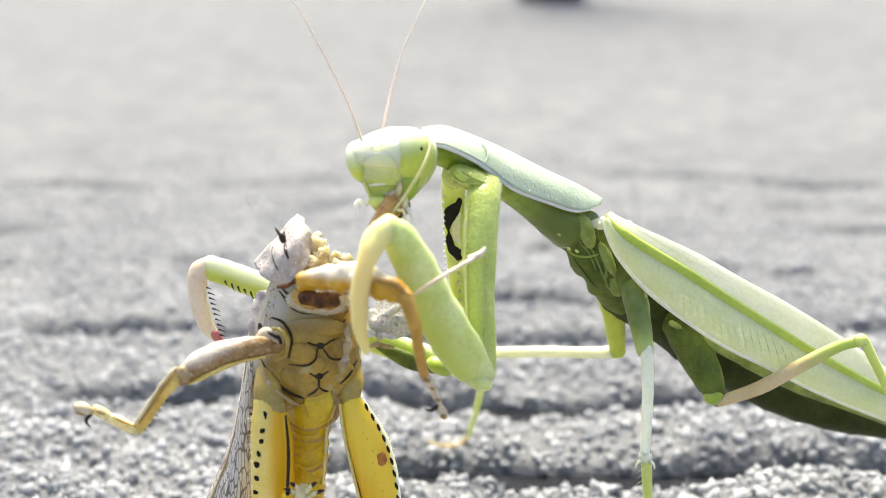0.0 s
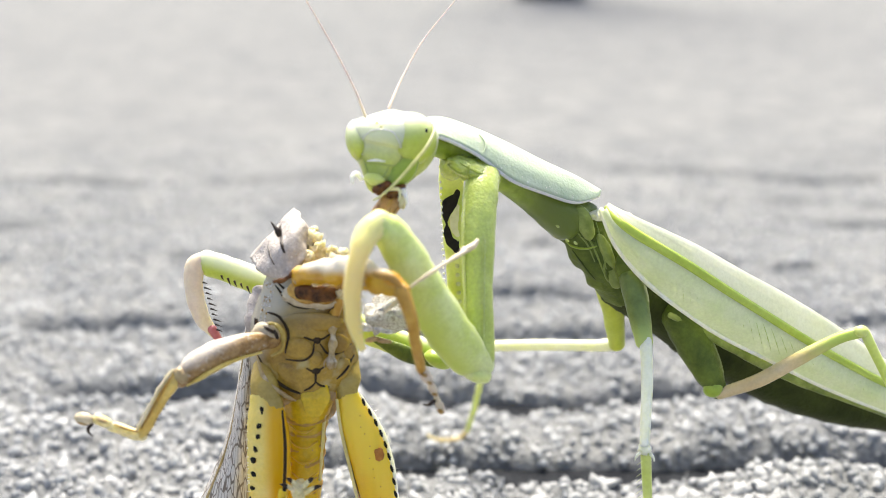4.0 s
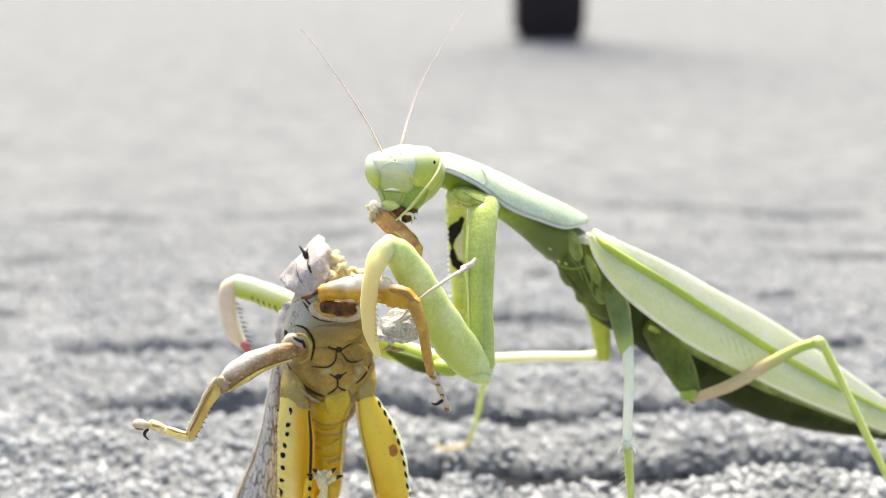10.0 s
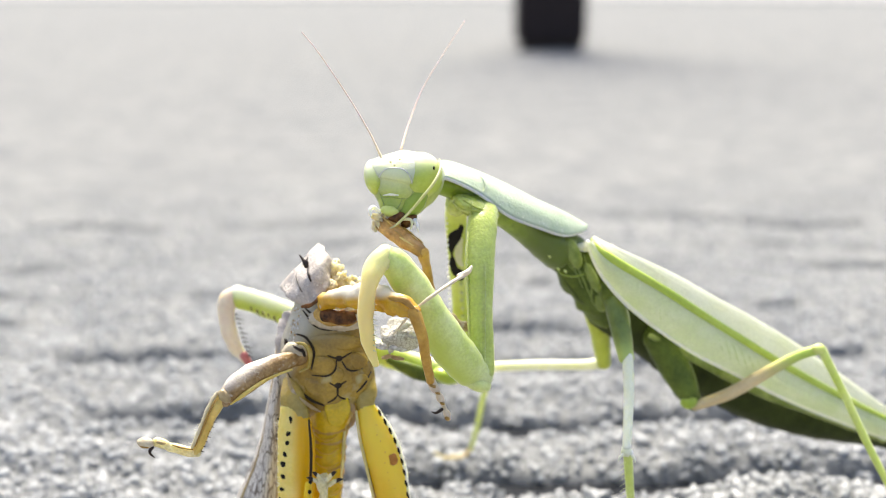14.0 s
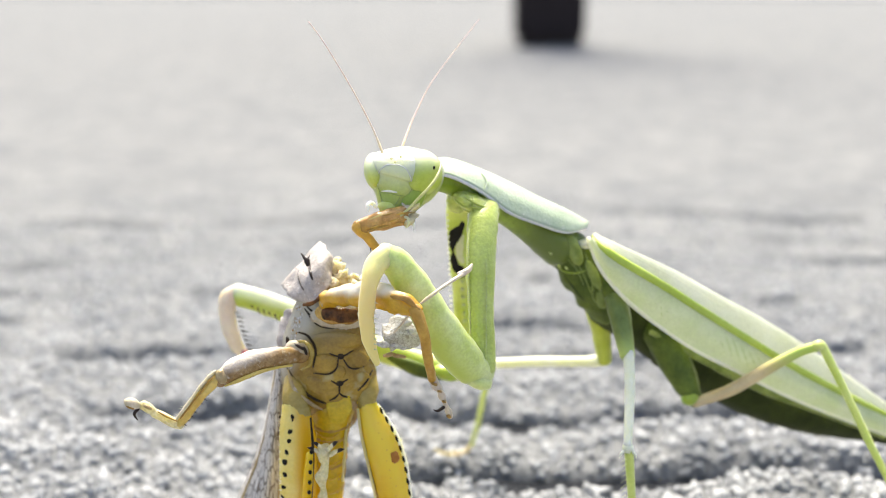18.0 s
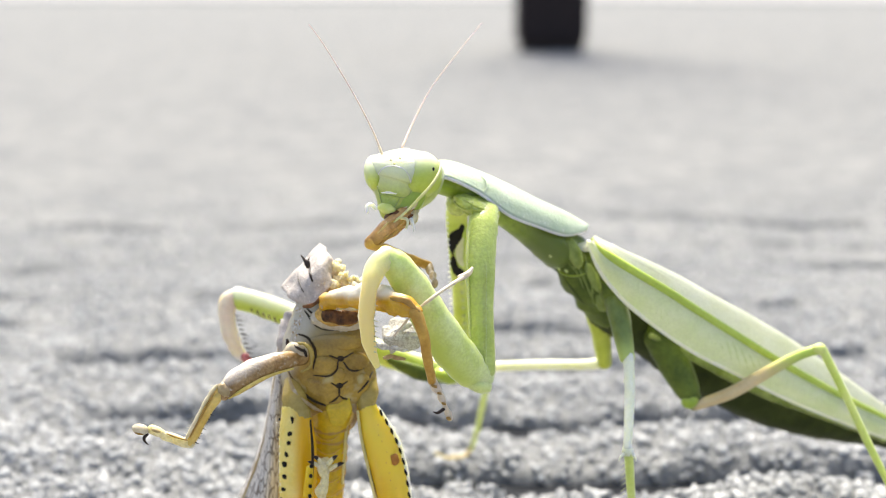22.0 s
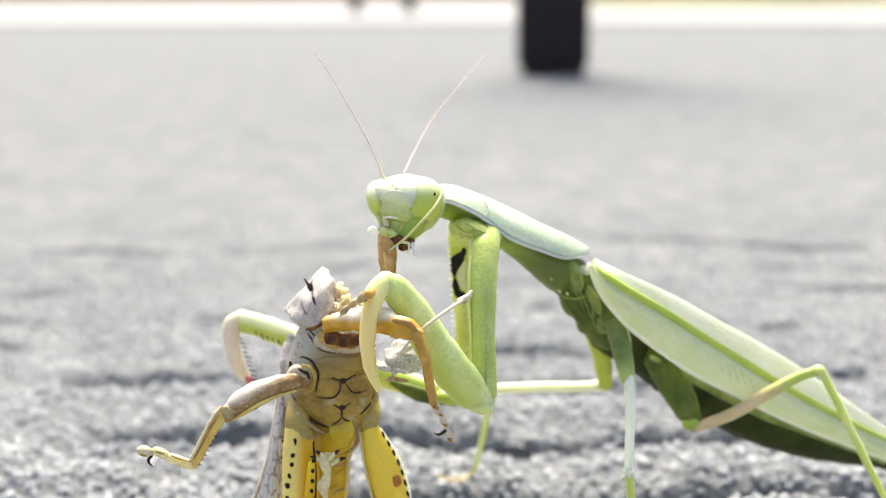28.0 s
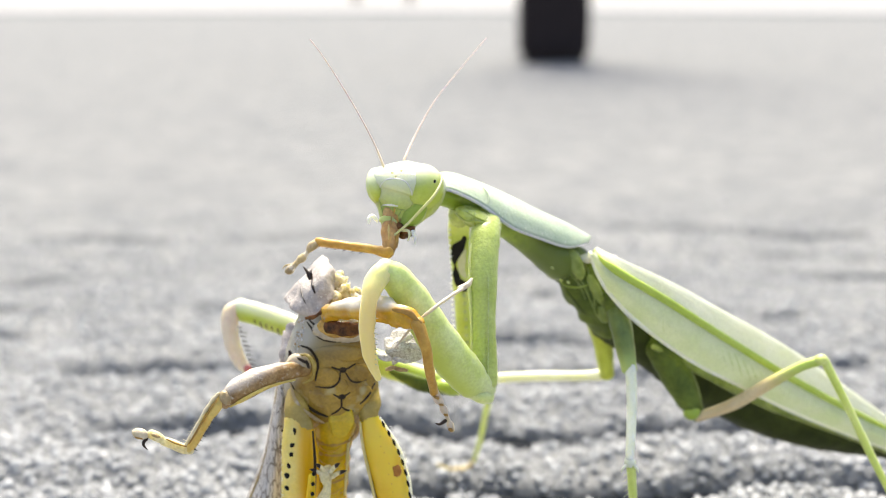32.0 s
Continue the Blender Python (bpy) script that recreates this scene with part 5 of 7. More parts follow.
part("shin_edge", tube([(-23.24, -18.8, 20.33), (-24.13, -19.4, 18.83), (-25.12, -19.6, 16.55), (-25.99, -19.8, 14.64)], [0.2, 0.2, 0.16, 0.13], seg=8, wob=0.12), GH_RIDGE, mid_leg, "pale outer edge of the shin")
part("shin_groove", tube([(-23.27, -19.4, 19.81), (-24.05, -19.6, 18.29), (-25, -19.7, 16.22), (-25.57, -19.8, 14.89)], [0.07, 0.11, 0.11, 0.07], seg=6), GH_BROWN, mid_leg)
spines(mid_leg, (-23.41, -19, 18.06), (-25.28, -19.4, 13.97), 8, 0.09, 0.32, (0.9, -0.1, -0.35), CLAW)
for k in range(22):
    u = rg.random()
    q = np.array((-23.32, -19, 20.41)) * (1 - u) + np.array((-26.16, -19.6, 14.43)) * u
    part("hair", tube([tuple(q), tuple(q + (-0.15, -0.1, 0.05)), tuple(q + (-0.25 - 0.3 * rg.random(), -0.1, rg.uniform(-0.1, 0.25)))], [0.03, 0.022, 0.01], seg=3, n=1, ends=False), BEIGE, mid_leg)
part("mid_tarsus", tube([(-25.55, -19.2, 14.02), (-26.44, -19.4, 14.16), (-27.46, -19.5, 14.52), (-28.37, -19.6, 14.81)], [0.53, 0.59, 0.53, 0.46], 0.8, seg=12, wob=0.15), FOOT_CREAM, mid_leg, "pale jointed foot")
part("mid_tarsus", tube([(-28.19, -19.6, 14.87), (-28.8, -19.7, 15.1), (-29.58, -19.8, 15.45)], [0.33, 0.53, 0.46], 0.8, seg=12, wob=0.15), FOOT_CREAM, mid_leg)
part("tarsus_streak", tube([(-25.86, -19.9, 14.56), (-26.99, -20, 14.85), (-27.91, -20, 15.16)], [0.07, 0.13, 0.07], seg=6), GH_BROWN, mid_leg)
part("tarsus_streak", blob((-29.02, -20.2, 15.49), (0.5, 0.2, 0.2), 8, 0.3, (0, 15, 0)), GH_TAN, mid_leg)
part("foot_pad", blob((-30.64, -20, 15.41), (0.9, 0.55, 0.56), 14, 0.12, (0, 8, 0)), GH_RIDGE, mid_leg, "oval cream foot pad")
part("pad_mark", blob((-30.65, -20.3, 15.09), (0.5, 0.25, 0.17), 10, 0.2, (0, 6, 0)), GH_BROWN, mid_leg)
part("claw", tube([(-29.91, -20, 14.91), (-30.14, -20.3, 14.66), (-30.08, -20.4, 14.33), (-29.69, -20.4, 13.95)], [0.16, 0.18, 0.14, 0.05], seg=6), CLAW, mid_leg, "black claw")
part("mid_femur", tube([(-12.65, -14, 28.57), (-10.13, -17, 29.76), (-7.32, -20, 30.7), (-4.68, -22.4, 30.67), (-2.82, -23.4, 30.03)], [0.85, 1.12, 1.25, 1.12, 0.79], 0.85, seg=20, wob=0.45), GH_AMBER, hopper, "amber thigh")
part("knee_patch", tube([(-5.2, -23, 31.41), (-3.74, -23.8, 31.29), (-2.53, -24, 30.32)], [0.18, 0.3, 0.2], 0.7, wob=0.2), GH_BROWN, hopper)
part("mid_tibia", tube([(-2.87, -23.6, 30.2), (-2.04, -24, 28.02), (-1.68, -23, 25.09), (-1.26, -21, 22.21)], [0.66, 0.56, 0.49, 0.46], seg=12, wob=0.1), GH_SHIN, hopper, "amber-brown shin")
part("mid_tarsus", tube([(-1.26, -21, 22.33), (-0.85, -20.6, 21.3), (-0.55, -20.3, 20.7), (-0.3, -20, 20.1), (-0.05, -19.8, 19.4), (0.15, -19.6, 18.7), (0.33, -19.5, 18.2), (0.55, -19.5, 17.6)], [0.46, 0.5, 0.28, 0.42, 0.24, 0.26, 0.4, 0.3], 0.9, seg=12, wob=0.12), TARSUS, hopper, "pinkish brown jointed foot")
for q, rr in (((-0.6, -20.6, 20.85), (0.36, 0.34, 0.16)), ((-0.08, -20.1, 19.5), (0.3, 0.3, 0.14)), ((-1.05, -21.1, 21.75), (0.42, 0.4, 0.18)), ((0.42, -19.8, 17.75), (0.3, 0.25, 0.2))):
    part("tarsus_ring", blob(q, rr, 12, 0.25, (0, 25, 0)), GH_BROWN, hopper)
part("claw", tube([(-0.12, -20, 18.81), (-0.7, -20.2, 18.51), (-1.16, -20.2, 18.63)], [0.2, 0.16, 0.05], seg=6), CLAW, hopper)
# wing stub beside the mantis shin
part("wing_stub", sheet([[(-6.72, -14, 25.71), (-5.07, -13, 26.22), (-3.29, -12, 25.49)], [(-6.32, -15, 24.89), (-4.71, -15, 25.26), (-2.77, -14, 24.58)], [(-5.97, -14, 23.19), (-4.34, -14, 23.57), (-2.97, -13, 23.38)]], 0.4, 8, 6, wob=0.7), GH_STUB, hopper, "crumpled whitish wing stub")
for p, rr, tn in (((-4.83, -15.4, 22.83), (0.8, 0.2, 0.22), 10), ((-5.9, -15.4, 22.95), (0.6, 0.22, 0.25), -15)):
    part("stub_shred", blob(p, rr, 10, 0.6, (0, tn, 0), 1.8), GH_TORN, hopper, "torn brown shred")
for p, rr, tn in (((-6.42, -15.5, 24.17), (0.8, 0.4, 0.6), 20), ((-4.3, -14.6, 25.89), (1.2, 0.3, 0.5), -25), ((-3.35, -14.6, 25.14), (0.8, 0.3, 0.6), 10), ((-4.76, -15.6, 23.89), (1.0, 0.3, 0.4), 15)):
    part("stub_shred", blob(p, (rr[0], rr[1] * 0.7, rr[2] * 0.6), 14, 0.6, (0, tn, 0), 2.6), MEMBRANE, hopper, "torn silvery shred")
# abdomen and hind legs
ab = [(-12.36, -11, 15.43), (-12.73, -11, 12.58), (-12.99, -11, 9.42), (-13.19, -11, 6.17), (-13.4, -11, 2.4)]
part("abdomen", tube(ab, [2.5, 2.1, 2.04, 1.91, 1.58], 0.9, seg=20, wob=0.15), GH_BELLY, hopper, "ochre segmented abdomen")
# Segment edges in amber-brown, which paints the thin shadow lines along them.
for c, r in (((-12.51, -11, 14.11), 2.33), ((-12.67, -11, 12.78), 2.17), ((-12.83, -11, 11.17), 2.1), ((-12.92, -11, 9.69), 2.08), ((-13.08, -11, 8.07), 2.01), ((-13.18, -11, 6.44), 1.94), ((-13.29, -11, 4.53), 1.77)):
    q = np.array(c)
    part("segment_edge", tube([tuple(q + (0.02, -0.16, 0.34)), tuple(q + (0, -0.03, 0.07)), tuple(q + (0, 0.03, -0.06))], [r * 0.97, r * 1.03, r * 0.97], 0.9, seg=24, n=2, ends=False, wob=0.25), GH_SHIN, hopper)
part("side_edge", tube([(-10.61, -12, 14.96), (-10.82, -12.2, 12.72), (-11.05, -12.2, 10.06), (-11.31, -12, 7.29)], [0.13, 0.16, 0.16, 0.13], 0.7, seg=8, wob=0.1), GH_PALE, hopper)
for k in range(6):
    part("belly_fold", tube([(-14.1, -12.4, 13.3 - 1.62 * k), (-13.2, -13.15, 12.9 - 1.62 * k), (-12.3, -13.2, 12.85 - 1.62 * k), (-11.4, -12.5, 13.2 - 1.62 * k)], [0.05, 0.1, 0.1, 0.05], 0.8, seg=6, wob=0.1), GH_ORANGE, hopper)
bm = tube([(-16.09, -14, 16.56), (-15.85, -14.5, 14.29), (-15.82, -14.5, 11.03), (-16.05, -14, 6.85), (-16.61, -13, 2.33)], [1.45, 1.91, 2.04, 1.97, 1.45], 0.6, seg=20, wob=0.1)
lf_tree = BVHTree.FromBMesh(bm)
hind_l = part("hind_femur", bm, GH_TWO, hopper, "yellow thigh with a row of black marks")
for p, rr in (((-16.18, -16, 15.78), (0.3, 0.1, 0.62)), ((-16.39, -16, 14.44), (0.34, 0.1, 0.32)), ((-16.54, -16, 13.41), (0.4, 0.1, 0.34)), ((-16.82, -16, 12.12), (0.4, 0.1, 0.36)), ((-17.04, -16, 10.89), (0.44, 0.1, 0.36)), ((-17.15, -16, 9.45), (0.44, 0.1, 0.36)), ((-17.31, -16, 7.88), (0.38, 0.1, 0.32)), ((-17.48, -16, 6.44), (0.36, 0.1, 0.3))):
    q = onto(lf_tree, [p])
    if q:
        bm = box(q[0][0] - rr[0] * 0.75, q[0][0] + rr[0] * 0.6, q[0][1] - 0.1, q[0][1] + 0.25, q[0][2] - rr[2] * 0.8, q[0][2] + rr[2] * 0.8, 0.1)
        for v in bm.verts:
            v.co += noise.noise_vector(v.co * 1.7) * 0.16
        part("black_bar", bm, BLACK, hind_l)
for k in range(12):
    q = np.array((-17.62, -14.6, 15.75)) + np.array((-0.02 + 0.08 * math.sin(k * 2.3), 0, -0.9 * k + 0.2 * math.sin(k * 3.1)))
    part("edge_dash", blob(tuple(q), (0.13, 0.15, 0.16 + 0.16 * (k * 7 % 5) / 5), 6, 0.3), BLACK, hind_l)
# Dark tube that stands for the shadow in the gap between femur and belly.
part("femur_gap_shade", tube([(-14.18, -16, 16.16), (-14.01, -16.2, 12.39), (-14.35, -16, 7.09)], [0.1, 0.16, 0.14], seg=6), LINE, hind_l)
bm = tube([(-8.6, -12, 16.46), (-7.56, -12.5, 13.5), (-6.48, -12.5, 9.86), (-5.67, -12, 5.6), (-5.37, -11, 1.36)], [1.05, 1.77, 2.04, 1.91, 1.45], 0.7, seg=20, wob=0.1)
rf_tree = BVHTree.FromBMesh(bm)
hind_r = part("hind_femur", bm, GH_YELLOW, hopper, "yellow thigh with dark dotted edge")
q = onto(rf_tree, [(-5.46, -16, 10.76)])
if q:
    part("rust_spot", blob(q[0], (0.55, 0.16, 0.7), 12, 0.25), RUST, hind_r, "rust-brown spot")
for k in range(9):
    u = k / 8
    q = np.array((-6.82, -13, 16.05)) * (1 - u) + np.array((-3.87, -13, 6.53)) * u + np.array((0.55 * math.sin(math.pi * u), 0, 0.4 * math.sin(math.pi * u)))
    part("edge_dash", tube([tuple(q + (-0.1, -0.6, 0.35)), tuple(q + (0, -0.6, 0)), tuple(q + (0.1, -0.6, -0.3))], [0.09, 0.16, 0.08], seg=6, n=2), BLACK, hind_r)
part("femur_rim", tube([(-7.21, -12.5, 16.39), (-5.38, -12.8, 13.29), (-4.35, -12.8, 9.98), (-3.71, -12.4, 5.44)], [0.13, 0.23, 0.23, 0.16], 0.8, seg=8, wob=0.1), RIM, hind_r, "pale outer edge of the thigh")
part("femur_rim", tube([(-9.4, -13, 16.05), (-9.05, -13.4, 13.2), (-8.25, -13.4, 9.24), (-7.51, -13, 5.04)], [0.13, 0.16, 0.16, 0.13], 0.8, seg=8), GH_PALE, hind_r)
seam(rf_tree, [(-8.75, -14, 12.4), (-8.2, -14, 9.6), (-7.7, -14, 7.4), (-7.25, -14, 5.2)], 0.08, parent=hind_r, name="edge_line", material=LINE)
for k in range(9):
    q = onto(rf_tree, [(-7.4 + 0.25 * k + 0.4 * rg.random(), -14, 14.6 - 1.1 * k + 0.6 * rg.random())])
    if q:
        part("pit", blob(q[0], (0.07, 0.05, 0.07), 6), GH_ORANGE, hind_r)
for k in range(20):
    u = rg.random()
    q = np.array((-5.02, -12.5, 5.49)) * u + np.array((-7.41, -12.5, 15.73)) * (1 - u) + np.array((1.0 + 0.9 * math.sin(math.pi * u), 0, 0))
    part("hair", tube([tuple(q), tuple(q + (0.12, -0.1, 0.05)), tuple(q + (0.15 + 0.3 * rg.random(), -0.2, rg.uniform(-0.2, 0.3)))], [0.03, 0.022, 0.01], seg=3, n=1, ends=False), RIM, hind_r)
for k in range(26):
    q = np.array((-17.68, -15, 16.1)) + np.array((0.05 * rg.random(), 0, -10.5 * rg.random()))
    part("hair", tube([tuple(q), tuple(q + (-0.12, -0.1, 0.05)), tuple(q + (-0.15 - 0.35 * rg.random(), -0.2, rg.uniform(-0.25, 0.25)))], [0.03, 0.022, 0.01], seg=3, n=1, ends=False), RIM, hind_l)
# hind foot that twitches before the belly
FOOT = (-12.84, -17, 7.55)
hind_foot = part("hind_tarsus", tube([(-12.53, -17, 13.24), (-12.8, -17.5, 12.55), (-12.57, -17.6, 11.44), (-12.96, -17.6, 10.09), (-12.9, -17.4, 8.52), (-13.12, -17, 5.92)], [0.46, 0.66, 0.39, 0.66, 0.39, 0.53], 0.8, seg=12, wob=0.3), FOOT_CREAM, hopper, "pale jointed foot", at=FOOT)
for a, b in (((-12.95, -17.5, 12.6), (-14.0, -17.7, 13.3)), ((-12.8, -17.6, 13.1), (-13.5, -17.8, 13.9)), ((-12.25, -17.6, 13.1), (-11.5, -17.8, 13.95)), ((-12.1, -17.5, 12.5), (-10.95, -17.7, 13.15))):
    a, b = np.array(a), np.array(b)
    spur = part("spur", tube([tuple(a), tuple(a * 0.5 + b * 0.5 + (0, 0, 0.06)), tuple(b)], [0.3, 0.25, 0.16], seg=8), FOOT_CREAM, hind_foot)
    part("tip", tube([tuple(a * 0.3 + b * 0.7), tuple(b), tuple(b * 1.35 - a * 0.35 - (0, 0, 0.12))], [0.2, 0.2, 0.05], seg=8), CLAW, spur)
part("hind_tibia", tube([(-14.3, -16.9, 12.3), (-14.54, -17, 9.5), (-14.99, -16.6, 5.73), (-15.37, -16, 3.12)], [0.39, 0.53, 0.53, 0.46], 0.7, seg=10), GH_YELLOW, hind_foot, "yellow folded shin")
for k in range(7):
    part("spine", blob(tuple(np.array((-14.03, -17.6, 12.85)) + np.array((-0.09, 0.03, -1.15)) * k), (0.2, 0.2, 0.24), 8, 0.2), BLACK, hind_foot)
# folded wings behind
part("wing", sheet([[(-17.89, -8, 24.95), (-19.51, -8, 15.8), (-20.99, -8, 9.67), (-23.81, -8, 3.29), (-26.16, -8, -1.52)], [(-17.32, -10, 25.02), (-18.44, -11, 16.56), (-19.25, -11, 10.91), (-20.6, -11, 4.46), (-22.06, -11, -0.73)], [(-17.03, -9, 24.4), (-17.53, -10, 15.86), (-17.88, -10, 10.49), (-18.2, -10, 4), (-18.68, -10, -1.23)]], 0.25, 6, 4, wob=0.15), GH_WING, hopper, "grey-brown net-veined folded wing")
for k in range(5):
    u = 0.1 + 0.2 * k
    a = [tuple(np.array(p) * (1 - u) + np.array(q) * u + (0, -0.9 * math.sin(math.pi * u) - 0.5, 0)) for p, q in zip([(-17.89, -8, 24.95), (-19.51, -8, 15.8), (-20.99, -8, 9.67), (-23.81, -8, 3.29), (-26.16, -8, -1.52)], [(-17.03, -9, 24.4), (-17.53, -10, 15.86), (-17.88, -10, 10.49), (-18.2, -10, 4), (-18.68, -10, -1.23)])]
    part("wing_vein", tube(a, [0.13, 0.14, 0.16, 0.16, 0.13], seg=5), GH_TAN, hopper)

# ==== torn leg of the grasshopper, turned over in the jaws of the mantis ====
torn_leg = thing("torn_leg", (0, 0, 0), "amber torn-off grasshopper leg chewed by a mantis", "leg")
part("thigh", tube([(0, 0, 0), (1.5, 0, 0), (3.2, 0, 0), (5.0, 0, 0)], [0.66, 0.92, 1.05, 1.0], 0.8, seg=20, wob=0.14), TORN_THIGH, torn_leg, "brown torn thigh")
part("thigh_ridge", tube([(0.2, -0.35, 0.3), (2.2, -0.5, 0.55), (4.6, -0.3, 0.62)], [0.14, 0.2, 0.18], 0.8, wob=0.15), GH_LEGY, torn_leg)
for k in range(11):
    part("torn_shred", blob((4.9 + 1.2 * rg.random(), rg.uniform(-0.8, 0.8), rg.uniform(-1.0, 1.0)), (0.85, 0.28, 0.42), 12, 0.7, (rg.uniform(0, 90), rg.uniform(-50, 50), 0), 2.2), CREAM, torn_leg, "frayed cream flesh")
for k in range(9):
    q = np.array((0.6 + 0.5 * k, -0.55 - 0.05 * k, rg.uniform(-0.7, 0.6)))
    part("thigh_streak", tube([tuple(q), tuple(q + (0.5, -0.12, 0.05)), tuple(q + (1.1, -0.1, rg.uniform(-0.15, 0.15)))], [0.06, 0.12, 0.05], 0.5, seg=6, n=3), GH_SHIN if k % 2 else GH_BROWN, torn_leg)
shin = part("shin", tube([(0, 0, 0), (2, 0, 0.05), (5, 0, 0), (8.4, 0, 0)], [0.68, 0.5, 0.46, 0.5], 0.9, seg=12, wob=0.1), GH_SHIN, torn_leg, "slender amber shin", at=(0, 0, 0))
for k in range(6):
    part("spine", tube([(3 + k, -0.1, -0.35), (3.3 + k, -0.15, -0.6), (3.7 + k, -0.2, -0.85)], [0.09, 0.06, 0.02], seg=5, n=2, ends=False), CLAW, shin)
bm = tube([(0, 0, 0), (1.0, 0, -0.05), (1.7, 0, 0), (2.5, 0, 0.02), (3.2, 0, 0), (4.0, 0, 0)], [0.42, 0.48, 0.3, 0.42, 0.28, 0.3], 0.9, seg=12, wob=0.15)
blob((4.2, -0.1, 0), (0.62, 0.36, 0.46), 12, 0.1, bm=bm)
for side in (-1, 1):
    tube([(3.7, -0.1, 0.2 * side), (4.2, -0.25, 0.6 * side), (4.7, -0.3, 0.55 * side)], [0.14, 0.1, 0.03], seg=6, n=3, bm=bm)
foot = part("foot", bm, GH_TAN, shin, "jointed foot with a pale pad", at=(0, 0, 0))
foot.location = (8.4 * MM, 0, 0)


def motions():
    """All that moves: the nodding head, the antennae, the chewed leg, the hopper's leg and foot."""
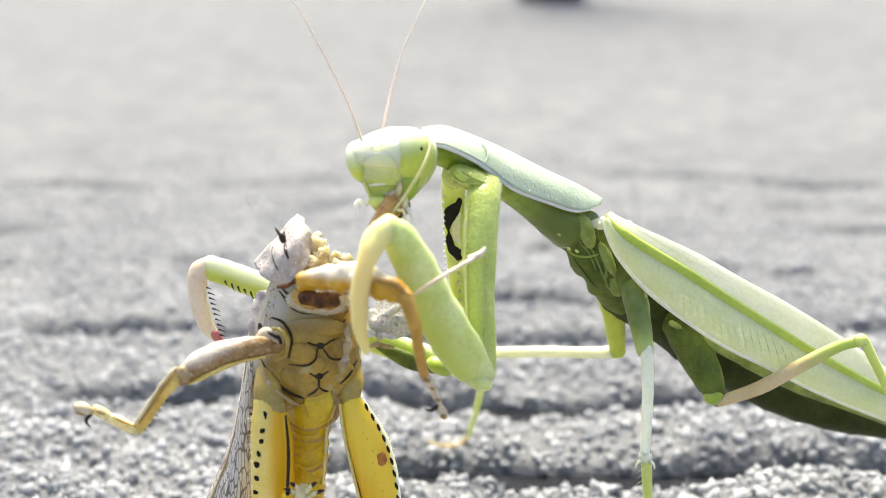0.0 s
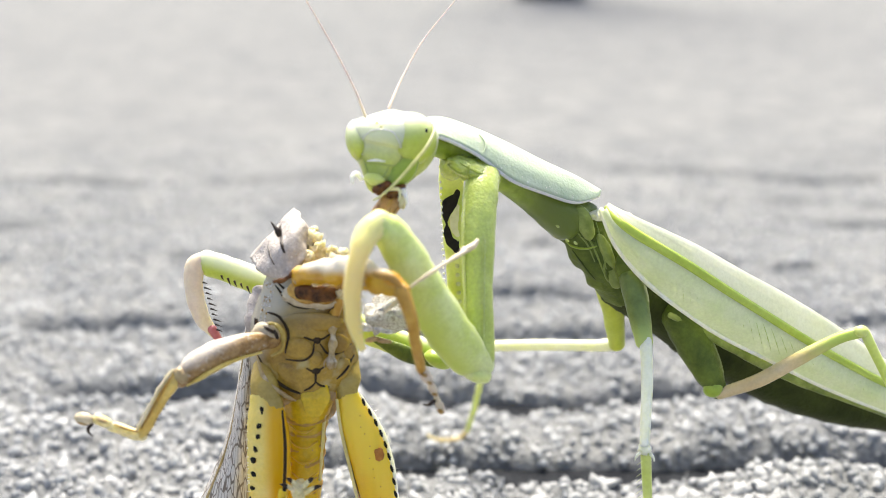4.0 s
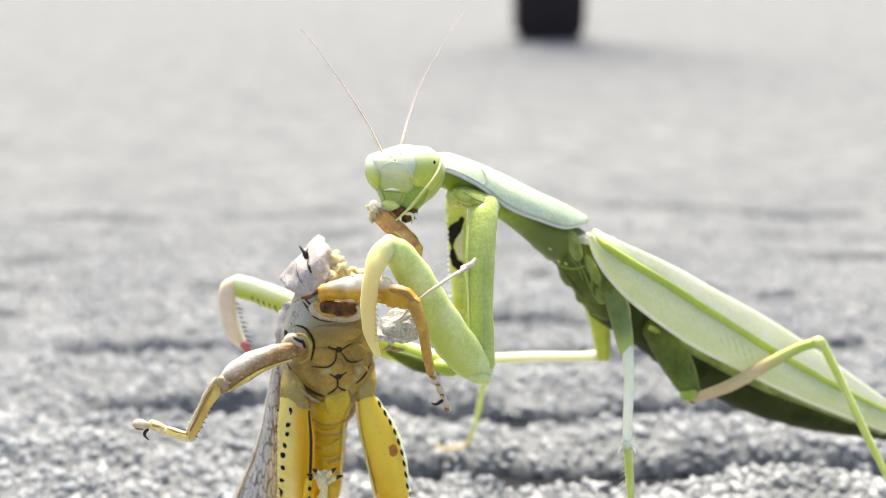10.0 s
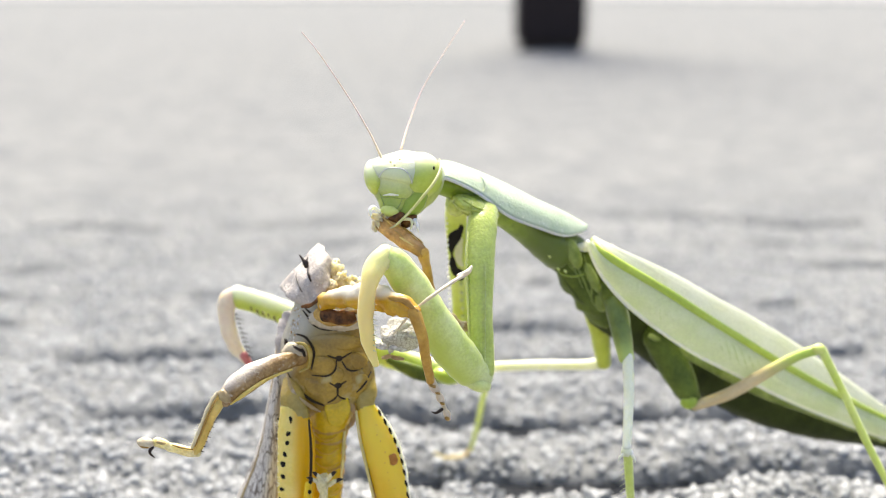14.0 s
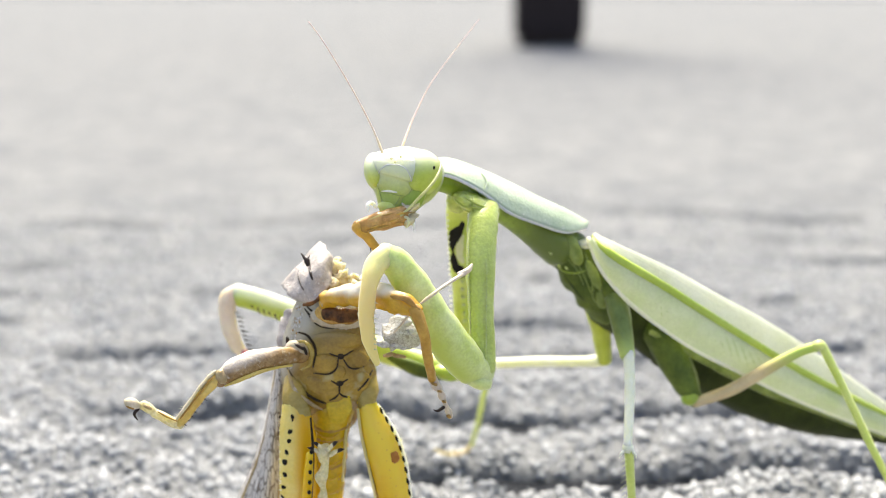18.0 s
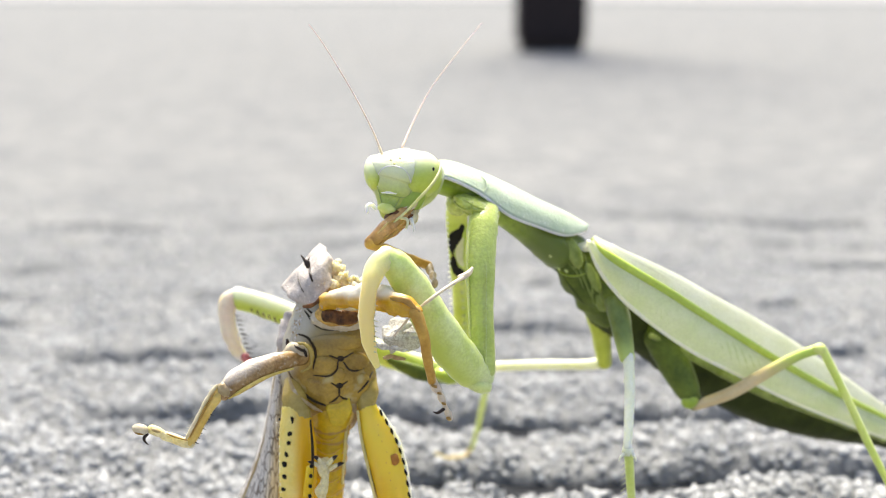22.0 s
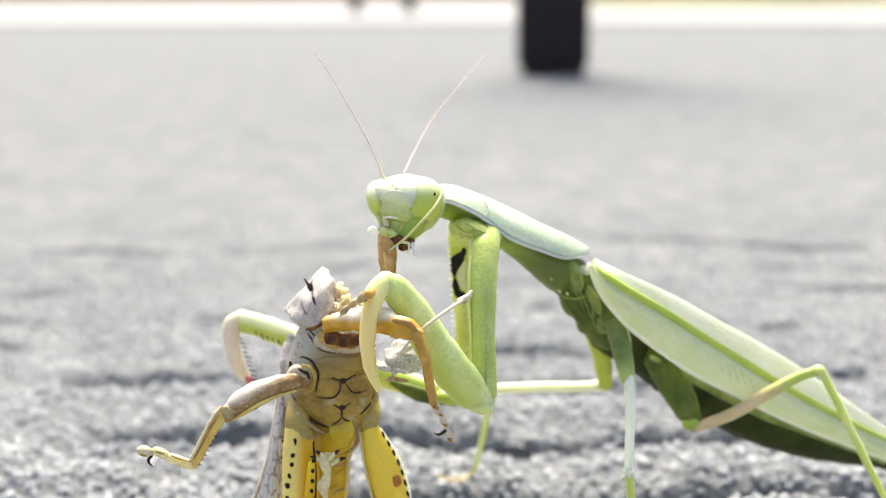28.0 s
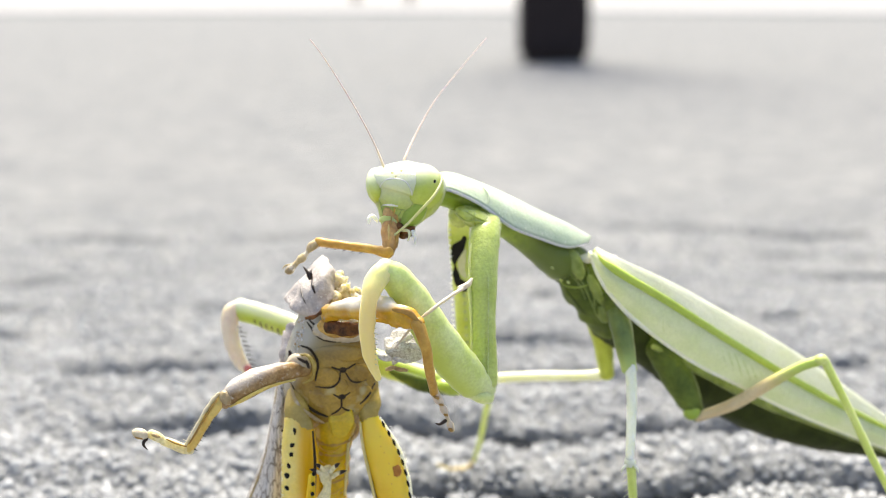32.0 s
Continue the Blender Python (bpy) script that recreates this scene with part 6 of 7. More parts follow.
    walk(head, [
        (0, pose(-0.022479, 0.002340, 0.040452, 6.97, -7.60, -3.49)),
        (0.5, pose(-0.022405, 0.002339, 0.040335, 4.14, -5.83, -2.58)),
        (1, pose(-0.022526, 0.002296, 0.040499, 6.46, -4.20, 2.71)),
        (1.5, pose(-0.022515, 0.002266, 0.040514, 5.90, -3.76, 3.22)),
        (2, pose(-0.022433, 0.002302, 0.040465, 3.86, -4.51, 2.50)),
        (2.5, pose(-0.022349, 0.002335, 0.040360, -0.68, -4.12, 1.67)),
        (3, pose(-0.022305, 0.002320, 0.040351, -1.58, -1.83, 1.15)),
        (3.5, pose(-0.022290, 0.002314, 0.040384, -2.09, 0.90, 0.05)),
        (5.5, pose(-0.022370, 0.002299, 0.040544, -0.42, 1.45, 3.18)),
        (6, pose(-0.022399, 0.002296, 0.040456, -2.08, 1.58, 3.23)),
        (6.5, pose(-0.022305, 0.002246, 0.040072, -8.17, 3.94, -5.18)),
        (7, pose(-0.022251, 0.002277, 0.040184, -7.61, 3.53, -7.36)),
        (7.5, pose(-0.022148, 0.002439, 0.040674, -2.56, -3.61, -3.82)),
        (8, pose(-0.022166, 0.002473, 0.040881, 0.28, -5.00, -1.05)),
        (8.5, pose(-0.022254, 0.002417, 0.040851, 1.53, -2.72, 0.68)),
        (9, pose(-0.022343, 0.002380, 0.040841, 0.67, -1.30, 1.32)),
        (9.5, pose(-0.022307, 0.002360, 0.040812, -0.06, -0.85, 0.48)),
        (10, pose(-0.022279, 0.002365, 0.040831, 0.01, -0.34, -0.15)),
        (10.5, pose(-0.022269, 0.002376, 0.040889, 0.36, -0.29, -0.28)),
        (11, pose(-0.022278, 0.002375, 0.040873, 0.46, -0.05, -0.08)),
        (11.5, pose(-0.022316, 0.002363, 0.040854, -0.24, -0.26, 0.37)),
        (12, pose(-0.022302, 0.002365, 0.040878, -0.36, -0.40, -0.01)),
        (12.5, pose(-0.022314, 0.002362, 0.040855, -0.18, -0.09, -0.10)),
        (13, pose(-0.022335, 0.002359, 0.040856, 0.01, 0.02, -0.06)),
        (13.5, pose(-0.022313, 0.002366, 0.040916, 0.03, 0.15, -0.16)),
        (14, pose(-0.022294, 0.002382, 0.040978, -0.69, 0.15, -0.03)),
        (14.5, pose(-0.022305, 0.002396, 0.041003, -1.02, -0.25, 0.17)),
        (16.5, pose(-0.022331, 0.002365, 0.040918, -0.39, 0.92, -0.59)),
        (17, pose(-0.022361, 0.002352, 0.040972, 0.71, 2.42, -0.75)),
        (17.5, pose(-0.022401, 0.002353, 0.040984, 1.30, 3.17, -0.52)),
        (18, pose(-0.022424, 0.002335, 0.040990, 2.27, 4.17, -0.65)),
        (18.5, pose(-0.022384, 0.002350, 0.041039, 2.16, 4.02, -1.58)),
        (19, pose(-0.022369, 0.002349, 0.040983, 1.22, 3.53, -1.89)),
        (19.5, pose(-0.022357, 0.002354, 0.041020, 1.58, 3.57, -1.81)),
        (20, pose(-0.022360, 0.002358, 0.041077, 1.80, 3.65, -1.85)),
        (20.5, pose(-0.022366, 0.002353, 0.041009, 1.00, 3.83, -1.87)),
        (21, pose(-0.022362, 0.002354, 0.041036, 1.06, 3.45, -1.80)),
        (21.5, pose(-0.022376, 0.002358, 0.041058, 1.52, 3.46, -1.79)),
        (22, pose(-0.022345, 0.002359, 0.041032, 1.47, 3.62, -2.02)),
        (22.5, pose(-0.022352, 0.002351, 0.040983, 1.47, 3.65, -2.56)),
        (23, pose(-0.022473, 0.002332, 0.040907, 1.27, 4.19, -2.48)),
        (23.5, pose(-0.022484, 0.002340, 0.040908, 0.79, 3.92, -2.07)),
        (24, pose(-0.022454, 0.002344, 0.040897, 0.90, 3.73, -2.07)),
        (24.5, pose(-0.022455, 0.002343, 0.040910, 1.03, 3.85, -2.10)),
        (25, pose(-0.022430, 0.002339, 0.040932, 1.50, 4.14, -2.20)),
        (25.5, pose(-0.022430, 0.002344, 0.040957, 1.15, 3.91, -2.35)),
        (27.5, pose(-0.022375, 0.002337, 0.040860, 0.91, 3.92, -2.52)),
        (28, pose(-0.022393, 0.002336, 0.040874, 0.88, 3.92, -2.50)),
        (28.5, pose(-0.022391, 0.002336, 0.040883, 0.86, 3.83, -2.50)),
        (29, pose(-0.022389, 0.002332, 0.040883, 0.99, 3.53, -2.50)),
        (29.5, pose(-0.022386, 0.002335, 0.040865, 1.18, 3.85, -2.48)),
        (30, pose(-0.022385, 0.002345, 0.040906, 1.37, 4.06, -2.55)),
        (30.5, pose(-0.022363, 0.002352, 0.040909, 1.28, 3.74, -2.81)),
        (31, pose(-0.022390, 0.002350, 0.040954, 1.59, 3.79, -2.33)),
        (31.5, pose(-0.022382, 0.002348, 0.040954, 1.21, 3.66, -2.30)),
        (32, pose(-0.022378, 0.002354, 0.040977, 1.30, 3.43, -2.64)),
    ])
    walk(antenna_a, [
        (0, pose(-0.005572, -0.003000, 0.002319, 0.00, 12.42, 0.00)),
        (3, pose(-0.005572, -0.003000, 0.002319, 0.00, 4.38, 0.00)),
        (6, pose(-0.005572, -0.003000, 0.002319, 0.00, -0.00, 0.00)),
        (9, pose(-0.005572, -0.003000, 0.002319, 0.00, -0.99, 0.00)),
        (13, pose(-0.005572, -0.003000, 0.002319, 0.00, -0.02, 0.00)),
        (19, pose(-0.005572, -0.003000, 0.002319, 0.00, -1.37, 0.00)),
        (23, pose(-0.005572, -0.003000, 0.002319, 0.00, -1.03, 0.00)),
        (28, pose(-0.005572, -0.003000, 0.002319, 0.00, -0.84, 0.00)),
        (32, pose(-0.005572, -0.003000, 0.002319, 0.00, -1.80, 0.00)),
    ])
    walk(antenna_b, [
        (0, pose(-0.003482, -0.003000, 0.003159, 0.00, 1.50, 0.00)),
        (1.5, pose(-0.003482, -0.003000, 0.003159, 0.00, 3.50, 0.00)),
        (3, pose(-0.003482, -0.003000, 0.003159, 0.00, 7.50, 0.00)),
        (6, pose(-0.003482, -0.003000, 0.003159, 0.00, 0.50, 0.00)),
        (7, pose(-0.003482, -0.003000, 0.003159, 0.00, -3.50, 0.00)),
        (9, pose(-0.003482, -0.003000, 0.003159, 0.00, -1.10, 0.00)),
        (13, pose(-0.003482, -0.003000, 0.003159, 0.00, 0.00, 0.00)),
        (16.5, pose(-0.003482, -0.003000, 0.003159, 0.00, 1.45, 0.00)),
        (18, pose(-0.003482, -0.003000, 0.003159, 0.00, 2.00, 0.00)),
        (19, pose(-0.003482, -0.003000, 0.003159, 0.00, 0.50, 0.00)),
        (20, pose(-0.003482, -0.003000, 0.003159, 0.00, -1.70, 0.00)),
        (21.5, pose(-0.003482, -0.003000, 0.003159, 0.00, 1.50, 0.00)),
        (23, pose(-0.003482, -0.003000, 0.003159, 0.00, 4.47, 0.00)),
        (28, pose(-0.003482, -0.003000, 0.003159, 0.00, 4.60, 0.00)),
        (32, pose(-0.003482, -0.003000, 0.003159, 0.00, 4.40, 0.00)),
    ])
    walk(hopper, [
        (0, pose(-0.012760, -0.010000, 0.016953, 0.00, -0.00, 0.00)),
        (0.5, pose(-0.012795, -0.010000, 0.016910, 0.00, -0.00, 0.00)),
        (1, pose(-0.012827, -0.010000, 0.016890, 0.00, -0.00, 0.00)),
        (1.5, pose(-0.012826, -0.010000, 0.016852, 0.00, -0.00, 0.00)),
        (2, pose(-0.012816, -0.010000, 0.016813, 0.00, -0.00, 0.00)),
        (2.5, pose(-0.012841, -0.010000, 0.016775, 0.00, -0.00, 0.00)),
        (3, pose(-0.012845, -0.010000, 0.016762, 0.00, -0.00, 0.00)),
        (3.5, pose(-0.012826, -0.010000, 0.016744, 0.00, -0.00, 0.00)),
        (5.5, pose(-0.012841, -0.010000, 0.016706, 0.00, -0.00, 0.00)),
        (6, pose(-0.012849, -0.010000, 0.016709, 0.00, -0.00, 0.00)),
        (6.5, pose(-0.012841, -0.010000, 0.016684, 0.00, -0.00, 0.00)),
        (7, pose(-0.012872, -0.010000, 0.016611, 0.00, -0.00, 0.00)),
        (7.5, pose(-0.012880, -0.010000, 0.016528, 0.00, -0.00, 0.00)),
        (8, pose(-0.012886, -0.010000, 0.016513, 0.00, -0.00, 0.00)),
        (8.5, pose(-0.012876, -0.010000, 0.016542, 0.00, -0.00, 0.00)),
        (9, pose(-0.012890, -0.010000, 0.016529, 0.00, -0.00, 0.00)),
        (9.5, pose(-0.012893, -0.010000, 0.016520, 0.00, -0.00, 0.00)),
        (10, pose(-0.012884, -0.010000, 0.016535, 0.00, -0.00, 0.00)),
        (10.5, pose(-0.012875, -0.010000, 0.016554, 0.00, -0.00, 0.00)),
        (11, pose(-0.012874, -0.010000, 0.016571, 0.00, -0.00, 0.00)),
        (11.5, pose(-0.012871, -0.010000, 0.016574, 0.00, -0.00, 0.00)),
        (12, pose(-0.012864, -0.010000, 0.016565, 0.00, -0.00, 0.00)),
        (12.5, pose(-0.012894, -0.010000, 0.016529, 0.00, -0.00, 0.00)),
        (13, pose(-0.012925, -0.010000, 0.016533, 0.00, -0.00, 0.00)),
        (13.5, pose(-0.012907, -0.010000, 0.016526, 0.00, -0.00, 0.00)),
        (14, pose(-0.012845, -0.010000, 0.016440, 0.00, -0.00, 0.00)),
        (14.5, pose(-0.012853, -0.010000, 0.016411, 0.00, -0.00, 0.00)),
        (16.5, pose(-0.012803, -0.010000, 0.016423, 0.00, -0.00, 0.00)),
        (17, pose(-0.012786, -0.010000, 0.016385, 0.00, -0.00, 0.00)),
        (17.5, pose(-0.012790, -0.010000, 0.016348, 0.00, -0.00, 0.00)),
        (18, pose(-0.012818, -0.010000, 0.016324, 0.00, -0.00, 0.00)),
        (18.5, pose(-0.012838, -0.010000, 0.016337, 0.00, -0.00, 0.00)),
        (19, pose(-0.012825, -0.010000, 0.016348, 0.00, -0.00, 0.00)),
        (19.5, pose(-0.012811, -0.010000, 0.016346, 0.00, -0.00, 0.00)),
        (20, pose(-0.012828, -0.010000, 0.016360, 0.00, -0.00, 0.00)),
        (20.5, pose(-0.012822, -0.010000, 0.016397, 0.00, -0.00, 0.00)),
        (21, pose(-0.012787, -0.010000, 0.016388, 0.00, -0.00, 0.00)),
        (21.5, pose(-0.012809, -0.010000, 0.016344, 0.00, -0.00, 0.00)),
        (22, pose(-0.012789, -0.010000, 0.016371, 0.00, -0.00, 0.00)),
        (22.5, pose(-0.012808, -0.010000, 0.016377, 0.00, -0.00, 0.00)),
        (23, pose(-0.012829, -0.010000, 0.016420, 0.00, -0.00, 0.00)),
        (23.5, pose(-0.012839, -0.010000, 0.016357, 0.00, -0.00, 0.00)),
        (24, pose(-0.012836, -0.010000, 0.016339, 0.00, -0.00, 0.00)),
        (24.5, pose(-0.012850, -0.010000, 0.016351, 0.00, -0.00, 0.00)),
        (25, pose(-0.012849, -0.010000, 0.016369, 0.00, -0.00, 0.00)),
        (25.5, pose(-0.012848, -0.010000, 0.016407, 0.00, -0.00, 0.00)),
        (27.5, pose(-0.012845, -0.010000, 0.016398, 0.00, -0.00, 0.00)),
        (28, pose(-0.012857, -0.010000, 0.016376, 0.00, -0.00, 0.00)),
        (28.5, pose(-0.012857, -0.010000, 0.016392, 0.00, -0.00, 0.00)),
        (29, pose(-0.012863, -0.010000, 0.016367, 0.00, -0.00, 0.00)),
        (29.5, pose(-0.012858, -0.010000, 0.016353, 0.00, -0.00, 0.00)),
        (30, pose(-0.012849, -0.010000, 0.016351, 0.00, -0.00, 0.00)),
        (30.5, pose(-0.012825, -0.010000, 0.016342, 0.00, -0.00, 0.00)),
        (31, pose(-0.012827, -0.010000, 0.016352, 0.00, -0.00, 0.00)),
        (31.5, pose(-0.012826, -0.010000, 0.016383, 0.00, -0.00, 0.00)),
        (32, pose(-0.012812, -0.010000, 0.016383, 0.00, -0.00, 0.00)),
    ])
    walk(mid_leg, [
        (0, pose(-0.002090, -0.004000, 0.006040, 0.00, 10.82, 0.00)),
        (0.5, pose(-0.002090, -0.004000, 0.006040, 0.00, 10.29, 0.00)),
        (1, pose(-0.002090, -0.004000, 0.006040, 0.00, 10.11, 0.00)),
        (1.5, pose(-0.002090, -0.004000, 0.006040, 0.00, 8.44, 0.00)),
        (2, pose(-0.002090, -0.004000, 0.006040, 0.00, 8.16, 0.00)),
        (2.5, pose(-0.002090, -0.004000, 0.006040, 0.00, 7.93, 0.00)),
        (3, pose(-0.002090, -0.004000, 0.006040, 0.00, 7.07, 0.00)),
        (3.5, pose(-0.002090, -0.004000, 0.006040, 0.00, 5.86, 0.00)),
        (5.5, pose(-0.002090, -0.004000, 0.006040, 0.00, 7.04, 0.00)),
        (6, pose(-0.002090, -0.004000, 0.006040, 0.00, 6.43, 0.00)),
        (6.5, pose(-0.002090, -0.004000, 0.006040, 0.00, 5.91, 0.00)),
        (7, pose(-0.002090, -0.004000, 0.006040, 0.00, 5.63, 0.00)),
        (7.5, pose(-0.002090, -0.004000, 0.006040, 0.00, 6.12, 0.00)),
        (8, pose(-0.002090, -0.004000, 0.006040, 0.00, 5.78, 0.00)),
        (8.5, pose(-0.002090, -0.004000, 0.006040, 0.00, 4.78, 0.00)),
        (9, pose(-0.002090, -0.004000, 0.006040, 0.00, 4.34, 0.00)),
        (9.5, pose(-0.002090, -0.004000, 0.006040, 0.00, 3.68, 0.00)),
        (10, pose(-0.002090, -0.004000, 0.006040, 0.00, 3.00, 0.00)),
        (10.5, pose(-0.002090, -0.004000, 0.006040, 0.00, 2.22, 0.00)),
        (11, pose(-0.002090, -0.004000, 0.006040, 0.00, 1.13, 0.00)),
        (11.5, pose(-0.002090, -0.004000, 0.006040, 0.00, 0.28, 0.00)),
        (12, pose(-0.002090, -0.004000, 0.006040, 0.00, -0.20, 0.00)),
        (12.5, pose(-0.002090, -0.004000, 0.006040, 0.00, -0.63, 0.00)),
        (13, pose(-0.002090, -0.004000, 0.006040, 0.00, 0.04, 0.00)),
        (13.5, pose(-0.002090, -0.004000, 0.006040, 0.00, 0.24, 0.00)),
        (14, pose(-0.002090, -0.004000, 0.006040, 0.00, -0.66, 0.00)),
        (14.5, pose(-0.002090, -0.004000, 0.006040, 0.00, -0.61, 0.00)),
        (16.5, pose(-0.002090, -0.004000, 0.006040, 0.00, 11.92, 0.00)),
        (17, pose(-0.002090, -0.004000, 0.006040, 0.00, 12.35, 0.00)),
        (17.5, pose(-0.002090, -0.004000, 0.006040, 0.00, 12.07, 0.00)),
        (18, pose(-0.002090, -0.004000, 0.006040, 0.00, 13.69, 0.00)),
        (18.5, pose(-0.002090, -0.004000, 0.006040, 0.00, 11.65, 0.00)),
        (19, pose(-0.002090, -0.004000, 0.006040, 0.00, 9.88, 0.00)),
        (19.5, pose(-0.002090, -0.004000, 0.006040, 0.00, 8.46, 0.00)),
        (20, pose(-0.002090, -0.004000, 0.006040, 0.00, 8.05, 0.00)),
        (20.5, pose(-0.002090, -0.004000, 0.006040, 0.00, 7.63, 0.00)),
        (21, pose(-0.002090, -0.004000, 0.006040, 0.00, 5.55, 0.00)),
        (21.5, pose(-0.002090, -0.004000, 0.006040, 0.00, 3.99, 0.00)),
        (22, pose(-0.002090, -0.004000, 0.006040, 0.00, 4.66, 0.00)),
        (22.5, pose(-0.002090, -0.004000, 0.006040, 0.00, 6.67, 0.00)),
        (23, pose(-0.002090, -0.004000, 0.006040, 0.00, 7.73, 0.00)),
        (23.5, pose(-0.002090, -0.004000, 0.006040, 0.00, 7.28, 0.00)),
        (24, pose(-0.002090, -0.004000, 0.006040, 0.00, 7.43, 0.00)),
        (24.5, pose(-0.002090, -0.004000, 0.006040, 0.00, 6.77, 0.00)),
        (25, pose(-0.002090, -0.004000, 0.006040, 0.00, 6.58, 0.00)),
        (25.5, pose(-0.002090, -0.004000, 0.006040, 0.00, 6.44, 0.00)),
        (27.5, pose(-0.002090, -0.004000, 0.006040, 0.00, 4.68, 0.00)),
        (28, pose(-0.002090, -0.004000, 0.006040, 0.00, 4.70, 0.00)),
        (28.5, pose(-0.002090, -0.004000, 0.006040, 0.00, 4.80, 0.00)),
        (29, pose(-0.002090, -0.004000, 0.006040, 0.00, 4.99, 0.00)),
        (29.5, pose(-0.002090, -0.004000, 0.006040, 0.00, 6.21, 0.00)),
        (30, pose(-0.002090, -0.004000, 0.006040, 0.00, 6.72, 0.00)),
        (30.5, pose(-0.002090, -0.004000, 0.006040, 0.00, 7.43, 0.00)),
        (31, pose(-0.002090, -0.004000, 0.006040, 0.00, 7.30, 0.00)),
        (31.5, pose(-0.002090, -0.004000, 0.006040, 0.00, 7.44, 0.00)),
        (32, pose(-0.002090, -0.004000, 0.006040, 0.00, 7.36, 0.00)),
    ])
    walk(hind_foot, [
        (0, pose(0.000094, -0.007000, -0.012770, 0.00, -0.00, 0.00)),
        (6, pose(0.000094, -0.007000, -0.012770, 0.00, -0.00, 0.00)),
        (9, pose(0.000094, -0.007000, -0.012570, 0.00, -0.00, 0.00)),
        (13, pose(0.000094, -0.007000, -0.012870, 0.00, -0.00, 0.00)),
        (13.5, pose(0.000094, -0.007000, -0.012870, 0.00, -0.00, 0.00)),
        (14, pose(0.000094, -0.007000, -0.011970, 0.00, -0.00, 0.00)),
        (14.5, pose(0.000094, -0.007000, -0.007370, 0.00, -0.00, 0.00)),
        (15.5, pose(0.000094, -0.007000, -0.007770, 0.00, -0.00, 0.00)),
        (16.5, pose(0.000094, -0.007000, -0.008570, 0.00, -0.00, 0.00)),
        (19, pose(0.000094, -0.007000, -0.008970, 0.00, -0.00, 0.00)),
        (22, pose(0.000094, -0.007000, -0.010170, 0.00, -0.00, 0.00)),
        (24, pose(0.000094, -0.007000, -0.009970, 0.00, -0.00, 0.00)),
        (25.5, pose(0.000094, -0.007000, -0.010970, 0.00, -0.00, 0.00)),
        (27, pose(0.000094, -0.007000, -0.008470, 0.00, -0.00, 0.00)),
        (28, pose(0.000094, -0.007000, -0.007170, 0.00, -0.00, 0.00)),
        (30, pose(0.000094, -0.007000, -0.007770, 0.00, -0.00, 0.00)),
        (32, pose(0.000094, -0.007000, -0.009770, 0.00, -0.00, 0.00)),
    ])
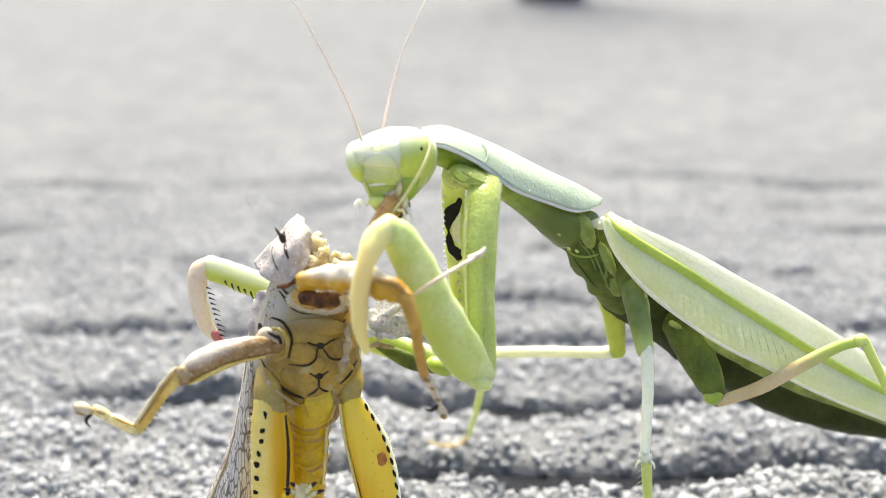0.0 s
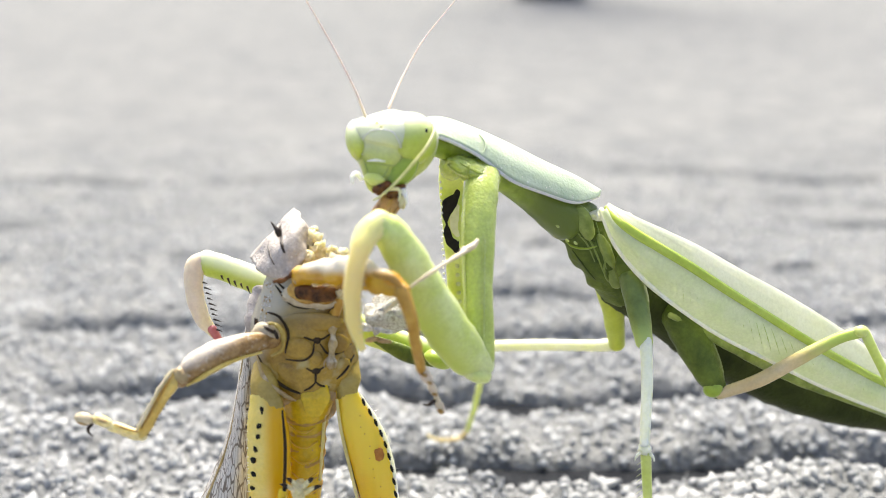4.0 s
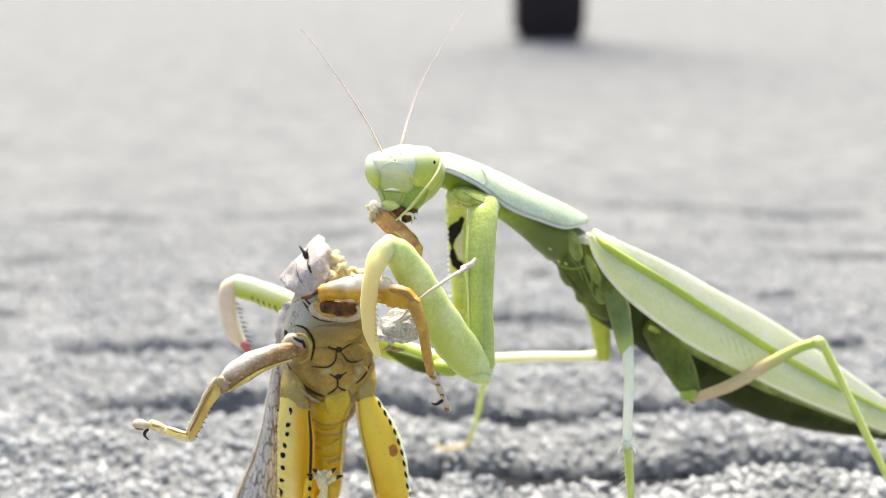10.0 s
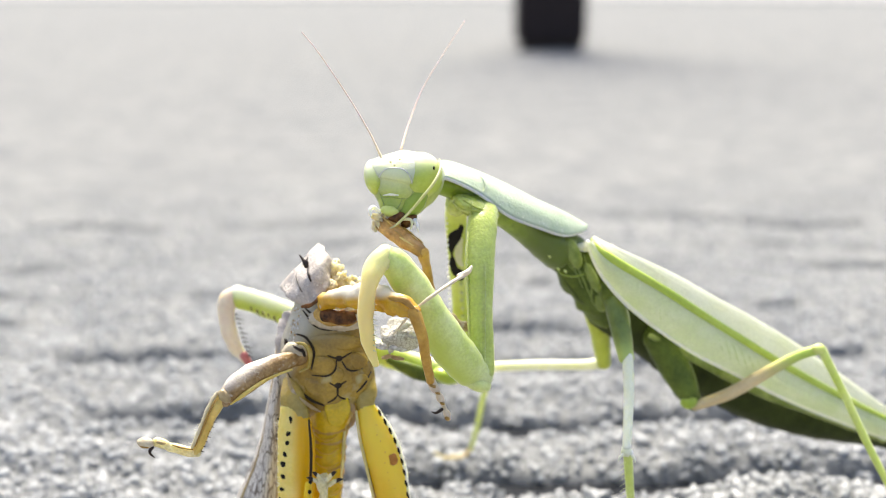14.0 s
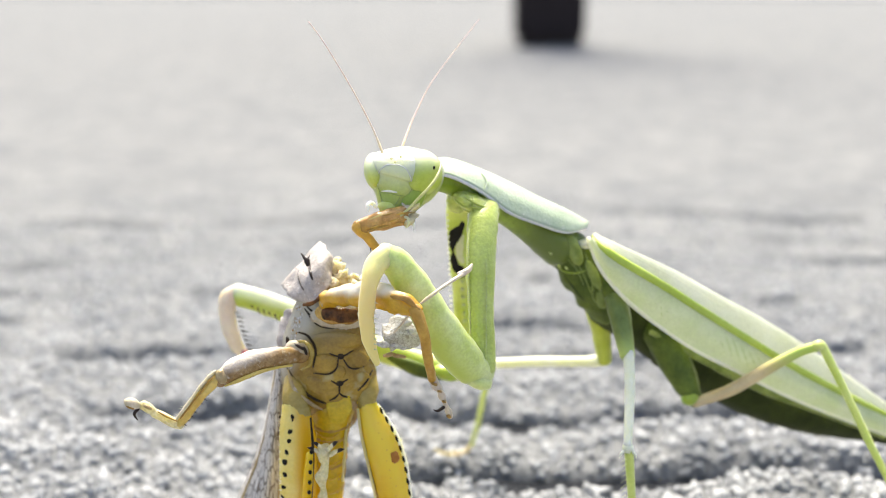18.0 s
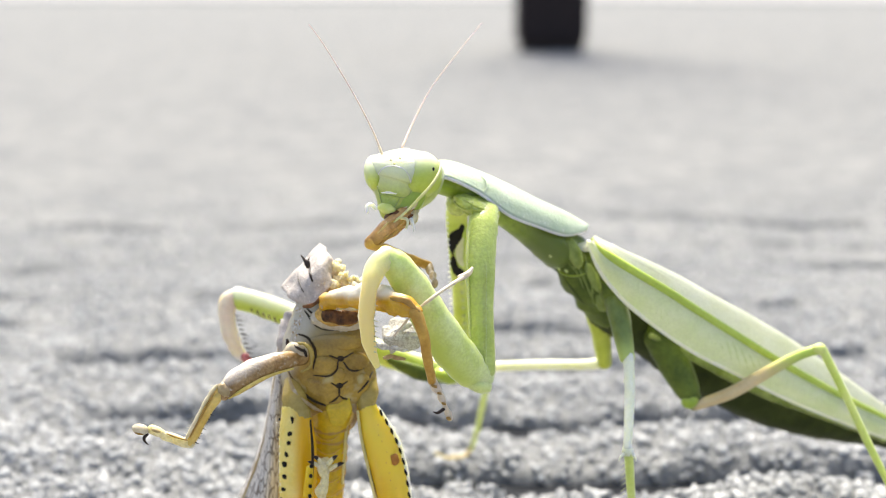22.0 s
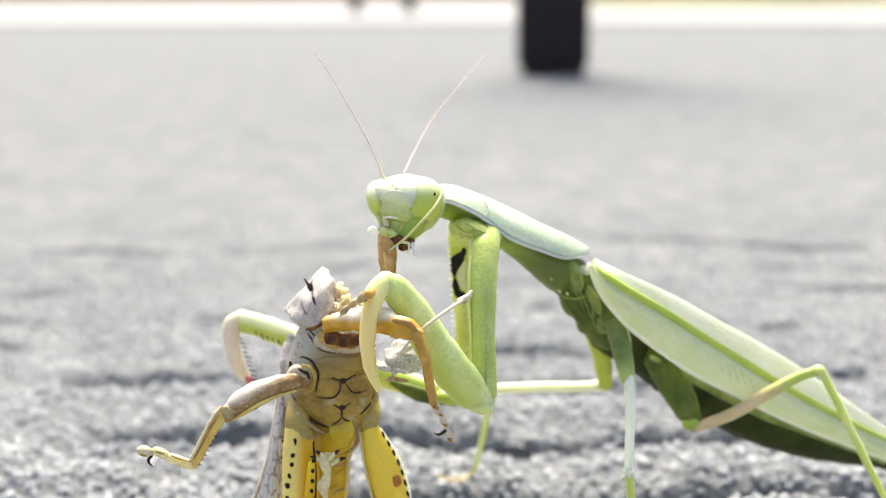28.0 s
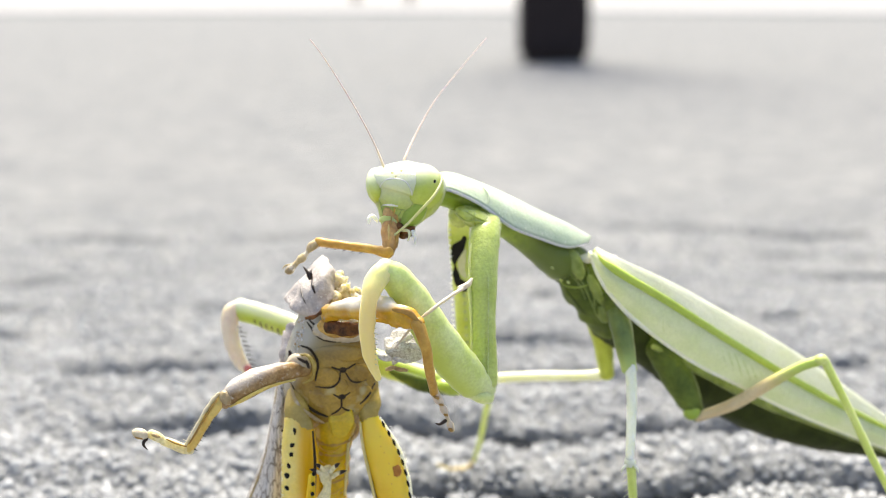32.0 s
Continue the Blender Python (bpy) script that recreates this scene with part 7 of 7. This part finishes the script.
    foreleg = [
        (0, pose(-0.017373, -0.005144, 0.020653, 0.00, 4.00, 0.00)),
        (0.5, pose(-0.017386, -0.005144, 0.020620, 0.00, 3.68, 0.00)),
        (1, pose(-0.017362, -0.005144, 0.020618, 0.00, 3.11, 0.00)),
        (1.5, pose(-0.017357, -0.005144, 0.020582, 0.00, 2.78, 0.00)),
        (2, pose(-0.017363, -0.005144, 0.020632, 0.00, 2.54, 0.00)),
        (2.5, pose(-0.017357, -0.005144, 0.020618, 0.00, 2.23, 0.00)),
        (3, pose(-0.017320, -0.005144, 0.020598, 0.00, 1.89, 0.00)),
        (3.5, pose(-0.017326, -0.005144, 0.020606, 0.00, 1.75, 0.00)),
        (5.5, pose(-0.017415, -0.005144, 0.020600, 0.00, 1.92, 0.00)),
        (6, pose(-0.017396, -0.005144, 0.020625, 0.00, 1.73, 0.00)),
        (6.5, pose(-0.017341, -0.005144, 0.020646, 0.00, 1.53, 0.00)),
        (7, pose(-0.017392, -0.005144, 0.020678, 0.00, 1.09, 0.00)),
        (7.5, pose(-0.017419, -0.005144, 0.020708, 0.00, 0.76, 0.00)),
        (8, pose(-0.017403, -0.005144, 0.020714, 0.00, 0.42, 0.00)),
        (8.5, pose(-0.017385, -0.005144, 0.020657, 0.00, 0.31, 0.00)),
        (9, pose(-0.017439, -0.005144, 0.020634, 0.00, 0.02, 0.00)),
        (9.5, pose(-0.017444, -0.005144, 0.020605, 0.00, -0.01, 0.00)),
        (10, pose(-0.017479, -0.005144, 0.020609, 0.00, 0.15, 0.00)),
        (10.5, pose(-0.017485, -0.005144, 0.020609, 0.00, 0.23, 0.00)),
        (11, pose(-0.017482, -0.005144, 0.020556, 0.00, 0.38, 0.00)),
        (11.5, pose(-0.017480, -0.005144, 0.020571, 0.00, 0.26, 0.00)),
        (12, pose(-0.017485, -0.005144, 0.020617, 0.00, 0.12, 0.00)),
        (12.5, pose(-0.017491, -0.005144, 0.020599, 0.00, -0.05, 0.00)),
        (13, pose(-0.017524, -0.005144, 0.020562, 0.00, -0.04, 0.00)),
        (13.5, pose(-0.017497, -0.005144, 0.020596, 0.00, -0.33, 0.00)),
        (14, pose(-0.017462, -0.005144, 0.020630, 0.00, -1.30, 0.00)),
        (14.5, pose(-0.017503, -0.005144, 0.020622, 0.00, -1.43, 0.00)),
        (16.5, pose(-0.017509, -0.005144, 0.020553, 0.00, -1.13, 0.00)),
        (17, pose(-0.017448, -0.005144, 0.020581, 0.00, -1.58, 0.00)),
        (17.5, pose(-0.017444, -0.005144, 0.020575, 0.00, -1.69, 0.00)),
        (18, pose(-0.017487, -0.005144, 0.020525, 0.00, -1.61, 0.00)),
        (18.5, pose(-0.017498, -0.005144, 0.020494, 0.00, -1.63, 0.00)),
        (19, pose(-0.017482, -0.005144, 0.020498, 0.00, -1.68, 0.00)),
        (19.5, pose(-0.017461, -0.005144, 0.020499, 0.00, -1.68, 0.00)),
        (20, pose(-0.017485, -0.005144, 0.020504, 0.00, -1.65, 0.00)),
        (20.5, pose(-0.017490, -0.005144, 0.020496, 0.00, -1.59, 0.00)),
        (21, pose(-0.017476, -0.005144, 0.020452, 0.00, -1.38, 0.00)),
        (21.5, pose(-0.017478, -0.005144, 0.020429, 0.00, -1.34, 0.00)),
        (22, pose(-0.017469, -0.005144, 0.020442, 0.00, -1.33, 0.00)),
        (22.5, pose(-0.017466, -0.005144, 0.020432, 0.00, -1.23, 0.00)),
        (23, pose(-0.017471, -0.005144, 0.020504, 0.00, -1.57, 0.00)),
        (23.5, pose(-0.017494, -0.005144, 0.020504, 0.00, -2.21, 0.00)),
        (24, pose(-0.017499, -0.005144, 0.020468, 0.00, -2.36, 0.00)),
        (24.5, pose(-0.017507, -0.005144, 0.020477, 0.00, -2.38, 0.00)),
        (25, pose(-0.017489, -0.005144, 0.020486, 0.00, -2.52, 0.00)),
        (25.5, pose(-0.017476, -0.005144, 0.020538, 0.00, -2.64, 0.00)),
        (27.5, pose(-0.017469, -0.005144, 0.020422, 0.00, -2.42, 0.00)),
        (28, pose(-0.017494, -0.005144, 0.020442, 0.00, -2.48, 0.00)),
        (28.5, pose(-0.017488, -0.005144, 0.020471, 0.00, -2.52, 0.00)),
        (29, pose(-0.017492, -0.005144, 0.020432, 0.00, -2.49, 0.00)),
        (29.5, pose(-0.017483, -0.005144, 0.020430, 0.00, -2.56, 0.00)),
        (30, pose(-0.017469, -0.005144, 0.020465, 0.00, -2.62, 0.00)),
        (30.5, pose(-0.017469, -0.005144, 0.020452, 0.00, -2.51, 0.00)),
        (31, pose(-0.017459, -0.005144, 0.020482, 0.00, -2.60, 0.00)),
        (31.5, pose(-0.017470, -0.005144, 0.020509, 0.00, -2.56, 0.00)),
        (32, pose(-0.017485, -0.005144, 0.020535, 0.00, -2.52, 0.00)),
    ]
    for limb in (femur, tibia, tarsus):
        walk(limb, foreleg)
    far_foreleg = [
        (0, pose(-0.019992, 0.011856, 0.014937, 0.00, 0.75, 0.00)),
        (3, pose(-0.019992, 0.011856, 0.014937, 0.00, 0.45, 0.00)),
        (6, pose(-0.019992, 0.011856, 0.014937, 0.00, -0.00, 0.00)),
        (9, pose(-0.019992, 0.011856, 0.014937, 0.00, -0.60, 0.00)),
        (12, pose(-0.019992, 0.011856, 0.014937, 0.00, -0.75, 0.00)),
        (13, pose(-0.019992, 0.011856, 0.014937, 0.00, -0.90, 0.00)),
        (14, pose(-0.019992, 0.011856, 0.014937, 0.00, -1.36, 0.00)),
        (17, pose(-0.019992, 0.011856, 0.014937, 0.00, -1.51, 0.00)),
        (20, pose(-0.019992, 0.011856, 0.014937, 0.00, -1.81, 0.00)),
        (24, pose(-0.019992, 0.011856, 0.014937, 0.00, -1.81, 0.00)),
        (28, pose(-0.019992, 0.011856, 0.014937, 0.00, -1.81, 0.00)),
        (32, pose(-0.019992, 0.011856, 0.014937, 0.00, -1.81, 0.00)),
    ]
    for limb in (femur_f, tibia_f):
        walk(limb, far_foreleg)
    walk(torn_leg, [
        (0, pose(-0.006330, -0.015000, 0.032520, -20.57, -47.43, 44.90)),
        (1, pose(-0.006369, -0.015000, 0.032518, -24.77, -50.72, 49.71)),
        (2, pose(-0.006258, -0.015000, 0.032421, -24.04, -49.32, 49.76)),
        (3, pose(-0.006249, -0.015000, 0.032284, -21.83, -48.36, 46.48)),
        (3.5, pose(-0.006571, -0.015000, 0.031868, -19.53, -46.26, 43.89)),
        (4.5, pose(-0.006414, -0.015000, 0.031986, -18.65, -46.72, 41.63)),
        (5.5, pose(-0.006343, -0.015000, 0.032898, -19.06, -45.56, 43.57)),
        (6, pose(-0.006554, -0.015000, 0.034473, -13.85, -37.86, 39.00)),
        (6.5, pose(-0.006203, -0.015000, 0.033603, -29.49, -53.68, 54.97)),
        (7, pose(-0.005446, -0.015000, 0.032482, -55.93, -62.77, 82.06)),
        (7.5, pose(-0.003042, -0.015000, 0.031926, -106.02, -52.35, 139.37)),
        (8, pose(-0.002640, -0.015000, 0.030867, -112.40, -47.39, 147.26)),
        (8.5, pose(-0.002865, -0.015000, 0.032662, -105.98, -44.95, 145.35)),
        (9, pose(-0.003557, -0.015000, 0.034179, -99.17, -38.65, 146.75)),
        (10, pose(-0.002662, -0.015000, 0.033624, -119.97, -37.49, 157.82)),
        (11, pose(-0.002816, -0.015000, 0.034321, -115.60, -37.73, 155.71)),
        (11.5, pose(-0.002644, -0.015000, 0.033815, -121.63, -38.72, 157.79)),
        (12, pose(-0.002666, -0.015000, 0.034031, -117.97, -36.83, 157.36)),
        (12.5, pose(-0.003140, -0.015000, 0.034508, -112.80, -37.89, 154.31)),
        (13, pose(-0.004221, -0.015000, 0.034437, -95.28, -49.89, 134.04)),
        (13.5, pose(-0.003279, -0.015000, 0.034543, -108.45, -36.77, 153.06)),
        (14, pose(-0.001961, -0.015000, 0.033953, -112.05, -31.37, 158.57)),
        (14.5, pose(-0.005522, -0.015000, 0.032919, -63.69, -65.38, 88.13)),
        (15.5, pose(-0.005653, -0.015000, 0.033393, -57.52, -61.92, 84.91)),
        (16.5, pose(-0.005785, -0.015000, 0.033685, -50.32, -59.89, 78.38)),
        (17, pose(-0.007100, -0.015000, 0.035288, -14.83, -33.87, 46.30)),
        (17.5, pose(-0.007589, -0.015000, 0.035373, -5.40, -20.67, 29.01)),
        (18, pose(-0.008801, -0.015000, 0.036442, -4.51, -10.29, 18.28)),
        (18.5, pose(-0.008706, -0.015000, 0.036248, -7.04, -18.08, 18.57)),
        (19, pose(-0.008946, -0.015000, 0.035678, -9.89, -26.87, 19.96)),
        (19.5, pose(-0.008429, -0.015000, 0.035668, -11.32, -26.13, 22.33)),
        (20, pose(-0.008610, -0.015000, 0.035107, -14.85, -34.51, 26.06)),
        (20.5, pose(-0.009795, -0.015000, 0.035196, -11.36, -32.87, 22.84)),
        (21, pose(-0.007807, -0.015000, 0.035143, -9.13, -33.99, 29.28)),
        (21.5, pose(-0.007675, -0.015000, 0.034663, -8.15, -32.16, 27.76)),
        (22, pose(-0.007534, -0.015000, 0.034968, -8.94, -29.67, 32.90)),
        (22.5, pose(-0.007237, -0.015000, 0.035058, -12.48, -34.71, 38.56)),
        (23, pose(-0.007293, -0.015000, 0.035383, -19.02, -38.02, 51.85)),
        (23.5, pose(-0.007358, -0.015000, 0.035146, -18.25, -39.66, 48.00)),
        (24, pose(-0.007085, -0.015000, 0.034731, -20.81, -41.25, 52.02)),
        (24.5, pose(-0.007456, -0.015000, 0.034977, -13.33, -35.61, 39.99)),
        (25, pose(-0.008083, -0.015000, 0.034409, -15.09, -37.29, 42.88)),
        (25.5, pose(-0.008853, -0.015000, 0.036400, -1.42, -7.36, 21.83)),
        (26.5, pose(-0.007363, -0.015000, 0.035005, -11.26, -32.75, 37.10)),
        (27.5, pose(-0.005982, -0.015000, 0.033604, -56.26, -60.28, 85.28)),
        (28, pose(-0.006010, -0.015000, 0.033497, -61.41, -59.49, 92.21)),
        (28.5, pose(-0.005942, -0.015000, 0.034088, -51.79, -56.98, 83.62)),
        (29, pose(-0.006129, -0.015000, 0.034556, -39.68, -52.55, 72.33)),
        (29.5, pose(-0.006704, -0.015000, 0.034806, -29.08, -47.52, 61.00)),
        (30, pose(-0.006942, -0.015000, 0.034901, -26.33, -47.39, 56.11)),
        (30.5, pose(-0.006668, -0.015000, 0.034824, -30.85, -50.12, 61.08)),
        (31, pose(-0.005617, -0.015000, 0.034202, -56.04, -57.12, 88.71)),
        (31.5, pose(-0.005592, -0.015000, 0.034811, -56.09, -54.33, 92.14)),
        (32, pose(-0.005866, -0.015000, 0.035237, -44.72, -47.94, 85.56)),
    ])
    walk(shin, [
        (0, pose(0.000000, 0.000000, 0.000000, 164.36, 29.50, 138.21)),
        (1, pose(0.000000, 0.000000, 0.000000, 166.63, 20.82, 137.21)),
        (2, pose(0.000000, 0.000000, 0.000000, 169.37, 16.18, 137.83)),
        (3, pose(0.000000, 0.000000, 0.000000, 166.57, 18.80, 138.33)),
        (3.5, pose(0.000000, 0.000000, 0.000000, 161.66, 23.28, 136.81)),
        (4.5, pose(0.000000, 0.000000, 0.000000, 167.53, 23.03, 141.98)),
        (5.5, pose(0.000000, 0.000000, 0.000000, 167.33, 24.91, 140.18)),
        (6, pose(0.000000, 0.000000, 0.000000, 164.29, 37.27, 139.86)),
        (6.5, pose(0.000000, 0.000000, 0.000000, -176.18, 20.48, 146.35)),
        (7, pose(0.000000, 0.000000, 0.000000, 177.67, 10.59, 135.07)),
        (7.5, pose(0.000000, 0.000000, 0.000000, -162.45, -8.64, 118.31)),
        (8, pose(0.000000, 0.000000, 0.000000, -166.49, -8.87, 105.20)),
        (8.5, pose(0.000000, 0.000000, 0.000000, -144.26, -13.24, 118.68)),
        (9, pose(0.000000, 0.000000, 0.000000, -146.00, -1.34, 109.59)),
        (10, pose(0.000000, 0.000000, 0.000000, -144.61, -11.68, 118.89)),
        (11, pose(0.000000, 0.000000, 0.000000, -144.44, -9.78, 115.74)),
        (11.5, pose(0.000000, 0.000000, 0.000000, -149.47, -9.93, 117.69)),
        (12, pose(0.000000, 0.000000, 0.000000, -144.27, -8.73, 119.47)),
        (12.5, pose(0.000000, 0.000000, 0.000000, -147.08, -7.90, 110.33)),
        (13, pose(0.000000, 0.000000, 0.000000, -165.03, 3.88, 116.32)),
        (13.5, pose(0.000000, 0.000000, 0.000000, -150.96, 3.12, 111.93)),
        (14, pose(0.000000, 0.000000, 0.000000, -154.70, 14.36, 111.80)),
        (14.5, pose(0.000000, 0.000000, 0.000000, 160.93, 20.76, 125.58)),
        (15.5, pose(0.000000, 0.000000, 0.000000, 168.43, 24.74, 129.22)),
        (16.5, pose(0.000000, 0.000000, 0.000000, 167.94, 28.81, 129.88)),
        (17, pose(0.000000, 0.000000, 0.000000, 175.45, 68.67, 142.12)),
        (17.5, pose(0.000000, 0.000000, 0.000000, 55.58, 69.41, 45.32)),
        (18, pose(0.000000, 0.000000, 0.000000, 34.91, 53.48, 38.08)),
        (18.5, pose(0.000000, 0.000000, 0.000000, 17.21, 41.16, 14.79)),
        (19, pose(0.000000, 0.000000, 0.000000, 23.27, 42.01, 23.61)),
        (19.5, pose(0.000000, 0.000000, 0.000000, 23.14, 38.04, 23.57)),
        (20, pose(0.000000, 0.000000, 0.000000, 29.68, 44.35, 26.83)),
        (20.5, pose(0.000000, 0.000000, 0.000000, 24.79, 45.62, 22.31)),
        (21, pose(0.000000, 0.000000, 0.000000, 36.69, 49.05, 35.32)),
        (21.5, pose(0.000000, 0.000000, 0.000000, 32.64, 48.23, 31.65)),
        (22, pose(0.000000, 0.000000, 0.000000, 27.63, 52.18, 19.75)),
        (22.5, pose(0.000000, 0.000000, 0.000000, 36.14, 55.85, 25.44)),
        (22.75, pose(0.000000, 0.000000, 0.000000, -11.79, 40.13, -35.83)),
        (23, pose(0.000000, 0.000000, 0.000000, -24.51, 7.22, -65.56)),
        (23.5, pose(0.000000, 0.000000, 0.000000, -28.69, 8.17, -72.48)),
        (24, pose(0.000000, 0.000000, 0.000000, -31.74, 4.28, -78.41)),
        (24.25, pose(0.000000, 0.000000, 0.000000, -29.45, 50.03, -60.17)),
        (24.5, pose(0.000000, 0.000000, 0.000000, 75.68, 75.08, 56.73)),
        (25, pose(0.000000, 0.000000, 0.000000, -13.78, 29.54, -40.49)),
        (25.25, pose(0.000000, 0.000000, 0.000000, -7.45, -1.81, -69.14)),
        (25.5, pose(0.000000, 0.000000, 0.000000, 14.97, -25.33, -104.80)),
        (26.5, pose(0.000000, 0.000000, 0.000000, -34.00, -14.85, -136.67)),
        (27.5, pose(0.000000, 0.000000, 0.000000, -71.21, -36.73, -131.43)),
        (28, pose(0.000000, 0.000000, 0.000000, -70.75, -37.86, -124.27)),
        (28.5, pose(0.000000, 0.000000, 0.000000, -70.75, -37.86, -124.27)),
        (29, pose(0.000000, 0.000000, 0.000000, -40.69, -51.61, -139.25)),
        (29.25, pose(0.000000, 0.000000, 0.000000, 26.41, -58.68, 137.62)),
        (29.5, pose(0.000000, 0.000000, 0.000000, 55.04, -27.09, 91.23)),
        (30, pose(0.000000, 0.000000, 0.000000, 3.82, -38.98, 82.93)),
        (30.5, pose(0.000000, 0.000000, 0.000000, 53.65, -28.55, 89.09)),
        (31, pose(0.000000, 0.000000, 0.000000, 74.59, -29.54, 74.16)),
        (31.5, pose(0.000000, 0.000000, 0.000000, 53.72, -30.24, 65.43)),
        (32, pose(0.000000, 0.000000, 0.000000, 45.66, -29.91, 71.82)),
    ])
    walk(foot, [
        (0, pose(0.008400, 0.000000, 0.000000, 60.17, 10.70, -57.00)),
        (1, pose(0.008400, 0.000000, 0.000000, 74.28, 11.87, -68.98)),
        (2, pose(0.008400, 0.000000, 0.000000, 47.82, -2.65, -39.13)),
        (3, pose(0.008400, 0.000000, 0.000000, 67.47, 4.13, -58.18)),
        (3.5, pose(0.008400, 0.000000, 0.000000, 49.66, 0.58, -43.61)),
        (4.5, pose(0.008400, 0.000000, 0.000000, 44.42, -3.96, -38.41)),
        (5.5, pose(0.008400, 0.000000, 0.000000, 63.72, 5.14, -55.22)),
        (6, pose(0.008400, 0.000000, 0.000000, 40.57, 2.97, -34.95)),
        (6.5, pose(0.008400, 0.000000, 0.000000, 13.96, -7.03, -12.72)),
        (7, pose(0.008400, 0.000000, 0.000000, 65.64, 7.57, -68.53)),
        (7.5, pose(0.008400, 0.000000, 0.000000, 81.77, 14.26, -88.93)),
        (8, pose(0.008400, 0.000000, 0.000000, 77.60, 16.60, -95.04)),
        (8.5, pose(0.008400, 0.000000, 0.000000, 80.83, 3.60, -77.18)),
        (9, pose(0.008400, 0.000000, 0.000000, 67.66, 12.72, -66.82)),
        (10, pose(0.008400, 0.000000, 0.000000, 73.42, -0.72, -88.27)),
        (11, pose(0.008400, 0.000000, 0.000000, 68.60, 2.35, -78.87)),
        (11.5, pose(0.008400, 0.000000, 0.000000, 68.46, 2.92, -86.30)),
        (12, pose(0.008400, 0.000000, 0.000000, 68.06, 3.75, -83.26)),
        (12.5, pose(0.008400, 0.000000, 0.000000, 68.08, 7.44, -76.00)),
        (13, pose(0.008400, 0.000000, 0.000000, 69.04, 20.47, -77.13)),
        (13.5, pose(0.008400, 0.000000, 0.000000, 70.12, 6.30, -94.07)),
        (14, pose(0.008400, 0.000000, 0.000000, 44.49, -16.52, -76.23)),
        (14.5, pose(0.008400, 0.000000, 0.000000, 61.12, 28.35, -100.04)),
        (15.5, pose(0.008400, 0.000000, 0.000000, 66.73, 17.83, -98.59)),
        (16.5, pose(0.008400, 0.000000, 0.000000, 64.83, 15.45, -93.82)),
        (17, pose(0.008400, 0.000000, 0.000000, 53.68, -3.13, -71.21)),
        (17.5, pose(0.008400, 0.000000, 0.000000, 42.69, 1.64, -82.21)),
        (18, pose(0.008400, 0.000000, 0.000000, 34.21, -0.39, -75.68)),
        (18.5, pose(0.008400, 0.000000, 0.000000, 7.00, 26.43, -77.56)),
        (19, pose(0.008400, 0.000000, 0.000000, 12.89, 17.45, -101.10)),
        (19.5, pose(0.008400, 0.000000, 0.000000, 8.67, 20.93, -100.11)),
        (20, pose(0.008400, 0.000000, 0.000000, 4.52, 25.28, -103.78)),
        (20.5, pose(0.008400, 0.000000, 0.000000, 6.63, 20.69, -99.14)),
        (21, pose(0.008400, 0.000000, 0.000000, 11.74, 18.00, -113.54)),
        (21.5, pose(0.008400, 0.000000, 0.000000, 10.58, 18.36, -108.97)),
        (22, pose(0.008400, 0.000000, 0.000000, 15.94, 15.21, -108.67)),
        (22.5, pose(0.008400, 0.000000, 0.000000, 12.10, 20.96, -103.81)),
        (22.75, pose(0.008400, 0.000000, 0.000000, 43.37, 14.76, -174.65)),
        (23, pose(0.008400, 0.000000, 0.000000, 60.35, 41.30, 112.93)),
        (23.5, pose(0.008400, 0.000000, 0.000000, 69.58, 47.34, 130.47)),
        (24, pose(0.008400, 0.000000, 0.000000, 87.54, 52.26, 147.85)),
        (24.25, pose(0.008400, 0.000000, 0.000000, 85.82, 4.03, -150.37)),
        (24.5, pose(0.008400, 0.000000, 0.000000, 41.50, -16.17, -82.69)),
        (24.75, pose(0.008400, 0.000000, 0.000000, 14.58, -8.30, -38.00)),
        (25, pose(0.008400, 0.000000, 0.000000, 0.00, 15.00, 0.00)),
        (25.25, pose(0.008400, 0.000000, 0.000000, -24.53, 3.48, -46.50)),
        (25.5, pose(0.008400, 0.000000, 0.000000, -34.27, -21.54, -87.42)),
        (26, pose(0.008400, 0.000000, 0.000000, 14.37, -1.73, -115.78)),
        (26.5, pose(0.008400, 0.000000, 0.000000, 55.41, 31.73, -122.01)),
        (27.5, pose(0.008400, 0.000000, 0.000000, 55.51, 33.28, -127.94)),
        (28, pose(0.008400, 0.000000, 0.000000, 70.70, 27.16, -123.39)),
        (28.5, pose(0.008400, 0.000000, 0.000000, -37.72, 58.01, 122.48)),
        (28.75, pose(0.008400, 0.000000, 0.000000, 58.31, 63.73, -138.08)),
        (29, pose(0.008400, 0.000000, 0.000000, 87.15, 25.49, -105.37)),
        (29.25, pose(0.008400, 0.000000, 0.000000, 115.01, 77.67, -78.73)),
        (29.5, pose(0.008400, 0.000000, 0.000000, -105.25, 46.09, 59.90)),
        (30, pose(0.008400, 0.000000, 0.000000, -74.14, -7.28, 51.68)),
        (30.5, pose(0.008400, 0.000000, 0.000000, -113.79, 19.06, 42.47)),
        (31, pose(0.008400, 0.000000, 0.000000, -116.83, 19.80, 40.06)),
        (31.5, pose(0.008400, 0.000000, 0.000000, -112.37, 24.20, 54.25)),
        (32, pose(0.008400, 0.000000, 0.000000, -116.17, 34.08, 54.07)),
    ])
    chew = [0, 9, -6, 12, 2, -8, 10, 4, -10, 6]
    for piece, start in ((palp_a, 0), (palp_b, 4)):
        home = piece.location.copy()
        walk(piece, [(0.4 * k, pose(*home, 0, chew[(k * 3 + start) % 10], 0)) for k in range(81)])


motions()
